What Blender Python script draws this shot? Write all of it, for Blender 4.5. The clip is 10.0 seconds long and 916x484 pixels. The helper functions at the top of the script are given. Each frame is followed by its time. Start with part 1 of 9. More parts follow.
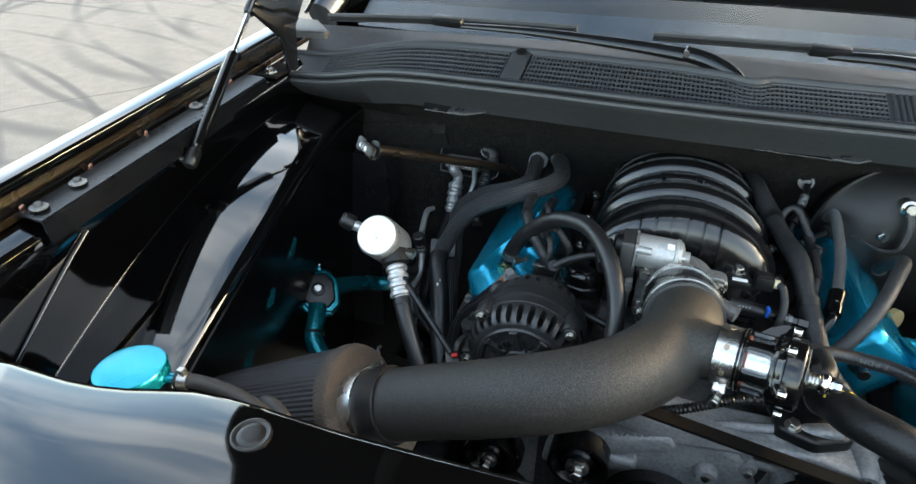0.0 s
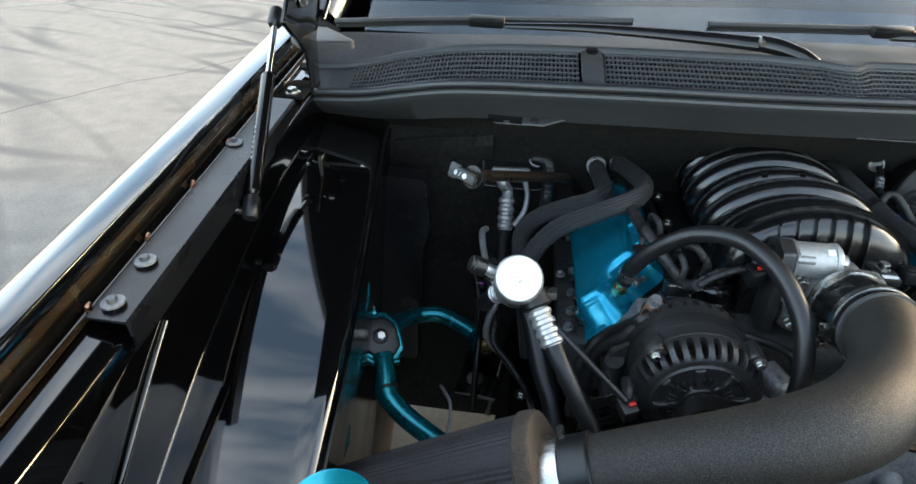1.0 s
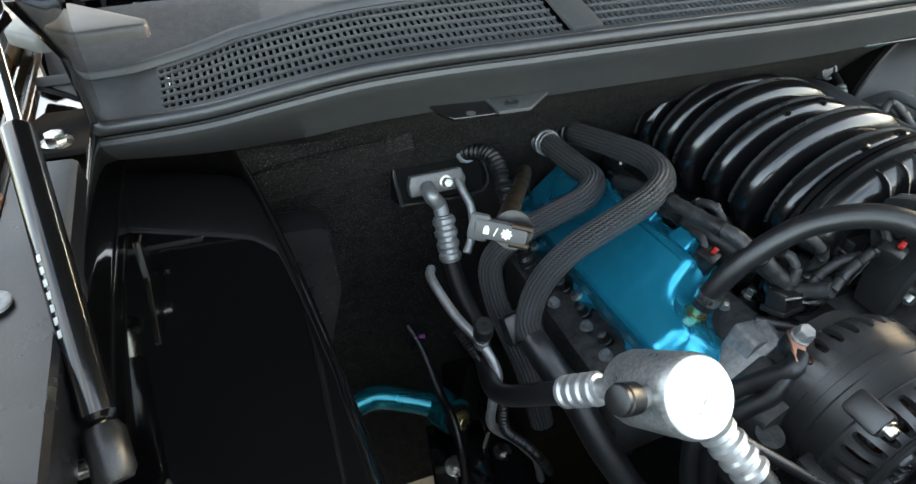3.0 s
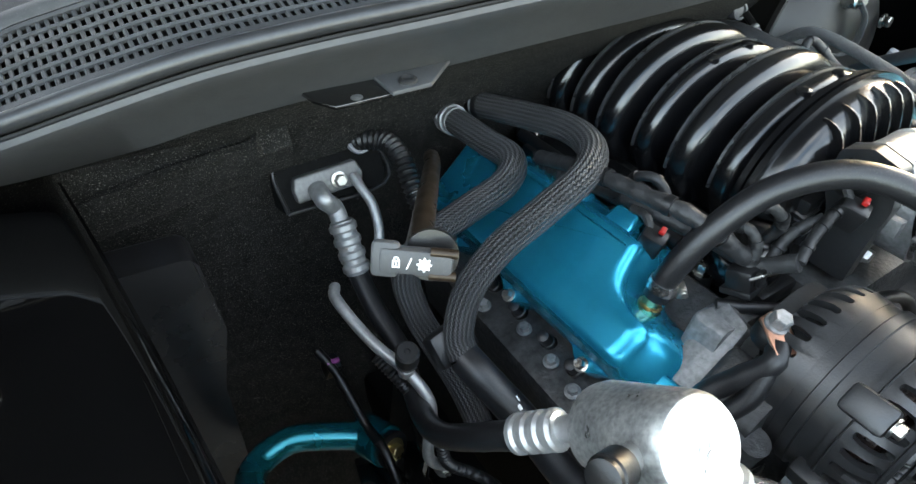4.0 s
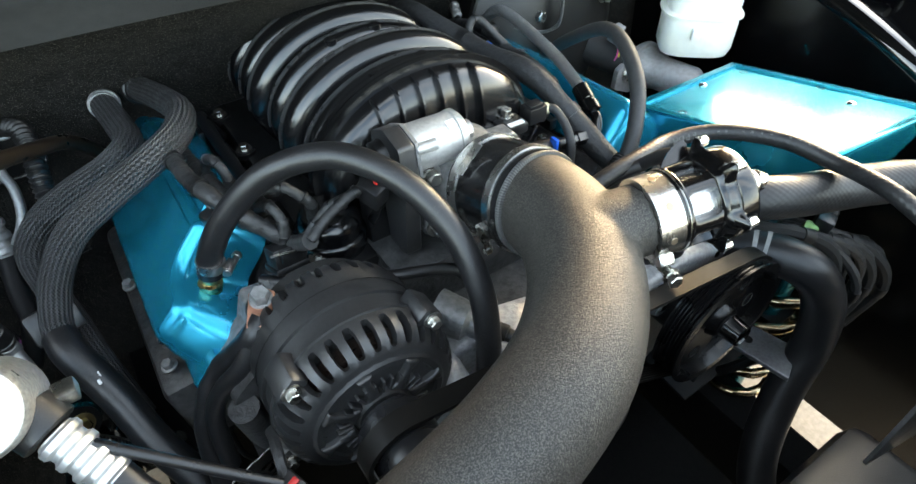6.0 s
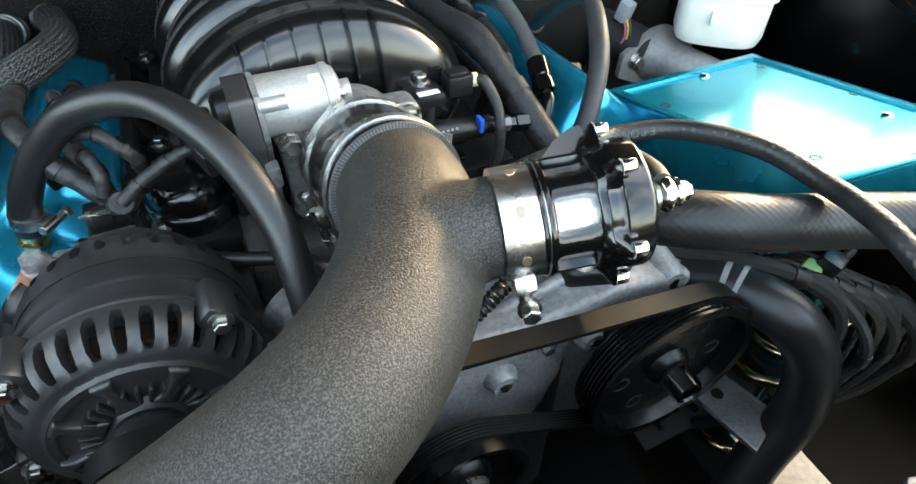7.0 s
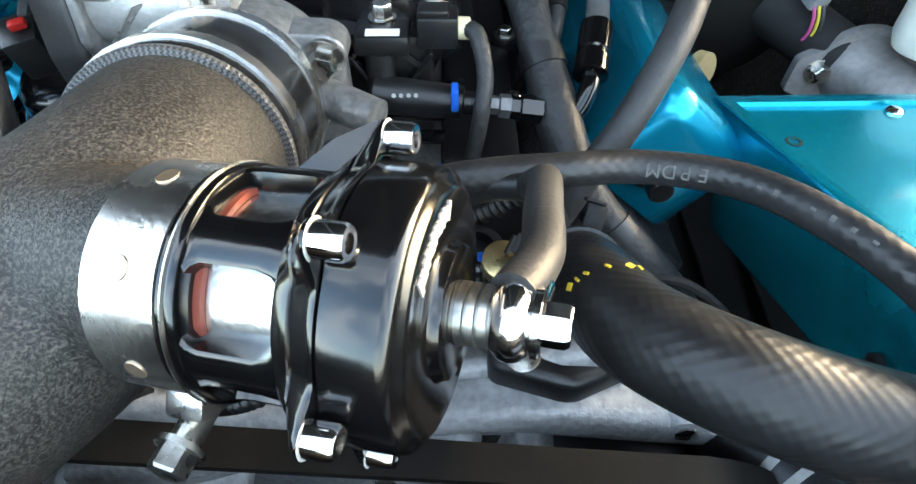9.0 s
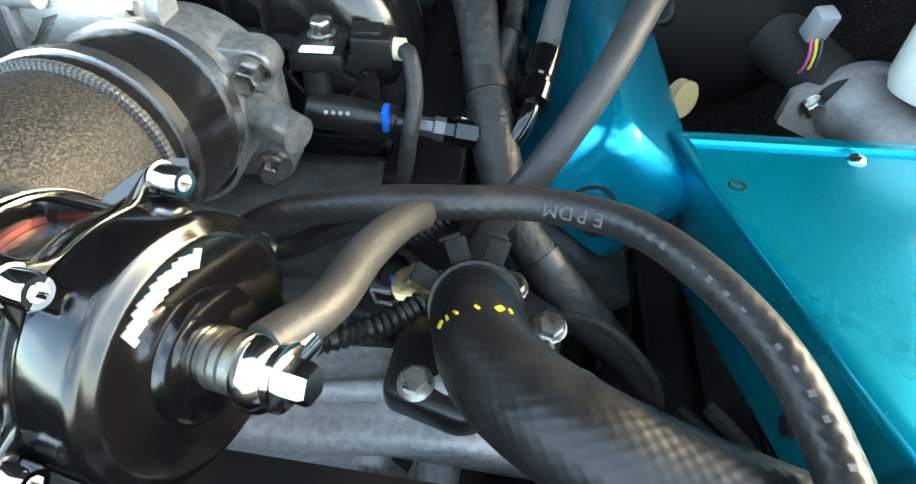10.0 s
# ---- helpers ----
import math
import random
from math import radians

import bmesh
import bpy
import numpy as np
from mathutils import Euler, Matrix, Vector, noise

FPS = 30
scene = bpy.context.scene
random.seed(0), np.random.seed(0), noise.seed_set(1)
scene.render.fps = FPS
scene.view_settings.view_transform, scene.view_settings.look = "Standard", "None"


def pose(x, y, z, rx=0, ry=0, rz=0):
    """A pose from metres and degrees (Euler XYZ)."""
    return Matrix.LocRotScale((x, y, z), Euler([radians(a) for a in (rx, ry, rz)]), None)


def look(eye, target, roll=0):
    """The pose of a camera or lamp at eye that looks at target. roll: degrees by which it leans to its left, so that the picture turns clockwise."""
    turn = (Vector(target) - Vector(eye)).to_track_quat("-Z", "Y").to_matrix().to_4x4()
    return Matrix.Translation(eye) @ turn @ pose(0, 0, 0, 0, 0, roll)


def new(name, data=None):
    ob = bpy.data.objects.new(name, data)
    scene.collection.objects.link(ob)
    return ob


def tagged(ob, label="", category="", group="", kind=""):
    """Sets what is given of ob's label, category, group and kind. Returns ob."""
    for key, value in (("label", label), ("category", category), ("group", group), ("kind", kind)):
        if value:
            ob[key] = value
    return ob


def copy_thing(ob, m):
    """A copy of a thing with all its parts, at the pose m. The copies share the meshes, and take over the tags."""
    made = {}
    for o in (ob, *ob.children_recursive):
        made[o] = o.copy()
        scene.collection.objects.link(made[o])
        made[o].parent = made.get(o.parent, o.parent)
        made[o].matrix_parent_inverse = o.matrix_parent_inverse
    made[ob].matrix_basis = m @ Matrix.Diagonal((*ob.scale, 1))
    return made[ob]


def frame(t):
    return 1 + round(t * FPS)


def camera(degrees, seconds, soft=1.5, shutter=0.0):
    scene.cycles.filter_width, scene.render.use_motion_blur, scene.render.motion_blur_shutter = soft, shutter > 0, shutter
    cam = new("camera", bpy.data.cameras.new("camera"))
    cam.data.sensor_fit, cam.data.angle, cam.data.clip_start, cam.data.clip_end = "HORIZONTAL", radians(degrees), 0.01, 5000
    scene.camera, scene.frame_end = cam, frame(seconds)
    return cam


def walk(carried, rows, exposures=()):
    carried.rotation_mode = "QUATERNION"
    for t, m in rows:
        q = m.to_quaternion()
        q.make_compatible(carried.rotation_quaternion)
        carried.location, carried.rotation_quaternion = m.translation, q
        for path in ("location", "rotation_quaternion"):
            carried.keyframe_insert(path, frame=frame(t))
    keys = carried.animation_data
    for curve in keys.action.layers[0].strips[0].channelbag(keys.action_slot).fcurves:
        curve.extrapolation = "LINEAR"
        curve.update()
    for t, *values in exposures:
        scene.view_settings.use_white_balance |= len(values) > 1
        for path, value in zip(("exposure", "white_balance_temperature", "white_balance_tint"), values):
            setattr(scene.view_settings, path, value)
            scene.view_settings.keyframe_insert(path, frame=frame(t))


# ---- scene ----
cam = camera(74.7, 10.0)
PATH = [
    (0, (-0.002, -0.007, 1.417), (-0.533, 1.598, 0.348), 0.5),
    (0.5, (-0.164, -0.015, 1.428), (-0.537, 1.628, 0.351), 0.5),
    (1, (-0.316, 0.045, 1.408), (-0.502, 1.709, 0.314), 0.3),
    (1.5, (-0.411, 0.169, 1.378), (-0.4, 1.827, 0.26), 0.3),
    (2, (-0.51, 0.245, 1.367), (-0.296, 1.871, 0.223), 0.0),
    (2.2, (-0.541, 0.268, 1.358), (-0.256, 1.882, 0.213), -0.2),
    (3.3, (-0.526, 0.466, 1.296), (0.135, 1.872, 0.037), 0.2),
    (3.5, (-0.513, 0.486, 1.282), (0.194, 1.856, 0.008), -0.0),
    (4, (-0.488, 0.517, 1.274), (0.321, 1.798, -0.031), -0.2),
    (4.5, (-0.437, 0.487, 1.278), (0.41, 1.717, -0.053), -0.3),
    (5, (-0.358, 0.42, 1.282), (0.5, 1.627, -0.062), -0.6),
    (5.5, (-0.267, 0.347, 1.277), (0.585, 1.543, -0.081), -0.6),
    (6, (-0.184, 0.301, 1.291), (0.619, 1.518, -0.079), -0.7),
    (6.2, (-0.156, 0.284, 1.282), (0.62, 1.515, -0.091), -0.5),
    (7.3, (0.026, 0.299, 1.203), (0.543, 1.626, -0.201), 0.5),
    (7.5, (0.041, 0.294, 1.196), (0.502, 1.633, -0.216), 0.4),
    (8, (0.111, 0.315, 1.183), (0.409, 1.68, -0.247), 0.2),
    (8.5, (0.161, 0.361, 1.153), (0.312, 1.73, -0.297), 0.2),
    (9, (0.18, 0.395, 1.13), (0.193, 1.756, -0.335), 0.0),
    (9.5, (0.199, 0.413, 1.128), (0.123, 1.763, -0.346), -0.1),
    (10, (0.246, 0.409, 1.138), (0.113, 1.76, -0.331), 0.0),
]
walk(cam, [(t, look(eye, target, roll)) for t, eye, target, roll in PATH], exposures=[(0.0, 2.90, 7300, 4), (1.0, 2.86, 7150, 4), (2.0, 2.90, 7150, 4), (3.4, 3.76, 8000, 6), (4.5, 3.86, 7800, 6), (5.5, 3.70, 7800, 4), (7.3, 3.70, 7700, 4), (8.0, 3.74, 7500, 4), (9.5, 3.72, 6900, 2), (10.0, 3.80, 7000, 0)])

# world, sun and exposure
SUN_ELEV, SUN_AZ = 17.0, 64.0
world = bpy.data.worlds.new("sky")
world.use_nodes = True
scene.world = world
wn = world.node_tree
wn.nodes.clear()
w_out = wn.nodes.new("ShaderNodeOutputWorld")
w_bg = wn.nodes.new("ShaderNodeBackground")
w_sky = wn.nodes.new("ShaderNodeTexSky")
w_sky.sky_type = "NISHITA"
w_sky.sun_disc = False
w_sky.sun_elevation = radians(SUN_ELEV)
w_sky.sun_rotation = radians(SUN_AZ)
w_sky.air_density, w_sky.dust_density, w_sky.ozone_density = 1.0, 2.0, 1.0
w_bg.inputs["Strength"].default_value = 0.15
# thin high cloud drawn over the whole sky
w_co = wn.nodes.new("ShaderNodeTexCoord")
w_map = wn.nodes.new("ShaderNodeMapping")
w_map.inputs["Scale"].default_value = (1.0, 2.2, 2.5)
w_map.inputs["Rotation"].default_value = (0.0, 0.0, radians(35))
w_noise = wn.nodes.new("ShaderNodeTexNoise")
w_noise.inputs["Scale"].default_value, w_noise.inputs["Detail"].default_value, w_noise.inputs["Distortion"].default_value = 1.7, 8, 0.6
w_ramp = wn.nodes.new("ShaderNodeMapRange")
w_ramp.inputs["From Min"].default_value, w_ramp.inputs["From Max"].default_value, w_ramp.inputs["To Max"].default_value = 0.40, 0.76, 0.70
w_mix = wn.nodes.new("ShaderNodeMix")
w_mix.data_type = "RGBA"
w_mix.inputs["B"].default_value = (5.2, 5.4, 5.9, 1)
wn.links.new(w_co.outputs["Generated"], w_map.inputs["Vector"])
wn.links.new(w_map.outputs[0], w_noise.inputs["Vector"])
wn.links.new(w_noise.outputs["Fac"], w_ramp.inputs["Value"])
wn.links.new(w_ramp.outputs[0], w_mix.inputs["Factor"])
wn.links.new(w_sky.outputs[0], w_mix.inputs["A"])
wn.links.new(w_mix.outputs["Result"], w_bg.inputs["Color"])
wn.links.new(w_bg.outputs[0], w_out.inputs["Surface"])
sun_data = bpy.data.lights.new("sun", "SUN")
sun_data.energy, sun_data.angle, sun_data.color = 0.45, radians(4.0), (1.0, 0.74, 0.50)
sun = new("sun", sun_data)
# the sky's rotation runs clockwise from +y, seen from above
SUN_DIR = Vector((math.sin(radians(SUN_AZ)) * math.cos(radians(SUN_ELEV)), math.cos(radians(SUN_AZ)) * math.cos(radians(SUN_ELEV)), math.sin(radians(SUN_ELEV))))
sun.matrix_world = look(SUN_DIR * 30, (0, 0, 0))


# ---- materials ----
def node_mat(name, color, rough=0.5, metal=0.0, coat=0.0, var=0.15, scale=20.0, bump=0.0, bump_scale=200.0, rough_var=0.1, spec=0.5, tint=None, dust=0.0):
    """A principled surface with variation at two scales, fine relief and, where wanted, settled dust."""
    m = bpy.data.materials.new(name)
    m.use_nodes = True
    t = m.node_tree
    b = t.nodes["Principled BSDF"]
    b.inputs["Metallic"].default_value = metal
    b.inputs["Specular IOR Level"].default_value = spec
    b.inputs["Coat Weight"].default_value = coat
    b.inputs["Coat Roughness"].default_value = 0.03
    co = t.nodes.new("ShaderNodeTexCoord")
    n1 = t.nodes.new("ShaderNodeTexNoise")
    n1.inputs["Scale"].default_value, n1.inputs["Detail"].default_value = scale, 6
    n2 = t.nodes.new("ShaderNodeTexNoise")
    n2.inputs["Scale"].default_value, n2.inputs["Detail"].default_value = scale * 9, 3
    t.links.new(co.outputs["Object"], n1.inputs["Vector"])
    t.links.new(co.outputs["Object"], n2.inputs["Vector"])
    mix = t.nodes.new("ShaderNodeMix")
    mix.data_type = "RGBA"
    lo = [max(0, c * (1 - var)) for c in color]
    hi = tint or [min(1, c * (1 + var)) for c in color]
    mix.inputs["A"].default_value, mix.inputs["B"].default_value = (*lo, 1), (*hi, 1)
    add = t.nodes.new("ShaderNodeMath")
    add.operation = "MULTIPLY_ADD"
    add.inputs[1].default_value = 0.5
    t.links.new(n2.outputs["Fac"], add.inputs[0])
    half = t.nodes.new("ShaderNodeMath")
    half.operation = "MULTIPLY"
    half.inputs[1].default_value = 0.5
    t.links.new(n1.outputs["Fac"], half.inputs[0])
    t.links.new(half.outputs[0], add.inputs[2])
    ramp = t.nodes.new("ShaderNodeMapRange")
    ramp.inputs["From Min"].default_value, ramp.inputs["From Max"].default_value = 0.35, 0.65
    t.links.new(add.outputs[0], ramp.inputs["Value"])
    t.links.new(ramp.outputs[0], mix.inputs["Factor"])
    color_out = mix.outputs["Result"]
    if dust:
        d = t.nodes.new("ShaderNodeTexNoise")
        d.inputs["Scale"].default_value, d.inputs["Detail"].default_value = 900.0, 2
        t.links.new(co.outputs["Object"], d.inputs["Vector"])
        dm = t.nodes.new("ShaderNodeMapRange")
        dm.inputs["From Min"].default_value, dm.inputs["From Max"].default_value, dm.inputs["To Max"].default_value = 0.6, 0.75, dust
        t.links.new(d.outputs["Fac"], dm.inputs["Value"])
        dx = t.nodes.new("ShaderNodeMix")
        dx.data_type = "RGBA"
        dx.inputs["B"].default_value = (0.3, 0.28, 0.25, 1)
        t.links.new(dm.outputs[0], dx.inputs["Factor"])
        t.links.new(color_out, dx.inputs["A"])
        color_out = dx.outputs["Result"]
    t.links.new(color_out, b.inputs["Base Color"])
    rr = t.nodes.new("ShaderNodeMapRange")
    rr.inputs["From Min"].default_value, rr.inputs["From Max"].default_value = 0.3, 0.7
    rr.inputs["To Min"].default_value, rr.inputs["To Max"].default_value = max(0.02, rough - rough_var), min(1, rough + rough_var)
    t.links.new(n1.outputs["Fac"], rr.inputs["Value"])
    t.links.new(rr.outputs[0], b.inputs["Roughness"])
    if bump:
        n3 = t.nodes.new("ShaderNodeTexNoise")
        n3.inputs["Scale"].default_value, n3.inputs["Detail"].default_value = bump_scale, 4
        t.links.new(co.outputs["Object"], n3.inputs["Vector"])
        bp = t.nodes.new("ShaderNodeBump")
        bp.inputs["Strength"].default_value, bp.inputs["Distance"].default_value = bump, 0.002
        t.links.new(n3.outputs["Fac"], bp.inputs["Height"])
        t.links.new(bp.outputs[0], b.inputs["Normal"])
    return m


def braid_mat(name, color, pitch, rough=0.55, depth=0.5, spec=0.5, around_n=14.0, ribs=0.0):
    """A woven sleeve: two sets of crossing strands round the hose, from the mesh's own uv map (u along, v round)."""
    m = node_mat(name, color, rough, 0, 0, 0.25, 60)
    t = m.node_tree
    b = t.nodes["Principled BSDF"]
    b.inputs["Specular IOR Level"].default_value = spec
    uv = t.nodes.new("ShaderNodeUVMap")
    sep = t.nodes.new("ShaderNodeSeparateXYZ")
    t.links.new(uv.outputs[0], sep.inputs[0])

    def mth(op, a, bb, c=None):
        n = t.nodes.new("ShaderNodeMath")
        n.operation = op
        for k, v in enumerate((a, bb, c)):
            if v is None:
                continue
            if isinstance(v, (int, float)):
                n.inputs[k].default_value = v
            else:
                t.links.new(v, n.inputs[k])
        return n.outputs[0]
    along = mth("MULTIPLY", sep.outputs[0], pitch)
    around = mth("MULTIPLY", sep.outputs[1], around_n * 2 * math.pi)
    s1 = mth("SINE", mth("ADD", along, around), 0)
    s2 = mth("SINE", mth("SUBTRACT", along, around), 0)
    h = mth("MULTIPLY", mth("ADD", s1, s2), 0.5)
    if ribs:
        # strands lie in bundles along the sleeve; shade in their grooves is put into the colour
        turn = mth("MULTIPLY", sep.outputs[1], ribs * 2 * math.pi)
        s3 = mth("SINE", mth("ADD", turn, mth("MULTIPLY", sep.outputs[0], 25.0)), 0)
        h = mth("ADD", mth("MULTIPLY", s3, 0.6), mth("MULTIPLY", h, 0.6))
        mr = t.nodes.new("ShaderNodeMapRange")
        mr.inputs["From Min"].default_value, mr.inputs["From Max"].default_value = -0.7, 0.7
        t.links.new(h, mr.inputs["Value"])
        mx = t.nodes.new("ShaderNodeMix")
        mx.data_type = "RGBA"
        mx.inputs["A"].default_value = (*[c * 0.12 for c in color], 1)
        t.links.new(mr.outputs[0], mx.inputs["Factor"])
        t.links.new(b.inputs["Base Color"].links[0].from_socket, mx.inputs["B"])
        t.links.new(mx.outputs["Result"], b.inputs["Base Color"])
    bp = t.nodes.new("ShaderNodeBump")
    bp.inputs["Strength"].default_value, bp.inputs["Distance"].default_value = depth, 0.0014
    t.links.new(h, bp.inputs["Height"])
    t.links.new(bp.outputs[0], b.inputs["Normal"])
    return m


def candy_mat(name, color):
    """Metallic candy paint under a clear coat."""
    m = node_mat(name, color, 0.25, 0.7, 0.30, 0.06, 8, 0.03, 900, 0.04)
    m.node_tree.nodes["Principled BSDF"].inputs["Coat Roughness"].default_value = 0.08
    return m


def wrinkle_mat():
    """Rough black powder coat: dark hollows between pale-tipped grains of about a millimetre."""
    m = node_mat("wrinkle_black_powdercoat", (0.011, 0.0105, 0.010), 0.50, 0, 0, 0.2, 30, 0, 0, 0.05, 0.4)
    t = m.node_tree
    b = t.nodes["Principled BSDF"]
    co = [n for n in t.nodes if n.bl_idname == "ShaderNodeTexCoord"][0]
    grain = t.nodes.new("ShaderNodeTexNoise")
    grain.inputs["Scale"].default_value, grain.inputs["Detail"].default_value, grain.inputs["Roughness"].default_value = 980.0, 2, 0.65
    t.links.new(co.outputs["Object"], grain.inputs["Vector"])
    mr = t.nodes.new("ShaderNodeMapRange")
    mr.inputs["From Min"].default_value, mr.inputs["From Max"].default_value = 0.43, 0.68
    t.links.new(grain.outputs["Fac"], mr.inputs["Value"])
    mx = t.nodes.new("ShaderNodeMix")
    mx.data_type = "RGBA"
    mx.inputs["B"].default_value = (0.072, 0.066, 0.058, 1)
    t.links.new(b.inputs["Base Color"].links[0].from_socket, mx.inputs["A"])
    t.links.new(mr.outputs[0], mx.inputs["Factor"])
    t.links.new(mx.outputs["Result"], b.inputs["Base Color"])
    bp = t.nodes.new("ShaderNodeBump")
    bp.inputs["Strength"].default_value, bp.inputs["Distance"].default_value = 0.6, 0.0009
    t.links.new(grain.outputs["Fac"], bp.inputs["Height"])
    t.links.new(bp.outputs[0], b.inputs["Normal"])
    return m


PAINT = node_mat("black_gloss_paint", (0.0012, 0.0012, 0.0014), 0.05, 0, 1.0, 0.2, 6, 0.004, 40, 0.02, 0.5, dust=0.004)
PAINT_LINE = node_mat("black_edge_paint", (0.003, 0.003, 0.003), 0.12, 0, 1.0, 0.2, 6)
SATIN = node_mat("satin_black", (0.009, 0.009, 0.010), 0.33, 0, 0.0, 0.2, 12, 0.05, 500)
COWL = node_mat("grey_cowl_plastic", (0.042, 0.0437, 0.0462), 0.52, 0, 0, 0.18, 9, 0.12, 1400, 0.06, dust=0.1)
BLACK = node_mat("black_plastic", (0.008, 0.008, 0.0085), 0.36, 0, 0, 0.25, 30, 0.1, 700)
MANIFOLD = node_mat("black_manifold_plastic", (0.0045, 0.0045, 0.005), 0.21, 0, 0.0, 0.25, 12, 0.03, 260, 0.04, 0.75)
# seam lips are paler than the manifold: their glint is in the colour
SEAM_LIP = node_mat("glint_mould_seam", (0.03, 0.03, 0.031), 0.30, 0, 0, 0.3, 60, 0.05, 400, 0.06, 0.7)
MATTE = node_mat("dull_black", (0.006, 0.006, 0.006), 0.75, 0, 0, 0.3, 14, 0.2, 300)
HOOD_LINER = node_mat("black_hood_liner", (0.005, 0.005, 0.005), 0.9, 0, 0, 0.3, 14, 0.3, 300, 0.05, 0.15)
FELT = node_mat("insulation_felt", (0.0105, 0.0102, 0.0095), 0.85, 0, 0, 0.7, 7, 1.0, 300, 0.05, 0.2, dust=0.7)
RUBBER = node_mat("black_rubber", (0.010, 0.010, 0.011), 0.36, 0, 0, 0.25, 18, 0.12, 600, 0.08, dust=0.10)
SEAL = node_mat("worn_seal_rubber", (0.024, 0.025, 0.027), 0.34, 0, 0, 0.2, 18, 0.08, 500, 0.06, 0.6, dust=0.05)
RUBBER_DULL = node_mat("dusty_rubber", (0.026, 0.026, 0.027), 0.55, 0, 0, 0.3, 14, 0.15, 500, 0.08, dust=0.12)
WRINKLE = wrinkle_mat()
ALT = node_mat("black_alternator_casting", (0.017, 0.017, 0.0177), 0.40, 0, 0, 0.3, 30, 0.10, 700, 0.06, 0.7, dust=0.05)
CAST = node_mat("cast_aluminium", (0.19, 0.194, 0.198), 0.42, 0.5, 0, 0.3, 22, 0.4, 260, 0.12, tint=(0.30, 0.30, 0.30))
CAST_PALE = node_mat("pale_cast_aluminium", (0.38, 0.385, 0.39), 0.46, 0.3, 0, 0.4, 24, 0.5, 240, 0.12, tint=(0.42, 0.42, 0.42))
CAN = node_mat("scratched_canister", (0.38, 0.38, 0.37), 0.38, 0.7, 0, 0.4, 35, 0.2, 120, 0.14, tint=(0.54, 0.54, 0.52))
TUBE_ALU = node_mat("weathered_tube", (0.30, 0.30, 0.295), 0.42, 0.6, 0, 0.2, 20, 0.15, 300, 0.1)
ALU = node_mat("dull_aluminium", (0.55, 0.55, 0.54), 0.38, 0.7, 0, 0.15, 20, 0.15, 300, 0.1)
BRUSHED = node_mat("brushed_steel", (0.70, 0.69, 0.67), 0.28, 1.0, 0, 0.1, 30, 0.08, 500, 0.06)
CHROME = node_mat("chrome", (0.8, 0.8, 0.8), 0.08, 1.0, 0, 0.05, 20)
STEEL = node_mat("zinc_bolt", (0.5, 0.49, 0.46), 0.3, 1.0, 0, 0.2, 60)
BOV_BLACK = node_mat("black_anodised", (0.0025, 0.0025, 0.0028), 0.15, 0, 0.1, 0.2, 15, 0.02, 300, 0.03, 0.6)
SILICONE = node_mat("gloss_black_silicone", (0.009, 0.009, 0.0095), 0.20, 0, 0.3, 0.25, 18, 0.03, 600, 0.05)
DRUM = node_mat("bead_blasted_aluminium", (0.46, 0.455, 0.44), 0.42, 0.55, 0, 0.15, 40, 0.2, 700, 0.08)
GREY_STEEL = node_mat("dull_grey_steel", (0.13, 0.132, 0.135), 0.38, 0.5, 0, 0.3, 30, 0.15, 300, 0.1)
COPPER = node_mat("copper", (0.62, 0.32, 0.22), 0.42, 1.0, 0, 0.15, 80)
BRASS = node_mat("brass", (0.6, 0.5, 0.26), 0.3, 1.0, 0, 0.15, 80)
BRONZE = node_mat("bronze_tube", (0.035, 0.024, 0.016), 0.32, 0.6, 0, 0.2, 40)
TEAL = candy_mat("candy_teal", (0.0, 0.31, 0.49))
TEAL_BOX = candy_mat("candy_teal_light", (0.0, 0.34, 0.45))
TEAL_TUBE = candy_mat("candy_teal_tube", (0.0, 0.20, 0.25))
TAN = node_mat("tan_plastic", (0.42, 0.31, 0.15), 0.45, 0, 0, 0.1, 40)
RED = node_mat("red_plastic", (0.40, 0.012, 0.010), 0.45)
BLUE = node_mat("blue_plastic", (0.01, 0.12, 0.6), 0.4)
WHITE_PRINT = node_mat("white_print", (0.75, 0.75, 0.74), 0.6, var=0.1)
FAINT_PRINT = node_mat("faint_print", (0.085, 0.085, 0.082), 0.7, var=0.5, scale=300)
GREY_PRINT = node_mat("grey_print", (0.3, 0.3, 0.29), 0.7, var=0.2)
YELLOW_PRINT = node_mat("yellow_print", (0.7, 0.5, 0.04), 0.6, var=0.1)
BELT = node_mat("belt_back", (0.005, 0.0044, 0.0038), 0.5, 0, 0, 0.25, 40, 0.05, 300, 0.06, 0.18)
TAPE = node_mat("cloth_tape_loom", (0.021, 0.021, 0.0217), 0.5, 0, 0, 0.3, 30, 0.7, 160, 0.06, 0.4)
GREY_TAPE = node_mat("grey_cloth_tape", (0.022, 0.0223, 0.0226), 0.5, 0, 0, 0.3, 40, 0.8, 140, 0.06, 0.4)
GREEN = node_mat("green_connector", (0.25, 0.42, 0.16), 0.5)
GREY_PLASTIC = node_mat("grey_connector", (0.28, 0.28, 0.29), 0.5, var=0.1)
SPRING = node_mat("gold_spring", (0.55, 0.42, 0.25), 0.2, 1.0, 0, 0.15, 30)
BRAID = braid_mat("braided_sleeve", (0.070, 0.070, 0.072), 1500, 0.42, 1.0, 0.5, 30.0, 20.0)
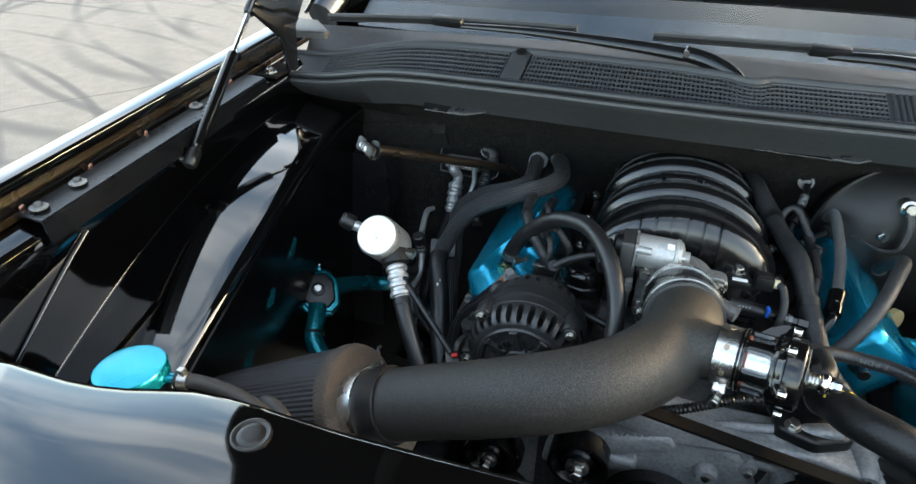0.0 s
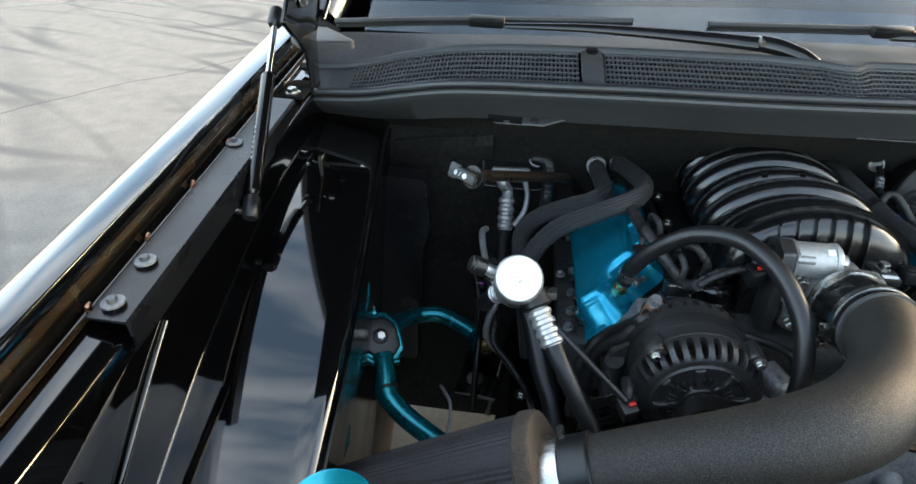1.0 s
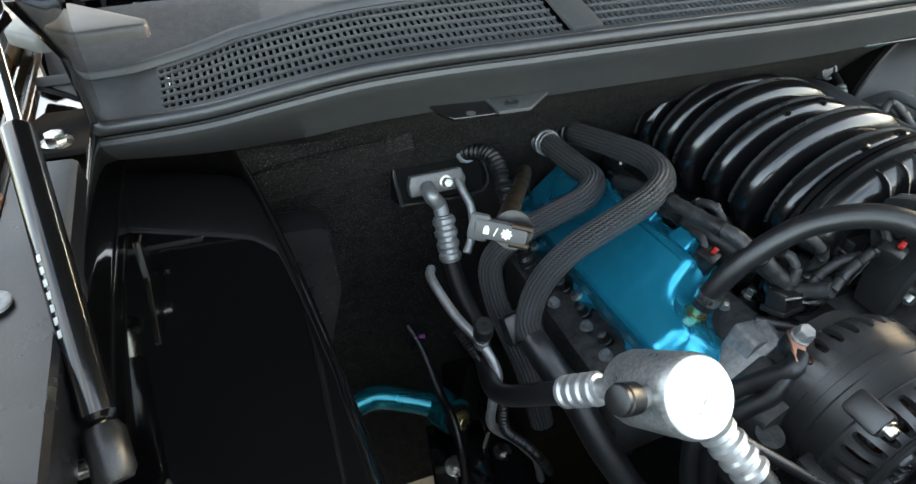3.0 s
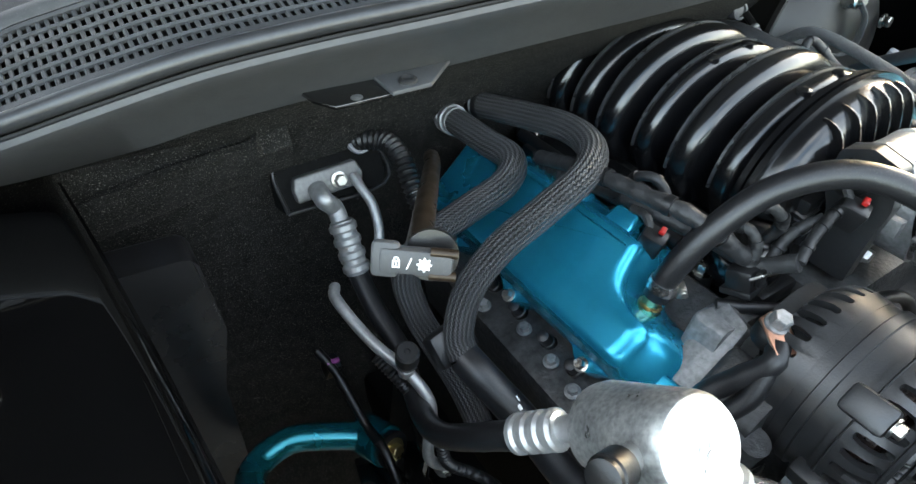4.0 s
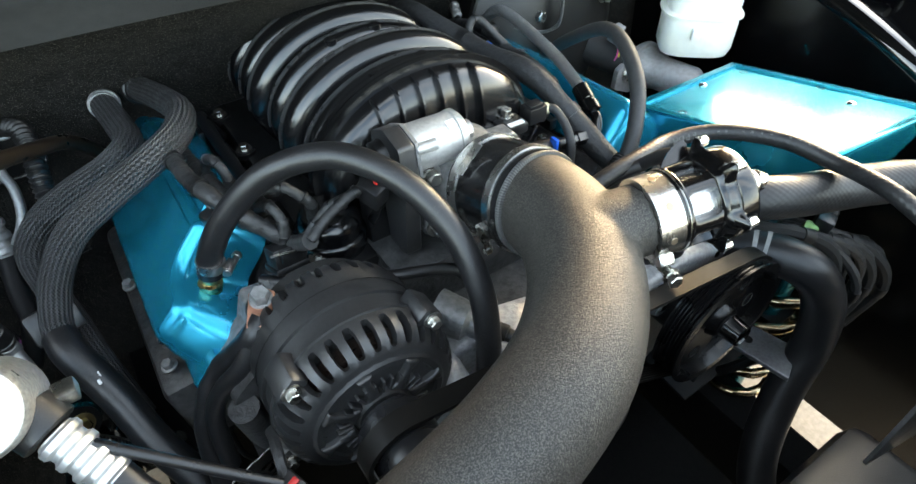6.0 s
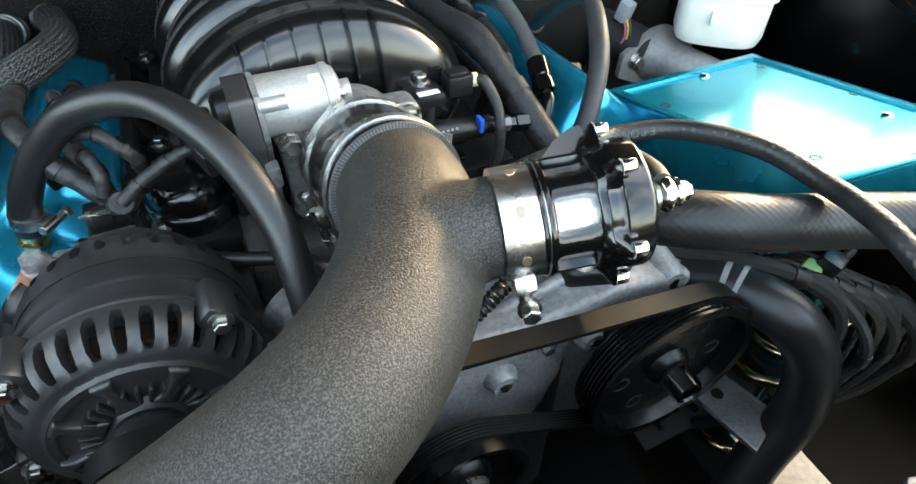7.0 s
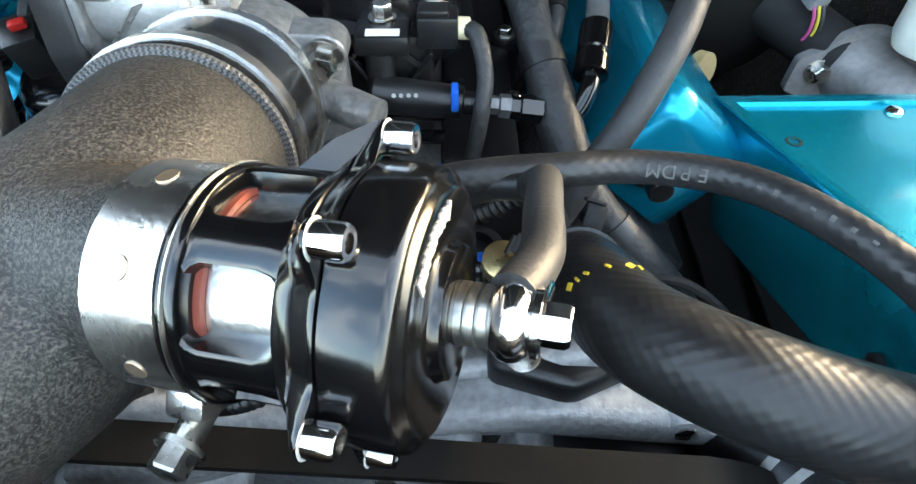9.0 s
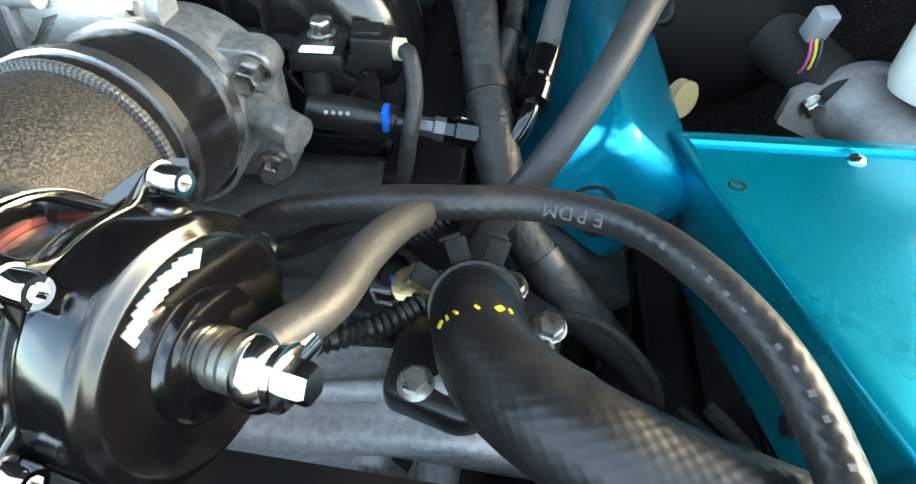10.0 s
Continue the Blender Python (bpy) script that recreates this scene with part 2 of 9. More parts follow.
BRAID_STEEL = braid_mat("braided_line", (0.12, 0.12, 0.12), 3000, 0.4, 0.8, 0.5, 20.0)
CORD = braid_mat("corded_rubber", (0.011, 0.011, 0.0115), 1150, 0.42, 0.09, 0.45, 22.0)
CORD_EDGE = braid_mat("corded_cut_edge", (0.11, 0.11, 0.112), 4200, 0.4, 0.3, 0.5, 150.0, 130.0)
# darker copy of the casting, with the bay's shade put into its colour
DARK_CAST = node_mat("shade_coloured_casting", (0.05, 0.05, 0.052), 0.5, 0.4, 0, 0.5, 14, 0.5, 260, 0.12, tint=(0.09, 0.09, 0.09))
CORD_FINE = braid_mat("fine_corded_rubber", (0.016, 0.016, 0.017), 1000, 0.42, 0.10, 0.5, 8.0)
RES = node_mat("translucent_white_plastic", (0.78, 0.78, 0.70), 0.4, 0, 0, 0.06, 10)
RES.node_tree.nodes["Principled BSDF"].inputs["Subsurface Weight"].default_value = 0.5
RES.node_tree.nodes["Principled BSDF"].inputs["Subsurface Radius"].default_value = (0.02, 0.02, 0.015)
FRIT = node_mat("black_glass_frit", (0.006, 0.006, 0.007), 0.06, 0, 1.0, 0.1, 10)


def glass_mat(name):
    m = bpy.data.materials.new(name)
    m.use_nodes = True
    b = m.node_tree.nodes["Principled BSDF"]
    b.inputs["Base Color"].default_value = (0.42, 0.50, 0.56, 1)
    b.inputs["Transmission Weight"].default_value = 1.0
    b.inputs["Roughness"].default_value = 0.0
    b.inputs["IOR"].default_value = 1.40
    return m


GLASS = glass_mat("windscreen_glass")


def asphalt_mat():
    """Worn pale asphalt with fine stones, tar-sealed cracks and curved tyre marks."""
    m = node_mat("asphalt", (0.152, 0.141, 0.128), 0.85, 0, 0, 0.08, 9.0, 0.6, 70, 0.06, 0.3, tint=(0.214, 0.199, 0.180))
    t = m.node_tree
    b = t.nodes["Principled BSDF"]
    base = b.inputs["Base Color"].links[0].from_socket
    co = [n for n in t.nodes if n.bl_idname == "ShaderNodeTexCoord"][0]

    def band(centre, scale, width, low, seed):
        """Thin rings round a far centre, broken up by noise: tyre marks."""
        mp = t.nodes.new("ShaderNodeMapping")
        mp.inputs["Location"].default_value = (-centre[0], -centre[1], 0)
        t.links.new(co.outputs["Object"], mp.inputs["Vector"])
        wv = t.nodes.new("ShaderNodeTexWave")
        wv.wave_type, wv.rings_direction = "RINGS", "Z"
        wv.inputs["Scale"].default_value, wv.inputs["Distortion"].default_value = scale, 1.4
        wv.inputs["Detail"].default_value, wv.inputs["Detail Scale"].default_value = 2, 0.4
        wv.inputs["Phase Offset"].default_value = seed
        t.links.new(mp.outputs[0], wv.inputs["Vector"])
        mr = t.nodes.new("ShaderNodeMapRange")
        mr.inputs["From Min"].default_value, mr.inputs["From Max"].default_value = 1 - width, 1.0
        t.links.new(wv.outputs["Fac"], mr.inputs["Value"])
        nz = t.nodes.new("ShaderNodeTexNoise")
        nz.inputs["Scale"].default_value = 0.6
        t.links.new(co.outputs["Object"], nz.inputs["Vector"])
        mr2 = t.nodes.new("ShaderNodeMapRange")
        mr2.inputs["From Min"].default_value, mr2.inputs["From Max"].default_value = 0.4, 0.6
        t.links.new(nz.outputs["Fac"], mr2.inputs["Value"])
        mu = t.nodes.new("ShaderNodeMath")
        mu.operation = "MULTIPLY"
        t.links.new(mr.outputs[0], mu.inputs[0])
        t.links.new(mr2.outputs[0], mu.inputs[1])
        m2 = t.nodes.new("ShaderNodeMath")
        m2.operation = "MULTIPLY"
        m2.inputs[1].default_value = low
        t.links.new(mu.outputs[0], m2.inputs[0])
        return m2.outputs[0]

    def darken(src, fac, col):
        mx = t.nodes.new("ShaderNodeMix")
        mx.data_type = "RGBA"
        mx.inputs["B"].default_value = (*col, 1)
        t.links.new(src, mx.inputs["A"])
        t.links.new(fac, mx.inputs["Factor"])
        return mx.outputs["Result"]
    base = darken(base, band((-3.5, 6.0), 0.30, 0.10, 0.75, 0.4), (0.075, 0.074, 0.073))
    base = darken(base, band((-14.0, -6.0), 0.16, 0.07, 0.5, 2.0), (0.08, 0.079, 0.078))
    base = darken(base, band((-6.5, -1.5), 0.55, 0.06, 0.85, 1.3), (0.07, 0.069, 0.068))
    base = darken(base, band((-2.0, 9.5), 0.42, 0.06, 0.8, 3.1), (0.075, 0.074, 0.073))
    vo = t.nodes.new("ShaderNodeTexVoronoi")
    vo.feature = "DISTANCE_TO_EDGE"
    vo.inputs["Scale"].default_value = 0.28
    wp = t.nodes.new("ShaderNodeTexNoise")
    wp.inputs["Scale"].default_value = 1.3
    t.links.new(co.outputs["Object"], wp.inputs["Vector"])
    av = t.nodes.new("ShaderNodeVectorMath")
    av.operation = "MULTIPLY_ADD"
    av.inputs[1].default_value = (0.25, 0.25, 0)
    t.links.new(wp.outputs["Color"], av.inputs[0])
    t.links.new(co.outputs["Object"], av.inputs[2])
    t.links.new(av.outputs[0], vo.inputs["Vector"])
    cr = t.nodes.new("ShaderNodeMapRange")
    cr.inputs["From Min"].default_value, cr.inputs["From Max"].default_value = 0.0, 0.005
    cr.inputs["To Min"].default_value, cr.inputs["To Max"].default_value = 0.8, 0.0
    t.links.new(vo.outputs["Distance"], cr.inputs["Value"])
    base = darken(base, cr.outputs[0], (0.06, 0.059, 0.058))
    t.links.new(base, b.inputs["Base Color"])
    return m


ASPHALT = asphalt_mat()


# ---- builders ----
WORLD_AT = {}


def thing(name, at, label, category, group="", kind=""):
    ob = new(name)
    ob.empty_display_size = 0.02
    ob.location = at
    WORLD_AT[ob.name] = Vector(at)
    return tagged(ob, label, category, group, kind)


def finish(bm, sharp=38):
    bmesh.ops.recalc_face_normals(bm, faces=bm.faces)
    for f in bm.faces:
        f.smooth = True
    for e in bm.edges:
        if len(e.link_faces) == 2 and e.calc_face_angle(0) > radians(sharp):
            e.smooth = False


def part(name, bm, material, parent=None, label="", sharp=38, kind=""):
    """Links a bmesh, given in world places, as one mesh under a thing or a part."""
    finish(bm, sharp)
    at = WORLD_AT[parent.name] if parent else Vector((0, 0, 0))
    bmesh.ops.translate(bm, verts=bm.verts, vec=-at)
    me = bpy.data.meshes.new(name)
    bm.to_mesh(me)
    bm.free()
    me.materials.append(material)
    ob = new(name, me)
    if parent:
        ob.parent = parent
    WORLD_AT[ob.name] = at
    return tagged(ob, label, kind=kind)


def structure(name, bm, material, label, category, sharp=38):
    ob = part(name, bm, material, None, "", sharp)
    return tagged(ob, label, category, kind="structure")


def spline(pts, n=8):
    P = [Vector(p) for p in pts]
    Q = [P[0] * 2 - P[1], *P, P[-1] * 2 - P[-2]]
    out = []
    for i in range(1, len(Q) - 2):
        a, b, c, d = Q[i - 1:i + 3]
        for k in range(n):
            s = k / n
            out.append(0.5 * (2 * b + (c - a) * s + (2 * a - 5 * b + 4 * c - d) * s * s + (3 * b - 3 * c + d - a) * s ** 3))
    return out + [P[-1]]


def frames(path):
    """Turning-free frames along a path: for each place two unit vectors across it."""
    t0 = (path[1] - path[0]).normalized()
    a = t0.orthogonal().normalized()
    out = []
    for i, p in enumerate(path):
        t = (path[min(i + 1, len(path) - 1)] - path[max(i - 1, 0)]).normalized()
        a = (a - t * a.dot(t)).normalized()
        out.append((a, t.cross(a)))
    return out


def sweep(bm, path, r, seg=14, squash=None, cap=True):
    """A tube round a list of places; r is a radius or a function of the length along it. It lays a uv map: metres along, turns round."""
    fr = frames(path)
    uvl = bm.loops.layers.uv.verify()
    rings, s, lens = [], 0.0, []
    for i, p in enumerate(path):
        if i:
            s += (p - path[i - 1]).length
        lens.append(s)
        rr = r(s) if callable(r) else r
        a, b = fr[i]
        rings.append([bm.verts.new(p + (a * math.cos(2 * math.pi * k / seg) + b * math.sin(2 * math.pi * k / seg) * (squash or 1)) * rr) for k in range(seg)])
    for i in range(len(rings) - 1):
        for k in range(seg):
            f = bm.faces.new((rings[i][k], rings[i][(k + 1) % seg], rings[i + 1][(k + 1) % seg], rings[i + 1][k]))
            for lp, (u, v) in zip(f.loops, ((lens[i], k / seg), (lens[i], (k + 1) / seg), (lens[i + 1], (k + 1) / seg), (lens[i + 1], k / seg))):
                lp[uvl].uv = (u, v)
    if cap:
        bm.faces.new(rings[0])
        bm.faces.new(rings[-1][::-1])
    return bm


def tube(pts, r, seg=14, n=8, cap=True):
    return sweep(bmesh.new(), spline(pts, n), r, seg, None, cap)


def rod(bm, a, b, r, seg=12, r2=None):
    a, b = Vector(a), Vector(b)
    ln = (b - a).length
    rr = r if r2 is None else (lambda s: r + (r2 - r) * s / ln)
    return sweep(bm, [a, b], rr, seg)


def lathe(bm, at, axis, prof, seg=28):
    """Revolves (distance along the axis, radius) pairs round an axis through a place."""
    at, ax = Vector(at), Vector(axis).normalized()
    a = ax.orthogonal().normalized()
    b = ax.cross(a)
    rings = []
    for h, r in prof:
        rings.append([bm.verts.new(at + ax * h + (a * math.cos(2 * math.pi * k / seg) + b * math.sin(2 * math.pi * k / seg)) * max(r, 1e-4)) for k in range(seg)])
    uvl = bm.loops.layers.uv.verify()
    run = [0.0]
    for (h0, r0), (h1, r1) in zip(prof, prof[1:]):
        run.append(run[-1] + math.hypot(h1 - h0, r1 - r0))
    for i in range(len(rings) - 1):
        for k in range(seg):
            f = bm.faces.new((rings[i][k], rings[i][(k + 1) % seg], rings[i + 1][(k + 1) % seg], rings[i + 1][k]))
            for lp, (u, v) in zip(f.loops, ((run[i], k / seg), (run[i], (k + 1) / seg), (run[i + 1], (k + 1) / seg), (run[i + 1], k / seg))):
                lp[uvl].uv = (u, v)
    bm.faces.new(rings[0])
    bm.faces.new(rings[-1])
    return bm


def axes(fwd, up):
    """A turn whose y looks along fwd and whose z is as near to up as can be."""
    y = Vector(fwd).normalized()
    z = Vector(up)
    z = (z - y * z.dot(y)).normalized()
    x = y.cross(z)
    return Matrix((x, y, z)).transposed().to_4x4()


def box(bm, at, size, turn=None, bevel=0.0, seg=2):
    """A box about a place, with rounded edges."""
    t = bmesh.new()
    bmesh.ops.create_cube(t, size=1)
    bmesh.ops.scale(t, vec=size, verts=t.verts)
    if bevel:
        bmesh.ops.bevel(t, geom=list(t.edges), offset=bevel, segments=seg, affect="EDGES", profile=0.5)
    m = Matrix.Translation(at) @ (turn or Matrix())
    bmesh.ops.transform(t, matrix=m, verts=t.verts)
    me = bpy.data.meshes.new("tmp")
    t.to_mesh(me)
    t.free()
    bm.from_mesh(me)
    bpy.data.meshes.remove(me)
    return bm


def prism(bm, outline, lo, hi, m, bevel=0.0, seg=3):
    """A flat outline raised from lo to hi along z, with its upper rim rounded, laid by the matrix m."""
    t = bmesh.new()
    low = [t.verts.new((x, y, lo)) for x, y in outline]
    up = [t.verts.new((x, y, hi)) for x, y in outline]
    n = len(outline)
    for k in range(n):
        t.faces.new((low[k], low[(k + 1) % n], up[(k + 1) % n], up[k]))
    top = t.faces.new(up)
    t.faces.new(low[::-1])
    bmesh.ops.recalc_face_normals(t, faces=t.faces)
    if bevel:
        es = list(top.edges) + [e for e in t.edges if abs(e.verts[0].co.z - e.verts[1].co.z) > 1e-6]
        bmesh.ops.bevel(t, geom=es, offset=bevel, segments=seg, affect="EDGES", profile=0.5)
    bmesh.ops.transform(t, matrix=m, verts=t.verts)
    me = bpy.data.meshes.new("tmp")
    t.to_mesh(me)
    t.free()
    bm.from_mesh(me)
    bpy.data.meshes.remove(me)
    return bm


def loft(bm, rows):
    """A sheet through rows of places."""
    vs = [[bm.verts.new(p) for p in row] for row in rows]
    for i in range(len(vs) - 1):
        for k in range(len(vs[0]) - 1):
            bm.faces.new((vs[i][k], vs[i][k + 1], vs[i + 1][k + 1], vs[i + 1][k]))
    return bm


def thicken(bm, d):
    """Gives a sheet thickness d, against its normals."""
    bmesh.ops.recalc_face_normals(bm, faces=bm.faces)
    bmesh.ops.solidify(bm, geom=list(bm.faces), thickness=d)
    return bm


def hexhead(bm, at, axis, r, h, washer=0.0):
    at, ax = Vector(at), Vector(axis).normalized()
    if washer:
        lathe(bm, at, ax, [(0, washer), (h * 0.22, washer), (h * 0.25, washer * 0.9)], 18)
    lathe(bm, at + ax * h * 0.2, ax, [(0, r), (h * 0.7, r), (h * 0.8, r * 0.86)], 6)
    return bm


def bolt(name, at, axis, r, h, material, label, group="", washer=0.0, parent=None):
    bm = hexhead(bmesh.new(), at, axis, r, h, washer)
    if parent:
        return part(name, bm, material, parent)
    t = thing(name, at, label, "bolt", group)
    part("head", bm, material, t)
    return t


def hose(name, pts, r, material, label, seg=14, n=8, group="", category="hose"):
    t = thing(name, pts[0], label, category, group)
    part("tube", tube(pts, r, seg, n), material, t)
    if category == "wire loom":
        # bands of tape wound round the loom
        path = spline(pts, 10)
        r0 = r if not callable(r) else r(0.05)
        for f in (0.22, 0.5, 0.74):
            i = int(f * len(path))
            part("tape_band", sweep(bmesh.new(), path[i:i + 3], r0 + 0.0011, 12), BLACK, t)
    if name == "refrigerant_hose":
        # a moulded end cuff and a crimp ring where the hose meets its pipe
        path = spline(pts, 10)
        part("end_cuff", sweep(bmesh.new(), path[:7], r + 0.0009, 18), BLACK, t)
        part("crimp_ring", sweep(bmesh.new(), path[-5:-1], r + 0.0014, 18), STEEL, t, "dull crimped ring")
    return t


def clamp(parent, at, axis, r, w=0.011, screw=(0, 0, 1), name="clamp", material=None):
    """A worm-drive clamp: band, housing and screw."""
    at, ax = Vector(at), Vector(axis).normalized()
    bm = lathe(bmesh.new(), at - ax * w / 2, ax, [(0, r - 0.002), (0, r), (w, r), (w, r - 0.002)], 30)
    c = part(name, bm, material or BRUSHED, parent, "steel worm-drive clamp")
    s = Vector(screw).normalized()
    s = (s - ax * s.dot(ax)).normalized()
    q = ax.cross(s)
    b2 = box(bmesh.new(), at + s * (r + 0.003), (w * 1.2, 0.014, 0.006), axes(q, s), 0.0012)
    rod(b2, at + s * (r + 0.005) - q * 0.008, at + s * (r + 0.005) + q * 0.014, 0.0032, 10)
    hexhead(b2, at + s * (r + 0.005) + q * 0.013, q, 0.0045, 0.006)
    part("screw", b2, STEEL, c)
    return c


# ---- the truck's body round the bay ----
CX = 0.075
RAIL = node_mat("satin_rail_paint", (0.0055, 0.006, 0.0075), 0.30, 0, 0, 0.35, 10, 0.06, 300, 0.08, 0.5)
# black paint whose warm brown reflection is put into the base colour
CHANNEL = node_mat("reflected_brown_paint", (0.022, 0.014, 0.007), 0.26, 0, 0.4, 0.5, 14, 0.08, 200, 0.1)


def lerp_table(tab, v):
    """Straight lines between the rows of a table, whose first column grows."""
    if v <= tab[0][0]:
        a, b = tab[0], tab[1]
    elif v >= tab[-1][0]:
        a, b = tab[-2], tab[-1]
    else:
        a, b = next((p, q) for p, q in zip(tab, tab[1:]) if p[0] <= v <= q[0])
    s = (v - a[0]) / (b[0] - a[0])
    return [p + (q - p) * s for p, q in zip(a[1:], b[1:])]


def build_ground():
    bm = bmesh.new()
    n = 400
    loft(bm, [[(-n, y, 0), (0, y, 0), (n, y, 0)] for y in (-n, 0, n)])
    structure("ground", bm, ASPHALT, "worn pale asphalt with tyre marks and sealed cracks", "ground")


def crown(y):
    return -0.720 - 0.026 * (y - 0.25), 1.084 + 0.064 * (y - 0.249)


def mirror_x(bm):
    for v in bm.verts:
        v.co.x = 2 * CX - v.co.x
    bmesh.ops.reverse_faces(bm, faces=bm.faces)


def build_fender(side):
    """A front fender: outer skin with its crown, the water channel and the bolted rail inside it."""
    flip = side > 0
    at = (crown(0.4)[0] if not flip else 2 * CX - crown(0.4)[0], 0.4, 0.55)
    t = thing("fender", at, "glossy black steel fender with a bolted inner rail", "fender", "front fenders")
    ys = [-0.35 + 0.0735 * k for k in range(21)]
    sect = [(-0.10, -0.66), (-0.10, -0.30), (-0.085, -0.16), (-0.066, -0.07), (-0.045, -0.020), (-0.034, -0.007), (-0.022, -0.001), (-0.005, 0.002), (0.012, 0.003), (0.019, 0.002), (0.021, -0.002), (0.022, -0.012)]

    def lay(prof, mat, name, lab=""):
        bm = loft(bmesh.new(), [[(crown(y)[0] + dx, y, crown(y)[1] + dz) for dx, dz in prof] for y in ys])
        thicken(bm, 0.0015)
        if flip:
            mirror_x(bm)
        return part(name, bm, mat, t, lab)
    lay(sect, PAINT, "skin")
    lay([(0.0205, -0.013), (0.023, -0.03), (0.028, -0.040), (0.036, -0.040), (0.038, -0.030)], CHANNEL, "channel", "black channel with a warm brown reflection in its colour")
    lay([(0.028, -0.035), (0.0285, -0.022), (0.0305, -0.022), (0.031, -0.036)], PAINT_LINE, "pinch_seam", "folded seam with sealer")
    rail = [(0.038, -0.031), (0.040, -0.029), (0.077, -0.031), (0.080, -0.034), (0.081, -0.062), (0.077, -0.066)]
    bm = loft(bmesh.new(), [[(crown(y)[0] + dx, y, crown(y)[1] + dz) for dx, dz in rail] for y in [0.408 + 0.0365 * k for k in range(14)]])
    thicken(bm, 0.003)
    if flip:
        mirror_x(bm)
    part("rail", bm, RAIL, t, "dull black bolted rail")
    for k, (x, y, z) in enumerate(((-0.687, 0.734, 1.0905), (-0.671, 0.486, 1.0755), (-0.668, 0.426, 1.0718))):
        bx = 2 * CX - x if flip else x
        b2 = lathe(bmesh.new(), (bx, y, z - 0.004), (0, 0, 1), [(0, 0.0105), (0.002, 0.0105), (0.0025, 0.0095), (0.0025, 0.0075)], 24)
        w = part("washer", b2, CAST, t, "dull washer")
        b3 = hexhead(bmesh.new(), (bx, y, z - 0.003), (0, 0, 1), 0.0048, 0.006)
        part("bolt_head", b3, GREY_STEEL, w)
    for k in range(5):
        y = 0.42 + 0.105 * k
        cx, cz = crown(y)
        bx = cx + 0.036
        if flip:
            bx = 2 * CX - bx
        b4 = box(bmesh.new(), (bx, y, cz - 0.029), (0.004, 0.007, 0.010), pose(0, 0, 0, 12, 25, 20 * (k % 3)), 0.0015)
        part("panel_tab", b4, COPPER, t)
    return t


INNER_WALL = node_mat("black_inner_wall", (0.002, 0.002, 0.0022), 0.22, 0, 0, 0.3, 10, 0.05, 200, 0.05, 0.4)


def apron_edge(y):
    """The inner edge of the wheelhouse panel: x and z along the truck."""
    q = min(max(y, 0.0), 1.06)
    return -0.499 - 0.055 * max(0.0, q - 0.48) ** 1.5 / 0.42, 0.6453 + 0.7033 * q - 0.1984 * q * q - 0.1353 * q ** 3


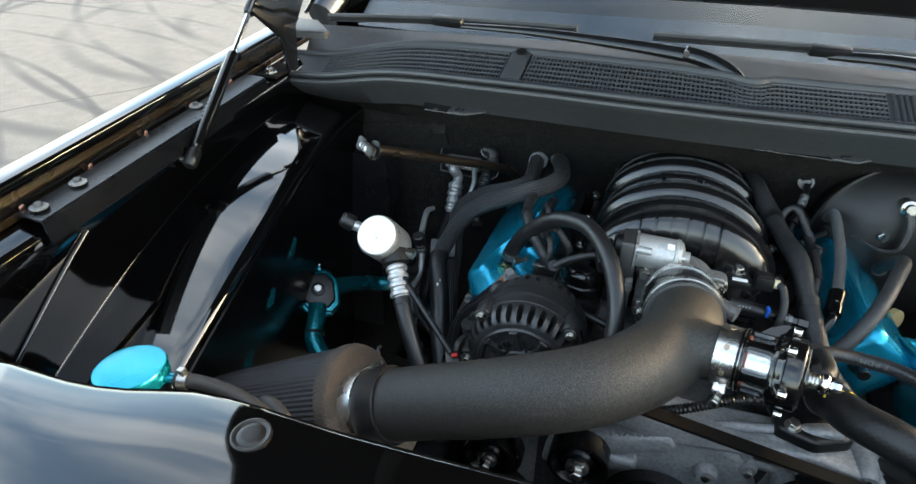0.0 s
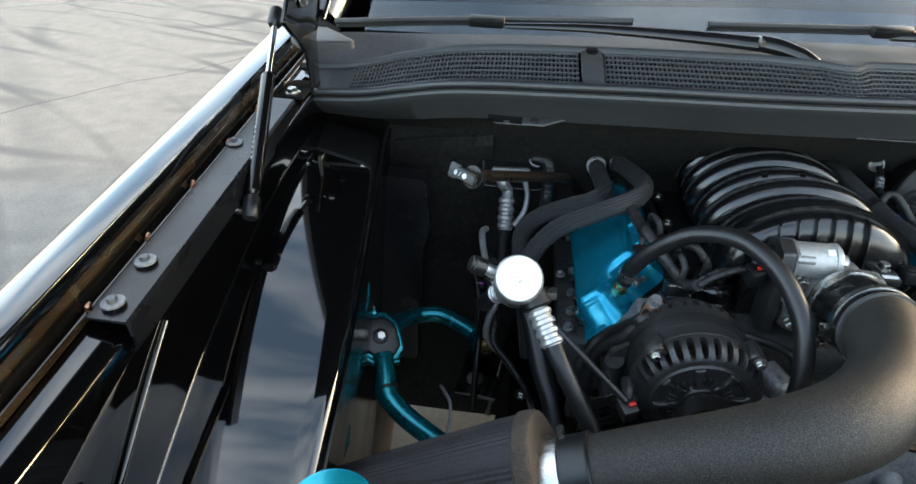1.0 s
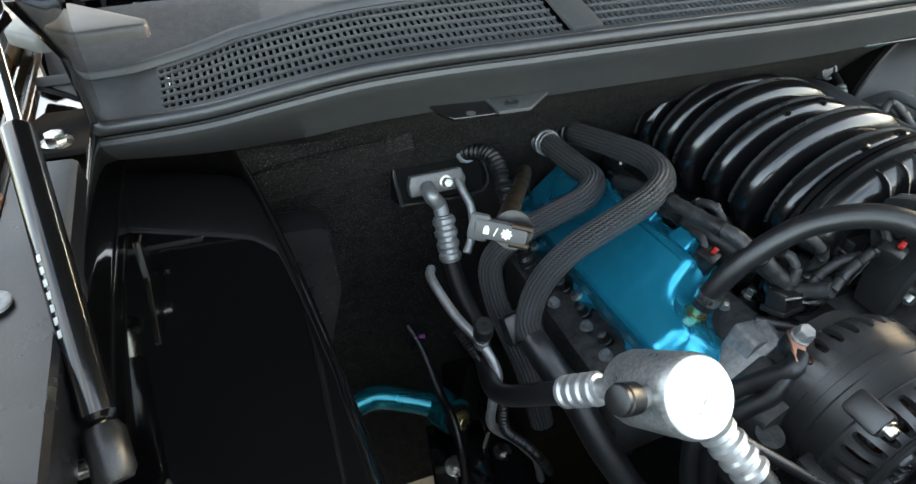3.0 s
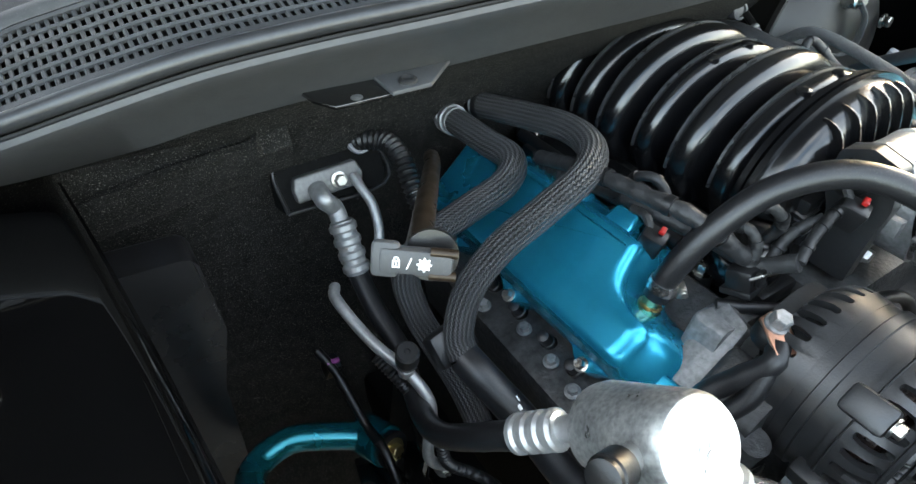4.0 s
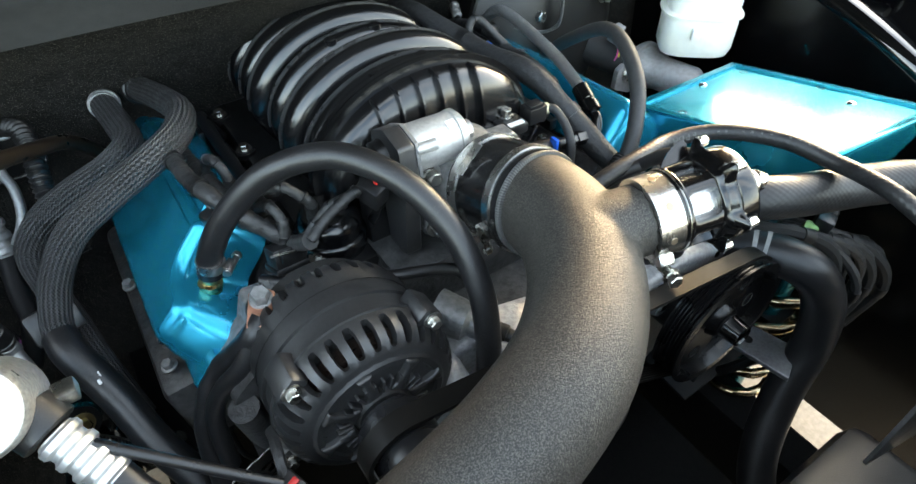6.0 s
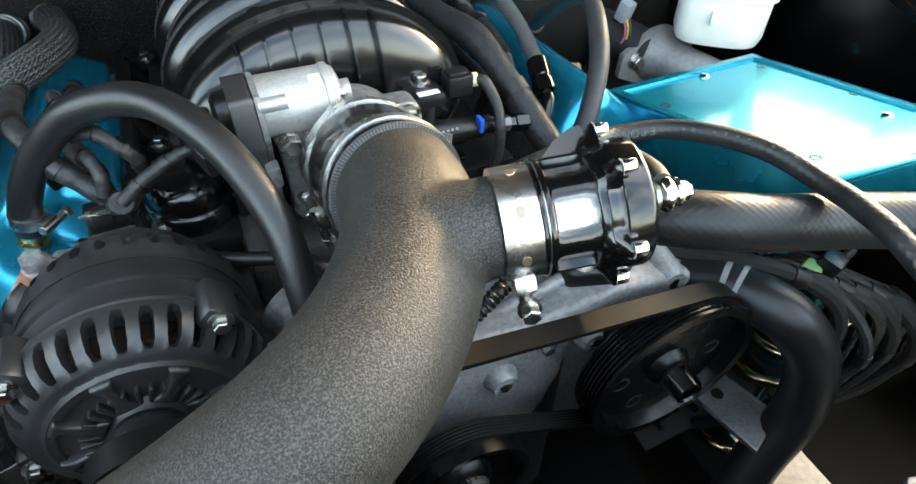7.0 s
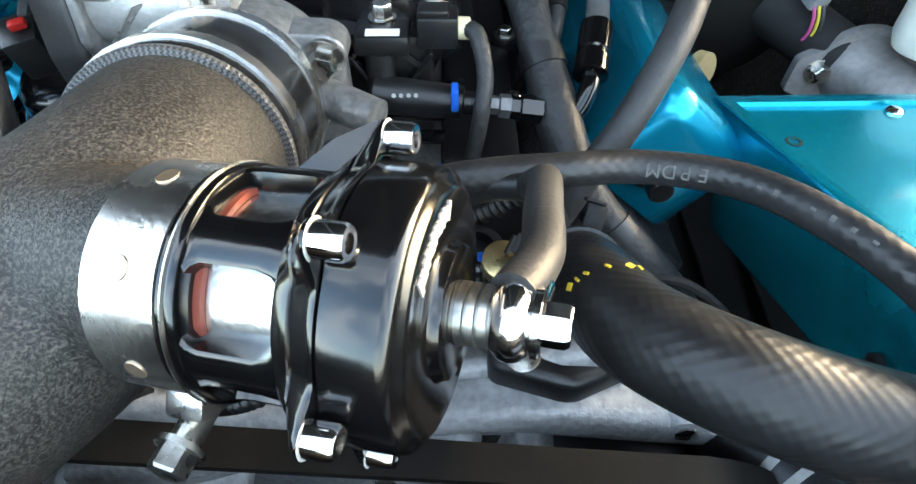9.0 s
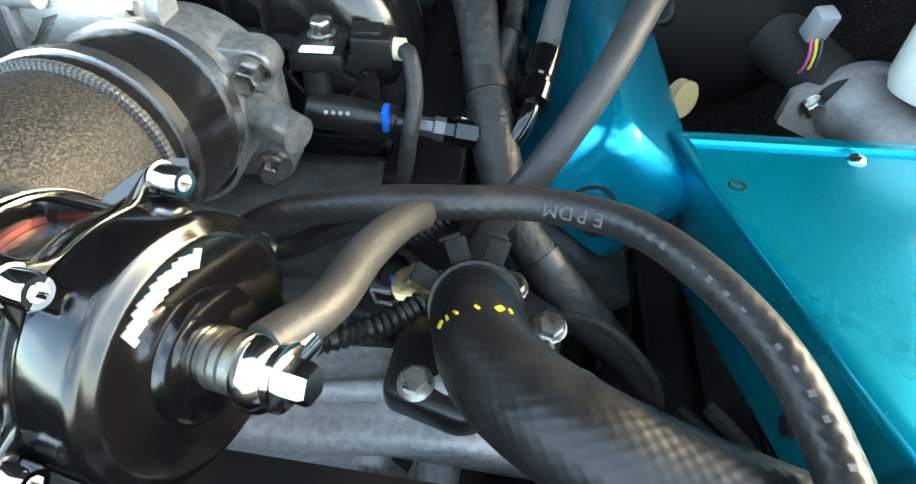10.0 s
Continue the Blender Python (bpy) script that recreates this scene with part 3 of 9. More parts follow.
def build_apron(flip):
    """The painted wheelhouse panel between the rail and the bay: a wall under the rail, a broad gloss top, a rounded edge and an inner wall with vents."""
    x0 = -0.55 if not flip else 2 * CX + 0.55
    t = thing("inner_fender", (x0, 0.6, 0.5), "mirror-gloss black painted inner fender panel with honeycomb vents", "inner fender", "inner fenders")
    rows, walls = [], []
    ys = [0.02 + 0.0103 * k for k in range(101)]
    for y in ys:
        ix, iz = apron_edge(y)
        cx, cz = crown(y)
        # a narrow shelf under the rail, an upright wall, a wide concave fillet, and a gently crowned gloss top
        xk, top = -0.654, cz - 0.050
        row = [(cx + 0.036, y, cz - 0.042), (xk - 0.006, y, top + 0.002), (xk - 0.001, y, top - 0.001), (xk + 0.001, y, top - 0.005)]
        rf, lift = 0.0025, 0.005
        row += [(xk + 0.002, y, iz + lift + rf + (top - 0.005 - iz - lift - rf) * q) for q in (0.66, 0.33)]
        row += [(xk + 0.002 + rf * (1 - math.cos(radians(a))), y, iz + lift + rf * (1 - math.sin(radians(a)))) for a in range(0, 91, 9)]
        xa = xk + 0.002 + rf
        for k in range(1, 8):
            q = k / 8
            row.append((xa + (ix - 0.008 - xa) * q, y, iz + lift * (1 - q) - 0.001 * q))
        row += [(ix - 0.008, y, iz - 0.001), (ix - 0.0045, y, iz - 0.002), (ix - 0.001, y, iz - 0.0045), (ix + 0.002, y, iz - 0.009), (ix + 0.0035, y, iz - 0.014), (ix + 0.004, y, iz - 0.020)]
        rows.append(row)
        walls.append([(ix + 0.004 - 0.013 * k, y, iz - 0.020 - (iz - (0.30 if flip else 0.360)) * k / 5) for k in range(6)])
    for name, grid, mat in (("panel", rows, PAINT), ("inner_wall", walls, INNER_WALL)):
        bm = thicken(loft(bmesh.new(), grid), 0.002)
        if flip:
            mirror_x(bm)
        part(name, bm, mat, t)
    # pressed bead running down the wall
    b = sweep(bmesh.new(), spline([(-0.650, 0.46, 1.02), (-0.649, 0.42, 0.995), (-0.649, 0.36, 0.952), (-0.649, 0.26, 0.876), (-0.649, 0.10, 0.75)], 6), 0.0028, 10)
    if flip:
        mirror_x(b)
    part("pressed_bead", b, PAINT, t)
    # honeycomb vents let into the inner wall
    spots = ((0.597, 0.850), (0.520, 0.788), (0.676, 0.895)) if not flip else ((0.684, 0.913),)
    for y, z in spots:
        ix, iz = apron_edge(y)
        wx = ix + 0.004 - 0.065 * (iz - 0.020 - z) / (iz - 0.360)
        if flip:
            wx = 2 * CX - wx
        sx = -1 if flip else 1
        c, vs = 0, 0.5 if flip else 1.0
        for q in range(-3, 4):
            for r in range(-3, 4):
                if abs(q + r) > 2 or abs(q) > 2 or abs(r) > 2:
                    continue
                py, pz = y + vs * 0.0088 * (q + r / 2), z + vs * 0.0076 * r
                b = lathe(bmesh.new(), (wx - sx * 0.001, py, pz), (sx, 0, 0), [(0, vs * 0.0048), (0.0026, vs * 0.0048), (0.0026, vs * 0.0037), (0, vs * 0.0037)], 6)
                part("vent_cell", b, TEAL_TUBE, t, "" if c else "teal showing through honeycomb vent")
                c += 1
    return t


def build_firewall():
    bm = bmesh.new()
    rows = []
    prof = [(0.915, 1.085), (0.945, 1.05), (0.985, 1.015), (1.02, 0.97), (1.045, 0.92), (1.06, 0.86), (1.07, 0.7), (1.08, 0.45), (1.0, 0.3)]
    for k in range(64):
        x = -0.79 + 0.0275 * k
        edge = abs(x - CX) / 0.8
        rows.append([(x, y + 0.10 * edge ** 2 * (z > 1.0) + 0.03 * edge ** 2 * (z <= 1.0) + 0.008 * noise.noise((x * 4, z * 4, 1)), z - 0.03 * edge ** 3 * (z > 1.0)) for y, z in prof])
    loft(bm, rows)
    thicken(bm, 0.01)
    wall = structure("wall_firewall", bm, FELT, "firewall lined with matte black flecked insulation felt", "firewall")

    def face(x, z):
        edge = abs(x - CX) / 0.8
        z0 = z + 0.03 * edge ** 3 * (z > 1.0)
        y = lerp_table([(c, a) for a, c in prof[-2::-1]], z0)[0]
        return Vector((x, y + 0.10 * edge ** 2 * (z0 > 1.0) + 0.03 * edge ** 2 * (z0 <= 1.0) - 0.012, z))
    # the upper felt laps over the lower sheet, its cut edge rising towards the pipe block
    rows = []
    for k in range(30):
        x = -0.57 + 0.0072 * k
        low = lerp_table([(-0.57, 0.914), (-0.51, 0.930), (-0.45, 0.942), (-0.40, 0.947), (-0.36, 0.955)], x)[0] + 0.002 * noise.noise((x * 60, 0, 3))
        rows.append([face(x, low) + Vector((0, -0.001, 0.0)), face(x, low + 0.006) + Vector((0, -0.003, 0)), face(x, low + 0.03) + Vector((0, -0.001, 0)), face(x, low + 0.05) + Vector((0, 0.006, 0))])
    part("felt_overlap", thicken(loft(bmesh.new(), rows), 0.006), FELT, wall)
    b = prism(bmesh.new(), [(-0.58, 0.50), (-0.505, 0.50), (-0.492, 0.75), (-0.471, 0.83), (-0.474, 0.918), (-0.482, 0.926), (-0.58, 0.935)], 0, 0.045, Matrix(((1, 0, 0, 0), (0, 0, 1, 0.965), (0, 1, 0, 0), (0, 0, 0, 1))), 0.006)
    part("body_panel", b, SATIN, wall, "smooth black body panel standing before the felt")


# the cowl: a sealing bead, a flange below it, and a slotted air intake behind it
BEAD = [(-0.705, 0.976, 1.073), (-0.64, 0.957, 1.08), (-0.564, 0.938, 1.09), (-0.50, 0.921, 1.105), (-0.434, 0.905, 1.119), (-0.36, 0.890, 1.127), (-0.294, 0.878, 1.131), (-0.15, 0.862, 1.136), (0.0, 0.853, 1.137)]
BEAD = BEAD + [(2 * CX - x, y, z) for x, y, z in BEAD[::-1]]
BEAD_LINE = [tuple(p) for p in spline(BEAD, 5)]


def bead(x):
    return lerp_table(BEAD_LINE, x)


def grille_at(x, s, lift=0.0):
    """A place on the intake's face: s from 0 at the bead to 1 at the ridge."""
    by, bz = bead(x)
    d = lerp_table([(-0.75, 0.05), (-0.62, 0.055), (-0.53, 0.095), (-0.3, 0.098), (0.02, 0.090), (0.075, 0.076), (0.098, 0.072), (0.108, 0.060), (0.120, 0.051), (0.132, 0.049), (0.142, 0.053), (0.152, 0.066), (0.160, 0.072), (0.24, 0.068), (0.9, 0.06)], x)[0]
    return Vector((x, by + 0.018 + d * s, bz - 0.004 + 0.024 * s + lift))


def build_cowl():
    t = thing("cowl_panel", (CX, 0.95, 1.06), "weathered dark grey plastic cowl with a slotted air intake", "cowl panel")
    xs = [-0.705 + 0.00975 * k for k in range(161)]
    bm = sweep(bmesh.new(), [Vector((x, *bead(x))) for x in xs], 0.0064, 14)
    part("sealing_bead", bm, SEAL, t, "rubber sealing bead along the front edge")
    rows = []
    for x in xs:
        by, bz = bead(x)
        drop = 0.062 - 0.02 * max(0, abs(x - CX) - 0.55) / 0.2
        rows.append([(x, by - 0.0075, bz - 0.0075), (x, by - 0.0085, bz - 0.010), (x, by - 0.0070, bz - 0.013), (x, by + 0.003, bz - 0.022), (x, by + 0.034, bz - drop), (x, by + 0.046, bz - drop - 0.003)])
    bm = thicken(loft(bmesh.new(), rows), 0.003)
    part("flange", bm, COWL, t)
    part("seal_groove", sweep(bmesh.new(), [Vector((x, bead(x)[0] - 0.0070, bead(x)[1] - 0.0062)) for x in xs], 0.0016, 6), MATTE, t)
    rows = []
    for x in xs:
        by, bz = bead(x)
        g = [grille_at(x, s) for s in (0.0, 0.06, 0.12)]
        rows.append([(x, by + 0.0055, bz - 0.0045), (x, by + 0.011, bz - 0.008), *g])
    part("front_strip", thicken(loft(bmesh.new(), rows), 0.003), COWL, t)
    rows = []
    for x in xs:
        g = grille_at(x, 0.93)
        rows.append([g, grille_at(x, 0.955, 0.004), grille_at(x, 0.985, 0.0055), grille_at(x, 1.02, 0.0055), grille_at(x, 1.05, 0.003), grille_at(x, 1.08, -0.006)])
    part("rear_strip", thicken(loft(bmesh.new(), rows), 0.003), COWL, t)
    # cowl-grey well; a darker material stands for the shade in it
    rows = [[grille_at(x, 1.07, -0.008), grille_at(x, 1.12, -0.022), Vector((x, grille_at(x, 1.0).y + 0.045, grille_at(x, 1.0).z - 0.026)), Vector((x, 1.118 + 0.03 * abs(x - CX), 1.142 - 0.02 * abs(x - CX)))] for x in xs]
    part("wiper_well", thicken(loft(bmesh.new(), rows), 0.003), RUBBER_DULL, t, "grey cowl well in front of the glass, darkened as in shade")
    # tray under the slots
    rows = [[grille_at(x, s, -0.030) for s in (0.0, 0.5, 1.0)] for x in xs]
    part("tray", thicken(loft(bmesh.new(), rows), 0.003), HOOD_LINER, t)

    def slots(x0, x1, pitch):
        m = bmesh.new()
        n = int((x1 - x0) / pitch)
        for k in range(7):
            s = 0.12 + 0.81 * k / 6
            pts = [grille_at(x0 + (x1 - x0) * j / 60, s, -0.003) for j in range(61)]
            sweep(m, pts, 0.0026 if k in (0, 6) else 0.0020, 6)
        for j in range(n + 1):
            x = x0 + pitch * j
            pts = [grille_at(x, 0.12 + 0.81 * q / 6, -0.004) for q in range(7)]
            sweep(m, pts, 0.0018, 5)
        return m
    part("slotted_grille", slots(-0.60, -0.238, 0.0062), COWL, t, "fine slotted plastic grille")
    part("slotted_grille", slots(-0.20, 0.30, 0.0062), COWL, t, "fine slotted plastic grille")
    for x in (-0.219,):
        b = box(bmesh.new(), grille_at(x, 0.52, 0.0), (0.032, 0.085, 0.008), axes((0, 1, 0.24), (0, 0, 1)), 0.003)
        part("centre_tab", b, COWL, t)
        b = lathe(bmesh.new(), grille_at(x, 0.9, 0.0), (0, -0.3, 1), [(0, 0.010), (0.006, 0.009), (0.0065, 0.006)], 18)
        part("plug", b, BLACK, t)
    b = bmesh.new()
    for j in range(70):
        x = 0.31 + 0.0078 * j
        sweep(b, [grille_at(x, s, -0.002) for s in (0.1, 0.5, 0.95)], 0.0028, 6)
    rows = [[grille_at(x, s, -0.003) for s in (0.1, 0.5, 0.95)] for x in [0.3 + 0.0275 * k for k in range(21)]]
    loft(b, rows)
    part("ribbed_panel", b, COWL, t)
    rows = [[grille_at(x, s, -0.002) for s in (0.1, 0.5, 0.95)] for x in (-0.705, -0.65, -0.60)]
    part("end_panel", thicken(loft(bmesh.new(), rows), 0.003), COWL, t)
    # end cap at the screen's corner
    b = prism(bmesh.new(), [(-0.676, 0.985), (-0.594, 0.995), (-0.594, 1.010), (-0.66, 1.085), (-0.70, 1.09), (-0.705, 1.02)], 0, 0.012, pose(0, 0, 1.139, 0, 0, 0), 0.004)
    part("corner_cap", b, COWL, t, "grey moulded end cap")
    # hold-down tabs at the flange
    for x0, wide, z in ((-0.370, 0.054, 1.069), (0.137, 0.110, 1.071)):
        x1 = x0 + wide
        b = prism(bmesh.new(), [(x0, 0.922), (x0 + 0.003, 0.902), (x0 + 0.013, 0.884), (x1 + 0.003, 0.880), (x1 + 0.003, 0.922)], 0, 0.003, pose(0, 0, z), 0.001)
        plate = part("hold_down_plate", b, PAINT_LINE, t, "glossy black plate with a hole")
        b = prism(bmesh.new(), [(x1, 0.924), (x1, 0.876), (x1 + 0.031, 0.874), (x1 + 0.066, 0.903), (x1 + 0.068, 0.924)], 0, 0.003, pose(0, 0, z + 0.0032), 0.001)
        tab = part("tab", b, COWL, t)
        b = lathe(bmesh.new(), (x1 + 0.018, 0.886, z + 0.006), (0, 0, 1), [(0, 0.0075), (0.002, 0.007), (0.003, 0.005), (0.001, 0.003)], 16)
        part("stud", b, MATTE, tab)
        b = lathe(bmesh.new(), (x0 + 0.031, 0.888, z + 0.0031), (0, 0, 1), [(0, 0.0045), (0.0004, 0.0045), (0.0005, 0.0035)], 14)
        part("hole_rim", b, GREY_STEEL, plate)
    return t


def build_windscreen():
    t = thing("windscreen", (CX, 1.12, 1.15), "raked windscreen glass reflecting pale sky, with black painted border", "windscreen")

    def g(x, s):
        c = abs(x - CX)
        return Vector((x * (1 - 0.06 * s), 1.125 + 0.10 * c * c + 0.72 * s, 1.140 - 0.02 * c + 0.45 * s))
    xs = [-0.62 + 0.07 * k for k in range(21)]
    bm = loft(bmesh.new(), [[g(x, s) for s in (0, 0.1, 0.3, 0.6, 1.0)] for x in xs])
    p = part("pane", thicken(bm, 0.005), GLASS, t)
    p.visible_shadow = False
    bm = loft(bmesh.new(), [[g(x, s) + Vector((0, 0.003, -0.008)) for s in (0, 0.05, 0.10)] for x in xs])
    part("painted_border", thicken(bm, 0.001), FRIT, t)
    # dark cabin behind the glass
    d = thing("dashboard", (CX, 1.4, 1.0), "dark grey moulded dashboard top behind the windscreen", "dashboard")
    rows = [[(x, 1.16, 1.115), (x, 1.35, 1.15), (x, 1.6, 1.16), (x, 1.75, 1.10), (x, 1.78, 0.8)] for x in xs]
    part("dash_top", thicken(loft(bmesh.new(), rows), 0.02), HOOD_LINER, d)
    c = thing("cab", (CX, 2.2, 0.55), "black painted truck cab with a dark interior", "cab")
    b = bmesh.new()
    for sx in (-1, 1):
        box(b, (CX + sx * 0.80, 2.3, 0.71), (0.03, 2.2, 0.90), None, 0.01)
        rod(b, (CX + sx * 0.77, 1.16, 1.14), (CX + sx * 0.66, 1.87, 1.59), 0.035, 10)
    box(b, (CX, 2.55, 1.62), (1.36, 1.4, 0.04), None, 0.015)
    box(b, (CX, 3.25, 1.1), (1.55, 0.04, 1.1), None, 0.015)
    box(b, (CX, 2.3, 0.56), (1.6, 2.2, 0.03), None, 0.01)
    part("shell", b, PAINT, c)


def build_hood():
    """The raised hood: outer skin, inner frame and folded rim, standing up and forward from its hinges."""
    t = thing("hood", (CX, 1.0, 1.25), "raised black hood with a matte inner frame above the bay", "hood")
    a = radians(58)
    fwd, up = Vector((0, -math.cos(a), math.sin(a))), Vector((0, math.sin(a), math.cos(a)))
    base = Vector((CX, 1.035, 1.228))

    def h(u, v, w=0.0):
        """u across, v up along the panel, w out of its upper side."""
        return base + Vector((u, 0, 0)) + fwd * v + up * (w + 0.05 * (1 - (u / 0.8) ** 2))
    us = [-0.79 + 0.079 * k for k in range(21)]
    vs = [-0.02 + 0.138 * k for k in range(11)]
    part("skin", thicken(loft(bmesh.new(), [[h(u, v, 0.03) for v in vs] for u in us]), 0.002), PAINT, t)
    part("inner_panel", thicken(loft(bmesh.new(), [[h(u, v, 0.0 - 0.012 * (0.15 < v < 1.0) * (abs(u) < 0.62)) for v in vs] for u in us]), 0.004), HOOD_LINER, t, "matte black inner panel")
    b = bmesh.new()
    loop = [h(u, -0.02, 0.015) for u in us] + [h(0.79, v, 0.015) for v in vs[1:]] + [h(u, vs[-1], 0.015) for u in us[-2::-1]] + [h(-0.79, v, 0.015) for v in vs[-2:0:-1]] + [h(-0.79, -0.02, 0.015)]
    sweep(b, loop, 0.018, 8)
    part("folded_rim", b, SATIN, t)
    for u in (-0.45, 0.0, 0.45):
        b = sweep(bmesh.new(), [h(u, v, -0.012) for v in vs[1:-1]], 0.02, 8)
        part("stiffener", b, MATTE, t)
    # hinges and the corner brackets the struts hold
    for sx in (-1, 1):
        hx = CX + sx * 0.745
        b = prism(bmesh.new(), [(0.86, 1.21), (0.90, 1.245), (1.00, 1.28), (1.05, 1.27), (1.02, 1.20), (0.985, 1.16), (0.975, 1.09), (0.945, 1.09), (0.935, 1.15)], 0, 0.006, pose(hx - 0.003 - 0.02 * sx, 0, 0) @ Matrix(((0, 0, 1, 0), (1, 0, 0, 0), (0, 1, 0, 0), (0, 0, 0, 1))), 0.002)
        hi = part("hinge_plate", b, PAINT_LINE, t)
        b = sweep(bmesh.new(), spline([(hx - 0.024 * sx, 1.075, 1.262), (hx - 0.026 * sx, 1.082, 1.235), (hx - 0.026 * sx, 1.055, 1.20), (hx - 0.024 * sx, 1.02, 1.178)], 6), 0.0035, 8)
        part("folded_lip", b, PAINT_LINE, hi)
        b = hexhead(bmesh.new(), (hx - 0.026 * sx, 1.02, 1.232), (-sx, 0, 0), 0.009, 0.007, 0.014)
        part("bolt_head", b, SATIN, hi)
        b = box(bmesh.new(), (hx + 0.01 * sx, 0.95, 1.085), (0.05, 0.08, 0.006), None, 0.002)
        foot = part("hinge_foot", b, HOOD_LINER, t)
        b = hexhead(bmesh.new(), (hx + 0.006 * sx, 0.925, 1.088), (0, 0, 1), 0.008, 0.009, 0.012)
        part("bolt_head", b, STEEL, foot)
        b = hexhead(bmesh.new(), (hx - 0.026 * sx, 0.93, 1.225), (-sx, 0, 0), 0.007, 0.008, 0.010)
        part("pivot", b, STEEL, hi)


def build_strut(flip):
    lo, hi = Vector((-0.637, 0.646, 1.040)), Vector((-0.673, 0.895, 1.206))
    if flip:
        lo.x, hi.x = 2 * CX - lo.x, 2 * CX - hi.x
    t = thing("gas_strut", lo, "black gas strut with a bright rod holding the hood", "gas strut", "hood struts")
    d = (hi - lo).normalized()
    ln = (hi - lo).length
    part("cylinder", lathe(bmesh.new(), lo + d * 0.02, d, [(0, 0.006), (0.004, 0.0092), (ln * 0.60, 0.0092), (ln * 0.60 + 0.004, 0.0065)], 20), BOV_BLACK, t)
    part("rod", rod(bmesh.new(), lo + d * (ln * 0.6), hi, 0.0042, 14), CHROME, t, "polished steel rod")
    for p, n in ((lo, "lower_socket"), (hi, "upper_socket")):
        b = lathe(bmesh.new(), p - d * 0.012, d, [(0, 0.008), (0.004, 0.0105), (0.026, 0.0105), (0.03, 0.008)], 16)
        part(n, b, BLACK, t)
    sx = 1 if flip else -1
    b = rod(bmesh.new(), lo, lo + Vector((sx * 0.022, 0, -0.002)), 0.005, 12)
    hexhead(b, lo + Vector((sx * 0.018, 0, -0.002)), (sx, 0, 0), 0.008, 0.009)
    part("ball_stud", b, STEEL, t)
    # printed marks along the cylinder
    side = d.cross(Vector((0, 0, 1))).normalized() * -1
    nrm = side.cross(d) * -1
    for k in range(7):
        c = lo + d * (0.070 + 0.0075 * k) + (side * 0.6 + nrm * 0.8).normalized() * 0.0088
        b = box(bmesh.new(), c, (0.0026, 0.0042, 0.0012), axes(d, side * 0.6 + nrm * 0.8))
        part("printed_mark", b, GREY_PRINT, t, "" if k else "small pale printed marks")


def build_wheel(x, y):
    """A road wheel: treaded tyre, spoked rim and hub."""
    sx = 1 if x > CX else -1
    t = thing("wheel", (x, y, 0.0), "black truck tyre on a dark spoked rim standing on the asphalt", "wheel", "road wheels")
    c = Vector((x, y, 0.385))
    ax = Vector((sx, 0, 0))
    tyre = part("tyre", lathe(bmesh.new(), c - ax * 0.13, ax, [(0, 0.26), (0.01, 0.33), (0.035, 0.372), (0.06, 0.384), (0.20, 0.384), (0.225, 0.372), (0.25, 0.33), (0.26, 0.26)], 48), RUBBER_DULL, t)
    for k in range(36):
        a = 2 * math.pi * k / 36
        b = box(bmesh.new(), c + Vector((0.0, 0.384 * math.cos(a), 0.384 * math.sin(a))), (0.20, 0.034, 0.006), pose(0, 0, 0, math.degrees(a) - 90, 0, 0), 0.002)
        part("tread_block", b, RUBBER_DULL, tyre)
    part("rim", lathe(bmesh.new(), c + ax * 0.04, ax, [(0, 0.255), (0.085, 0.262), (0.088, 0.25), (0.05, 0.235), (0.03, 0.10), (0.05, 0.07), (0.06, 0.05)], 40), SATIN, t)
    for k in range(6):
        a = 2 * math.pi * k / 6
        b = box(bmesh.new(), c + ax * 0.09 + Vector((0, 0.15 * math.cos(a), 0.15 * math.sin(a))), (0.03, 0.18, 0.05), pose(0, 0, 0, math.degrees(a), 0, 0), 0.008)
        part("spoke", b, SATIN, t)


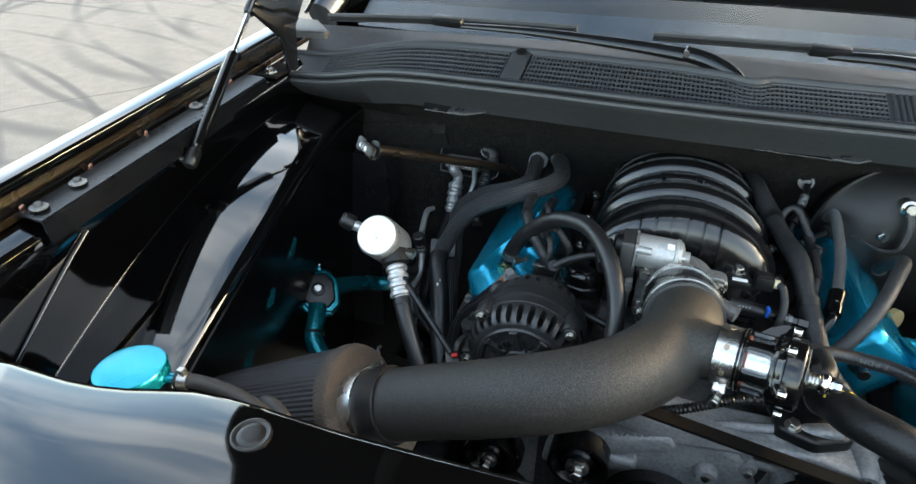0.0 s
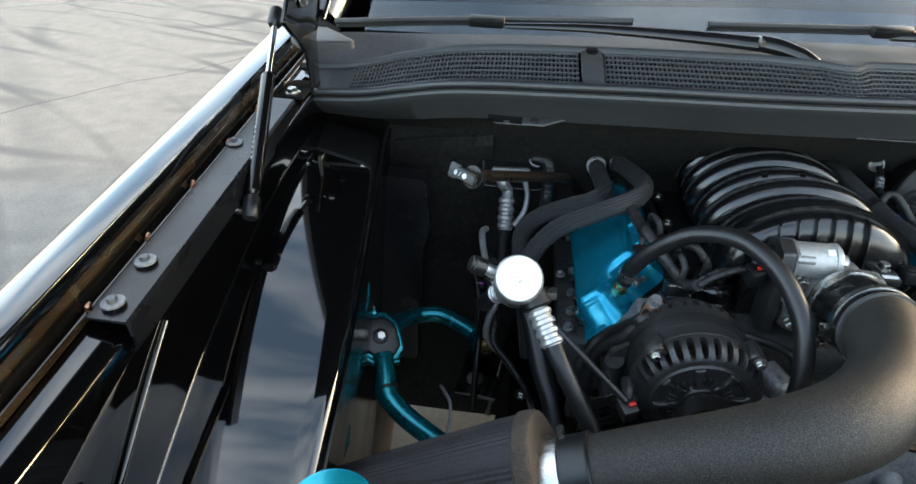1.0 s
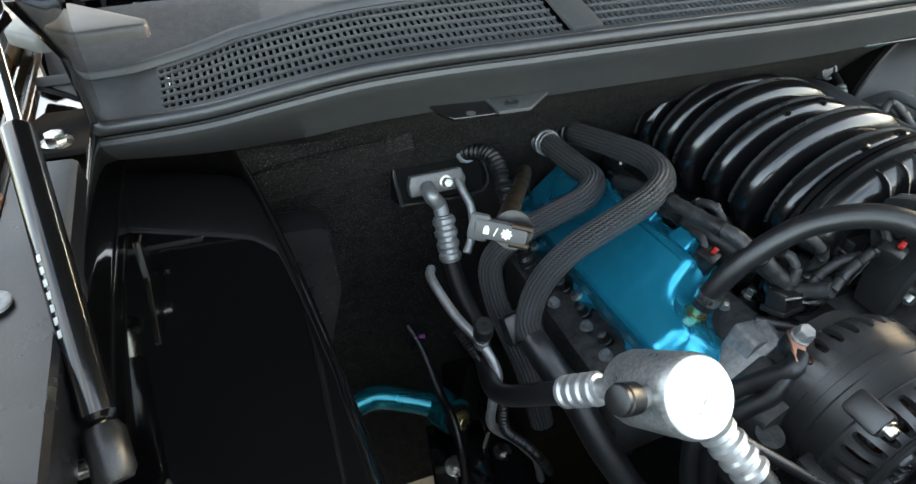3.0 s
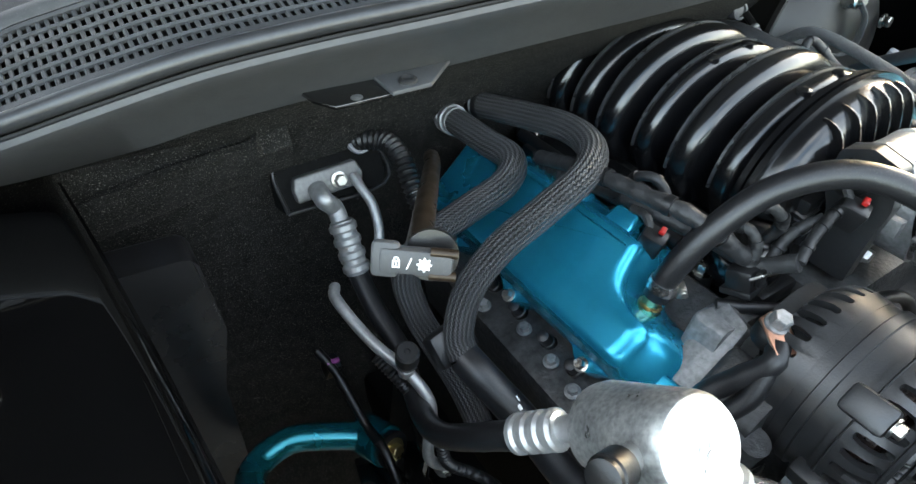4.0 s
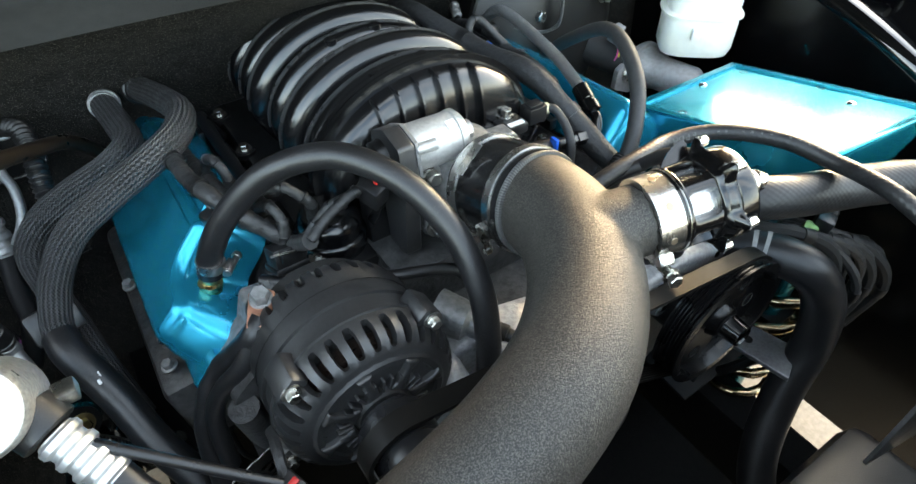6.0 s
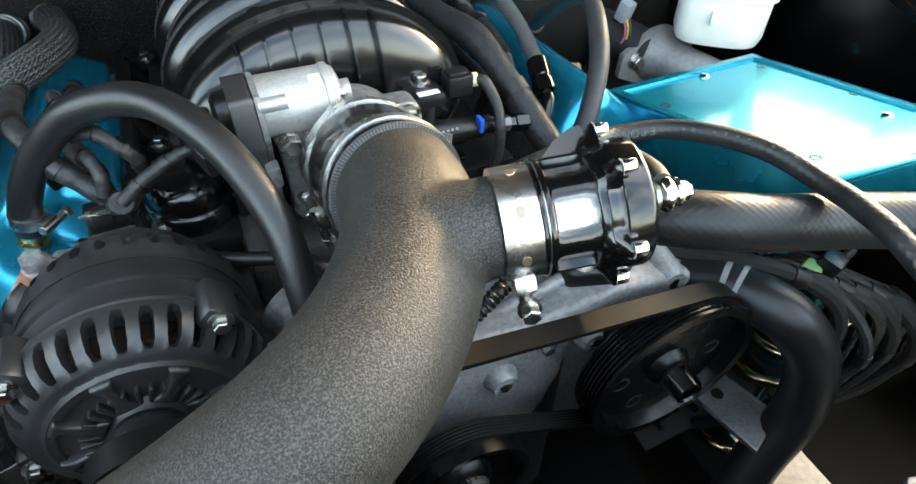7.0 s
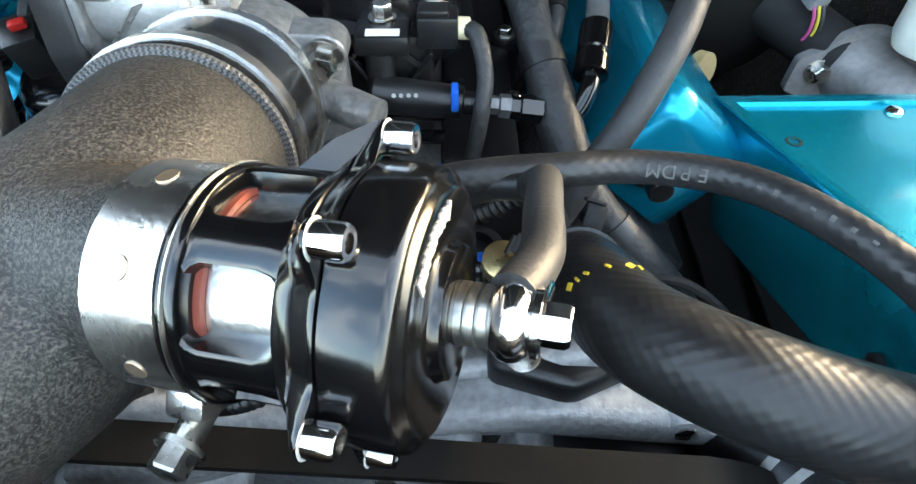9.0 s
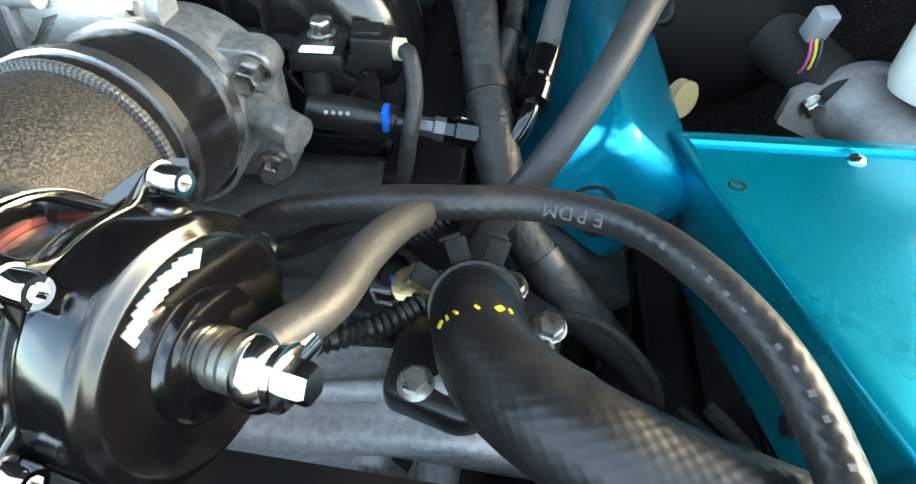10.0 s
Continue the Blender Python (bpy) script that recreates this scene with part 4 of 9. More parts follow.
def build_wiper(pivot, joint, mid, blade_a, blade_b, group="windscreen wipers"):
    t = thing("wiper", pivot, "black windscreen wiper parked across the glass", "wiper", group)
    up = Vector((0, -0.4, 1))
    p, j, m = Vector(pivot), Vector(joint), Vector(mid)
    # the head: a flattened curved bar from the spindle to the hinge
    b = sweep(bmesh.new(), spline([p, p + (j - p) * 0.30 + Vector((0, 0, 0.012)), p + (j - p) * 0.68 + Vector((0, 0, 0.010)), j + Vector((0, 0, 0.002))], 8), 0.0135, 16, 0.72)
    head = part("arm_head", b, SILICONE, t, "curved glossy arm head")
    part("hinge_pin", rod(bmesh.new(), j + Vector((0.0, -0.015, 0.004)), j + Vector((0, 0.010, 0.006)), 0.0045, 12), STEEL, head)
    part("spindle_nut", lathe(bmesh.new(), p - Vector((0, 0, 0.012)), (0, -0.2, 1), [(0, 0.012), (0.008, 0.012), (0.010, 0.010)], 18), BLACK, head)
    b = sweep(bmesh.new(), spline([j, j + (m - j) * 0.22 + Vector((0, 0, 0.004)), j + (m - j) * 0.6 + Vector((0, 0, 0.006)), m], 10), lambda q: 0.0125 - 0.018 * min(q, 0.40), 14, 0.6)
    part("arm", b, SILICONE, t)
    a, c = Vector(blade_a), Vector(blade_b)
    d = (c - a).normalized()
    bl = bmesh.new()
    pts = spline([a, a + (c - a) * 0.5 + Vector((0, 0, 0.004)), c], 8)
    sweep(bl, pts, 0.0055, 8)
    sweep(bl, [q + Vector((0, 0.004, -0.009)) for q in pts], 0.003, 6)
    blade = part("blade", bl, RUBBER_DULL, t)
    b = box(bmesh.new(), m + Vector((0, 0, 0.006)), (0.06, 0.018, 0.016), axes(up.cross(d), up), 0.004)
    part("clip", b, BLACK, blade)


build_ground()
for s in (-1, 1):
    build_fender(s)
    build_apron(s > 0)
    build_strut(s > 0)
for wx in (CX - 0.80, CX + 0.80):
    build_wheel(wx, 0.92)
build_firewall()
build_cowl()
build_windscreen()
build_hood()
build_wiper((0.132, 0.990, 1.122), (0.036, 1.022, 1.162), (-0.385, 1.078, 1.164), (-0.66, 1.13, 1.150), (-0.148, 1.083, 1.176))
build_wiper((0.52, 0.965, 1.150), (0.47, 1.02, 1.162), (0.247, 1.077, 1.167), (-0.02, 1.115, 1.168), (0.62, 1.10, 1.165))


# ---- the engine ----
def build_manifold():
    """Arched plastic intake manifold: a core, fat and slim runners in turn over it, and a ribbed front dome."""
    t = thing("intake_manifold", (CX, 0.85, 0.86), "black plastic intake manifold with arched runners and a ribbed front", "intake manifold")
    MX, BASE = 0.070, 0.945

    def arch(th, y, grow=0.0):
        return Vector((MX + (0.119 + grow) * math.cos(th), y, BASE - 0.05 * (y - 0.80) + (0.089 + grow) * math.sin(th)))
    ths = [radians(-6 + 192 * k / 36) for k in range(37)]
    core = loft(bmesh.new(), [[Vector((MX - 0.09, y, 0.86))] + [arch(th, y, -0.042) for th in ths[::-1]] + [Vector((MX + 0.09, y, 0.86))] for y in (0.745, 0.78, 0.88, 0.98, 1.03)])
    part("core", thicken(core, 0.004), MANIFOLD, t)
    back = [arch(th, 1.03, -0.042) for th in ths]
    b = bmesh.new()
    b.faces.new([b.verts.new(p) for p in back])
    part("rear_wall", b, MANIFOLD, t)
    # fat runners alternate with slimmer, lower ones
    for y0, wid, rise in ((0.772, 0.0195, -0.004), (0.818, 0.0215, 0.002), (0.870, 0.0185, -0.005), (0.918, 0.0215, 0.001), (0.967, 0.0185, -0.005), (1.010, 0.018, -0.006)):
        rows = []
        for th in ths:
            row = []
            for k in range(21):
                s = math.sin(math.pi * (k / 20 - 0.5))
                row.append(arch(th, y0 + wid * 0.93 * s, rise - 0.038 + 0.038 * max(0.0, 1 - abs(s) ** 2.6) ** 0.42))
            rows.append(row)
        # feet of the runner, tucked in towards the heads
        rows.insert(0, [p + Vector((-0.016, 0, -0.03)) for p in rows[0]])
        rows.append([p + Vector((0.016, 0, -0.03)) for p in rows[-1]])
        part("runner", loft(bmesh.new(), rows), MANIFOLD, t)
        # moulding seam: a thin upstanding lip behind the crown
        ys = y0 + wid * 0.45
        b = loft(bmesh.new(), [[arch(th, ys + dy, rise + g) for dy, g in ((-0.0022, -0.012), (-0.0012, 0.0005), (0.0012, 0.0008), (0.0020, -0.014))] for th in ths[1:-1]])
        part("seam_flange", b, SEAM_LIP, t)
        if y0 in (0.772, 0.870):
            for th in (82, 108):
                c = arch(radians(th), y0 - 0.004, rise)
                part("moulded_stud", lathe(bmesh.new(), c - Vector((0, 0, 0.004)), (0, 0, 1), [(0, 0.007), (0.005, 0.0065), (0.0065, 0.004)], 14), MANIFOLD, t)
    # front flange: a double lip round the dome
    for y, g in ((0.7505, 0.003), (0.7415, 0.0045)):
        b = loft(bmesh.new(), [[arch(th, y + dy, g + dg) for dy, dg in ((0.0035, -0.016), (0.0028, 0.0), (-0.0028, 0.0), (-0.0035, -0.016))] for th in ths])
        part("front_lip", b, MANIFOLD, t)

    def dome(th, a):
        """A place on the front dome: th round the arch, a from 0 at the lip to 90 at its foot."""
        q = math.cos(radians(a))
        sx, sz = 0.80 + 0.20 * q, 0.34 + 0.66 * q
        return Vector((MX + 0.117 * sx * math.cos(th), 0.742 - 0.034 * math.sin(radians(a)) ** 0.62, BASE + 0.003 + 0.088 * sz * math.sin(th)))
    part("front_dome", loft(bmesh.new(), [[dome(th, 9 * j) for th in ths[1:-1]] for j in range(11)]), MANIFOLD, t)
    for k in range(6):
        x = 0.010 + 0.0205 * k
        rows = []
        for j in range(1, 11):
            q = math.cos(radians(9 * j))
            th = math.acos(max(-0.98, min(0.98, (x - MX) / (0.117 * (0.80 + 0.20 * q)))))
            p = dome(th, 9 * j)
            n = Vector((0, -math.sin(radians(9 * j)), math.cos(radians(9 * j)) + 0.3)).normalized()
            h = min(0.0080, 0.0019 * j)
            rows.append([p - n * 0.004 + Vector((-0.0016, 0, 0)), p + n * h + Vector((-0.0010, 0, 0)), p + n * h + Vector((0.0010, 0, 0)), p - n * 0.004 + Vector((0.0016, 0, 0))])
        part("rib", loft(bmesh.new(), rows), MANIFOLD, t)
    # shelf under the dome, with slanting webs below it
    rows = [[dome(th, 90) + Vector((0, 0.004, 0)), dome(th, 90) + Vector((0, -0.012, -0.002)), dome(th, 90) + Vector((0, -0.013, -0.006)), dome(th, 90) + Vector((0, 0.004, -0.008))] for th in ths[3:-3]]
    part("shelf", loft(bmesh.new(), rows), MANIFOLD, t)
    part("front_flange", box(bmesh.new(), (MX + 0.004, 0.708, 0.930), (0.19, 0.02, 0.075), None, 0.004), BLACK, t)
    for k in range(9):
        part("web", box(bmesh.new(), (MX - 0.078 + 0.0205 * k, 0.6935, 0.944), (0.0026, 0.012, 0.046), pose(0, 0, 0, 0, 34 * (-1) ** k, 0), 0.0008), MANIFOLD, t)
    for k in range(3):
        part("ledge", box(bmesh.new(), (MX + 0.02, 0.692, 0.922 - 0.017 * k), (0.17, 0.012, 0.003), None, 0.0008), MANIFOLD, t)
    for sx in (-1, 1):
        part("side_flange", box(bmesh.new(), (CX + sx * 0.122, 0.86, 0.885), (0.05, 0.36, 0.022), None, 0.005), BLACK, t)
        for k in range(4):
            boss = part("boss", lathe(bmesh.new(), (CX + sx * 0.145, 0.735 + 0.09 * k, 0.893), (0, 0, 1), [(0, 0.012), (0.006, 0.012), (0.007, 0.009)], 16), BLACK, t)
            part("bolt_head", hexhead(bmesh.new(), (CX + sx * 0.145, 0.735 + 0.09 * k, 0.9), (0, 0, 1), 0.0055, 0.007, 0.0085), STEEL, boss)
    # fuel injectors and rails along both sides
    for sx in (-1, 1):
        fr = thing("fuel_rail", (CX + sx * 0.165, 0.86, 0.905), "black fuel rail beside the manifold", "fuel rail", "fuel rails")
        part("rail", rod(bmesh.new(), (CX + sx * 0.168, 0.76, 0.912), (CX + sx * 0.168, 1.0, 0.908), 0.0075, 14), SATIN, fr)
        for k in range(4):
            y = 0.775 + 0.07 * k
            inj = part("injector", lathe(bmesh.new(), (CX + sx * 0.168, y, 0.913), (-sx * 0.5, 0, -1), [(0, 0.007), (0.01, 0.007), (0.012, 0.0055), (0.035, 0.0055)], 12), BLACK, fr)
            part("plug", box(bmesh.new(), (CX + sx * 0.176, y - 0.014, 0.902), (0.012, 0.02, 0.014), None, 0.002), BLACK, inj)


def cover_matrix():
    """Valve cover's plane: x runs forward, y outward and down, z up out of the cover."""
    f = Vector((0, -1, 0.055)).normalized()
    o = Vector((-0.75, 0, -0.66))
    o = (o - f * o.dot(f)).normalized()
    n = o.cross(f) * -1
    if n.z < 0:
        n = -n
    m = Matrix((f, o, n)).transposed().to_4x4()
    m.translation = Vector((-0.150, 1.01, 0.9365))
    return m


def outline_at(outline, inset, z):
    """A convex outline drawn in by a distance, at a height."""
    out, n = [], len(outline)
    for k in range(n):
        p = Vector(outline[k])
        e0 = (p - Vector(outline[k - 1])).normalized()
        e1 = (Vector(outline[(k + 1) % n]) - p).normalized()
        nrm = Vector((-e0.y - e1.y, e0.x + e1.x)).normalized()
        q = p + nrm * (inset / max(0.5, nrm.dot(Vector((-e0.y, e0.x)))))
        out.append(Vector((q.x, q.y, z)))
    return out


def build_valve_cover(flip):
    at = (-0.2, 0.85, 0.82) if not flip else (2 * CX + 0.2, 0.85, 0.82)
    t = thing("valve_cover", at, "candy teal painted valve cover with a notched front corner", "valve cover", "valve covers")
    m = cover_matrix()

    def add(name, outline, lo, hi, bev, mat=TEAL, seg=4):
        b = prism(bmesh.new(), outline, lo, hi, m, bev, seg)
        if flip:
            mirror_x(b)
        return part(name, b, mat, t)
    # main body, with the notch where the breather leaves
    if flip:
        outline = [(0.0, 0.004)]
        for cx, cy, r, a0 in ((0.310, 0.029, 0.025, -90), (0.303, 0.067, 0.032, 0)):
            outline += [(cx + r * math.cos(radians(a0 + 9 * k)), cy + r * math.sin(radians(a0 + 9 * k))) for k in range(11)]
        outline.append((0.0, 0.099))
        size = len(outline)
        rows, r = [outline_at(outline, 0.0, -0.072)], 0.018
        for k in range(9):
            a = radians(90 * k / 8)
            rows.append(outline_at(outline, r * (1 - math.cos(a)), -r + r * math.sin(a)))
        b = bmesh.new()
        vs = [[b.verts.new(m @ p) for p in row] for row in rows]
        for lo, hi in zip(vs, vs[1:]):
            for k in range(size):
                b.faces.new((lo[k], lo[(k + 1) % size], hi[(k + 1) % size], hi[k]))
        b.faces.new(vs[-1])
        mirror_x(b)
        part("body", b, TEAL, t, sharp=60)
        # breather port in the cover's front end
        c = m @ Vector((0.3345, 0.040, -0.046))
        d = m.to_3x3() @ Vector((1, 0, 0))
        b = lathe(bmesh.new(), c, d, [(-0.004, 0.0135), (0.0012, 0.0135), (0.0012, 0.011), (-0.003, 0.010), (-0.003, 0.002)], 24)
        mirror_x(b)
        port = part("breather_port", b, MATTE, t, "dark round port in the end")
        b = lathe(bmesh.new(), c, d, [(-0.003, 0.0075), (0.022, 0.0075), (0.023, 0.0065), (0.023, 0.002)], 20)
        mirror_x(b)
        part("port_stub", b, BLACK, port)
    else:
        # flat top, a deep rounded notch at the front inner corner, a sloping front
        poly = [(0.0, 0.004, 0.012), (0.254, 0.004, 0.010), (0.262, 0.052, 0.022), (0.305, 0.060, 0.014), (0.305, 0.106, 0.018), (0.0, 0.106, 0.012)]
        outline = []
        for k, (x, y, r) in enumerate(poly):
            p, a0, a1 = Vector((x, y)), Vector(poly[k - 1][:2]), Vector(poly[(k + 1) % len(poly)][:2])
            d0, d1 = (a0 - p).normalized(), (a1 - p).normalized()
            for j in range(9):
                q = j / 8
                outline.append(tuple(p + d0 * r * (1 - q) ** 2 + d1 * r * q ** 2))
        size = len(outline)
        rows, r = [], 0.013
        for out, z in ((0.013, -0.062), (0.008, -0.036), (0.003, -r - 0.004)):
            rows.append(outline_at(outline, -out, z))
        for k in range(8):
            a = radians(90 * k / 7)
            rows.append(outline_at(outline, r * (1 - math.cos(a)), -r + r * math.sin(a)))
        for row in rows:
            for p in row:
                if p.x > 0.27:
                    p.x += 0.34 * (-p.z) * (p.x - 0.27) / 0.035
        b = bmesh.new()
        vs = [[b.verts.new(m @ p) for p in row] for row in rows]
        for lo, hi in zip(vs, vs[1:]):
            for k in range(size):
                b.faces.new((lo[k], lo[(k + 1) % size], hi[(k + 1) % size], hi[k]))
        b.faces.new(vs[-1])
        part("body", b, TEAL, t, sharp=70)
    # bolting flange, with lobes for the bolts
    fl = []
    for k in range(29):
        x = 0.004 + 0.337 * k / 28
        fl.append((x, (0.103 if flip else 0.114) + (0.009 if flip else 0.014) * max(0, math.cos(2 * math.pi * (x - 0.05) / 0.108)) ** 2))
    if flip:
        fl = [(0.86 * x, y) for x, y in fl]
    add("flange", [(0.0, 0.08), *fl, (fl[-1][0] + 0.002, 0.08)], -0.062, -0.034, 0.003, TEAL, 2)
    for k in range(3):
        x = 0.05 + 0.108 * k
        p = m @ Vector((x * (0.86 if flip else 1), 0.109 if flip else 0.122, -0.034))
        b = hexhead(bmesh.new(), p, m.to_3x3() @ Vector((0, 0, 1)), 0.005, 0.008, 0.007)
        if flip:
            mirror_x(b)
        part("bolt_head", b, STEEL, t)
    # tabs on the inner rim
    for x in (0.145, 0.205) if not flip else ():
        b = prism(bmesh.new(), [(x, -0.012), (x + 0.026, -0.012), (x + 0.03, 0.01), (x - 0.004, 0.01)], -0.022, -0.008, m, 0.004)
        if flip:
            mirror_x(b)
        part("tab", b, TEAL, t)
    # breather stub in the notch
    if not flip:
        b = lathe(bmesh.new(), (-0.1715, 0.7262, 0.880), (0.2, -0.07, 1), [(0, 0.0092), (0.020, 0.0092), (0.021, 0.0105), (0.026, 0.0105), (0.027, 0.0078), (0.042, 0.0078)], 20)
        part("breather_stub", b, BRASS, t, "brass breather stub")
    return t


def build_head(flip):
    """Cylinder head and the coil pack rail under a valve cover, mostly in shade."""
    t = thing("cylinder_head", (-0.21 if not flip else 2 * CX + 0.21, 0.86, 0.7), "grey cast cylinder head below the cover, coloured as in shade", "cylinder head", "cylinder heads")
    m = cover_matrix()
    b = prism(bmesh.new(), [(0.0, 0.0), (0.34, 0.0), (0.345, 0.12), (0.0, 0.12)], -0.16, -0.077, m, 0.006, 2)
    if flip:
        mirror_x(b)
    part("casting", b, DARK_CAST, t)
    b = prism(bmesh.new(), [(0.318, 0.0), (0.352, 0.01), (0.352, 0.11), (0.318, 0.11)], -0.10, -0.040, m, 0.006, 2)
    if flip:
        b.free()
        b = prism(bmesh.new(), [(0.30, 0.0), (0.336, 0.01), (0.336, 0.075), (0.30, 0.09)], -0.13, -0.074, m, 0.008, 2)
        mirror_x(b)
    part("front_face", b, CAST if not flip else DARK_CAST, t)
    for k in range(4):
        p = m @ Vector((0.05 + 0.075 * k, 0.15, -0.10))
        q = m @ Vector((0.05 + 0.075 * k, 0.21, -0.15))
        b = rod(bmesh.new(), p, q, 0.008, 12)
        rod(b, m @ Vector((0.05 + 0.075 * k, 0.13, -0.085)), p, 0.006, 10)
        if flip:
            mirror_x(b)
        part("plug_lead", b, BLACK, t)
        b = tube([m @ Vector((0.05 + 0.075 * k, 0.21, -0.15)), m @ Vector((0.06 + 0.075 * k, 0.24, -0.2)), m @ Vector((0.08 + 0.07 * k, 0.22, -0.27))], 0.0035, 8, 5)
        if flip:
            mirror_x(b)
        part("lead_wire", b, MATTE, t)


def build_block():
    t = thing("engine_block", (CX, 0.8, 0.4), "dark cast engine block low in the bay", "engine block")
    b = box(bmesh.new(), (CX, 0.80, 0.66), (0.30, 0.50, 0.36), None, 0.02)
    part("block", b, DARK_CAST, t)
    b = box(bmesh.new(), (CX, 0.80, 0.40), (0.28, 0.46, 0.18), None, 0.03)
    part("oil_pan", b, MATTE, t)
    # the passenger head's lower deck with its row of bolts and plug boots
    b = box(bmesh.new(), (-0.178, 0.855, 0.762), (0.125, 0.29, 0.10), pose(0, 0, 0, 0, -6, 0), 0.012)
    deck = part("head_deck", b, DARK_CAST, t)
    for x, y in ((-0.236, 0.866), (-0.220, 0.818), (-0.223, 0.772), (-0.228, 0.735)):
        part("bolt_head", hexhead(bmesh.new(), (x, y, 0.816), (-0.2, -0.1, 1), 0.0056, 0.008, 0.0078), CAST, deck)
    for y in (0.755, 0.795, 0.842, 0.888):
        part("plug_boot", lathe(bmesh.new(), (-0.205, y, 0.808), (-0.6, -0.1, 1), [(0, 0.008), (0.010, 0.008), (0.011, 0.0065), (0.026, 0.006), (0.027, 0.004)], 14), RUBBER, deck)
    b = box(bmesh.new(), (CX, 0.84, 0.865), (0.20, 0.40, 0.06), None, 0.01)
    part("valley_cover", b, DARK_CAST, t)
    f = thing("front_cover", (CX + 0.05, 0.55, 0.6), "mottled grey cast aluminium front cover with bosses and raised part number", "front cover")
    # face Y is the plate's own plane, facing forward
    P = Matrix(((1, 0, 0, 0), (0, 0, -1, 0), (0, 1, 0, 0), (0, 0, 0, 1)))

    def plate(name, outline, y, thick, bev, mat=CAST_PALE, parent=None):
        m = Matrix.Translation((0, y, 0)) @ P
        b = prism(bmesh.new(), outline, -0.03, thick, m, bev, 3)
        return part(name, b, mat, parent or f)
    plate("plate", [(-0.09, 0.60), (0.20, 0.58), (0.31, 0.66), (0.335, 0.80), (0.30, 0.852), (0.21, 0.856), (0.10, 0.852), (0.0, 0.88), (-0.05, 0.86), (-0.12, 0.78)], 0.556, 0.0, 0.008)
    plate("pump_body", [(0.02, 0.69), (0.10, 0.66), (0.185, 0.69), (0.21, 0.755), (0.18, 0.82), (0.11, 0.845), (0.03, 0.82), (0.0, 0.75)], 0.548, 0.008, 0.01)
    plate("upper_arm", [(0.0, 0.845), (0.08, 0.825), (0.20, 0.845), (0.315, 0.825), (0.325, 0.846), (0.24, 0.866), (0.16, 0.858), (0.07, 0.866), (0.01, 0.885)], 0.545, 0.018, 0.008)
    plate("left_arm", [(-0.02, 0.77), (0.035, 0.79), (0.10, 0.825), (0.09, 0.845), (0.02, 0.822), (-0.04, 0.80)], 0.54, 0.016, 0.006)
    plate("lower_arm", [(-0.06, 0.74), (0.06, 0.765), (0.06, 0.785), (-0.05, 0.79)], 0.545, 0.022, 0.008)
    for x, z, r in ((0.140, 0.787, 0.013), (0.225, 0.80, 0.012), (0.295, 0.845, 0.013), (-0.03, 0.86, 0.012)):
        b = lathe(bmesh.new(), (x, 0.55, z), (0, -1, 0), [(-0.02, r + 0.005), (0.014, r + 0.002), (0.018, r), (0.022, r - 0.002)], 20)
        boss = part("boss", b, CAST_PALE, f)
        b = hexhead(bmesh.new(), (x, 0.531, z), (0, -1, 0), 0.0062, 0.0045, 0.0085)
        part("bolt_head", b, STEEL, boss)
    for a, c, r in (((0.03, 0.70), (0.10, 0.80), 0.007), ((0.19, 0.70), (0.215, 0.80), 0.008), ((0.10, 0.845), (0.20, 0.87), 0.006), ((0.215, 0.80), (0.29, 0.84), 0.007), ((-0.05, 0.79), (0.02, 0.85), 0.007), ((0.02, 0.665), (0.12, 0.66), 0.008)):
        b = rod(bmesh.new(), (a[0], 0.5535, a[1]), (c[0], 0.5535, c[1]), r, 12)
        part("rib", b, CAST_PALE, f)
    for cx, cz, rr, a0, a1, th in ((0.128, 0.728, 0.062, -25, 200, 0.007), (0.128, 0.728, 0.040, -10, 190, 0.006), (0.085, 0.745, 0.098, 25, 120, 0.009), (0.27, 0.79, 0.098, 95, 190, 0.009), (0.10, 0.83, 0.05, 200, 330, 0.006), (0.20, 0.76, 0.05, 60, 200, 0.007)):
        arc = [Vector((cx + rr * math.cos(radians(a0 + (a1 - a0) * k / 14)), 0.552, cz + rr * math.sin(radians(a0 + (a1 - a0) * k / 14)))) for k in range(15)]
        part("cast_ridge", sweep(bmesh.new(), arc, th, 10), CAST_PALE, f)
    for x, z, r in ((0.183, 0.806, 0.009), (0.245, 0.845, 0.010)):
        b = lathe(bmesh.new(), (x, 0.552, z), (0, -1, 0), [(-0.02, r + 0.006), (0.008, r + 0.003), (0.014, r)], 20)
        boss = part("boss", b, CAST_PALE, f)
        b = hexhead(bmesh.new(), (x, 0.540, z), (0, -1, 0), 0.0058, 0.008, 0.008)
        part("bolt_head", b, STEEL, boss)
    # raised casting number
    cu = bpy.data.curves.new("casting_number", "FONT")
    cu.body, cu.size, cu.extrude = "12623763", 0.0165, 0.0009
    tmp = new("casting_text", cu)
    me = bpy.data.meshes.new_from_object(tmp.evaluated_get(bpy.context.evaluated_depsgraph_get()))
    bpy.data.objects.remove(tmp)
    b = bmesh.new()
    b.from_mesh(me)
    bmesh.ops.transform(b, matrix=pose(0.020, 0.527, 0.815, 90, -12, 0), verts=b.verts)
    part("casting_number", b, CAST, f, "raised casting number 12623763")
    # oily corrugated loom behind the pipe
    return t


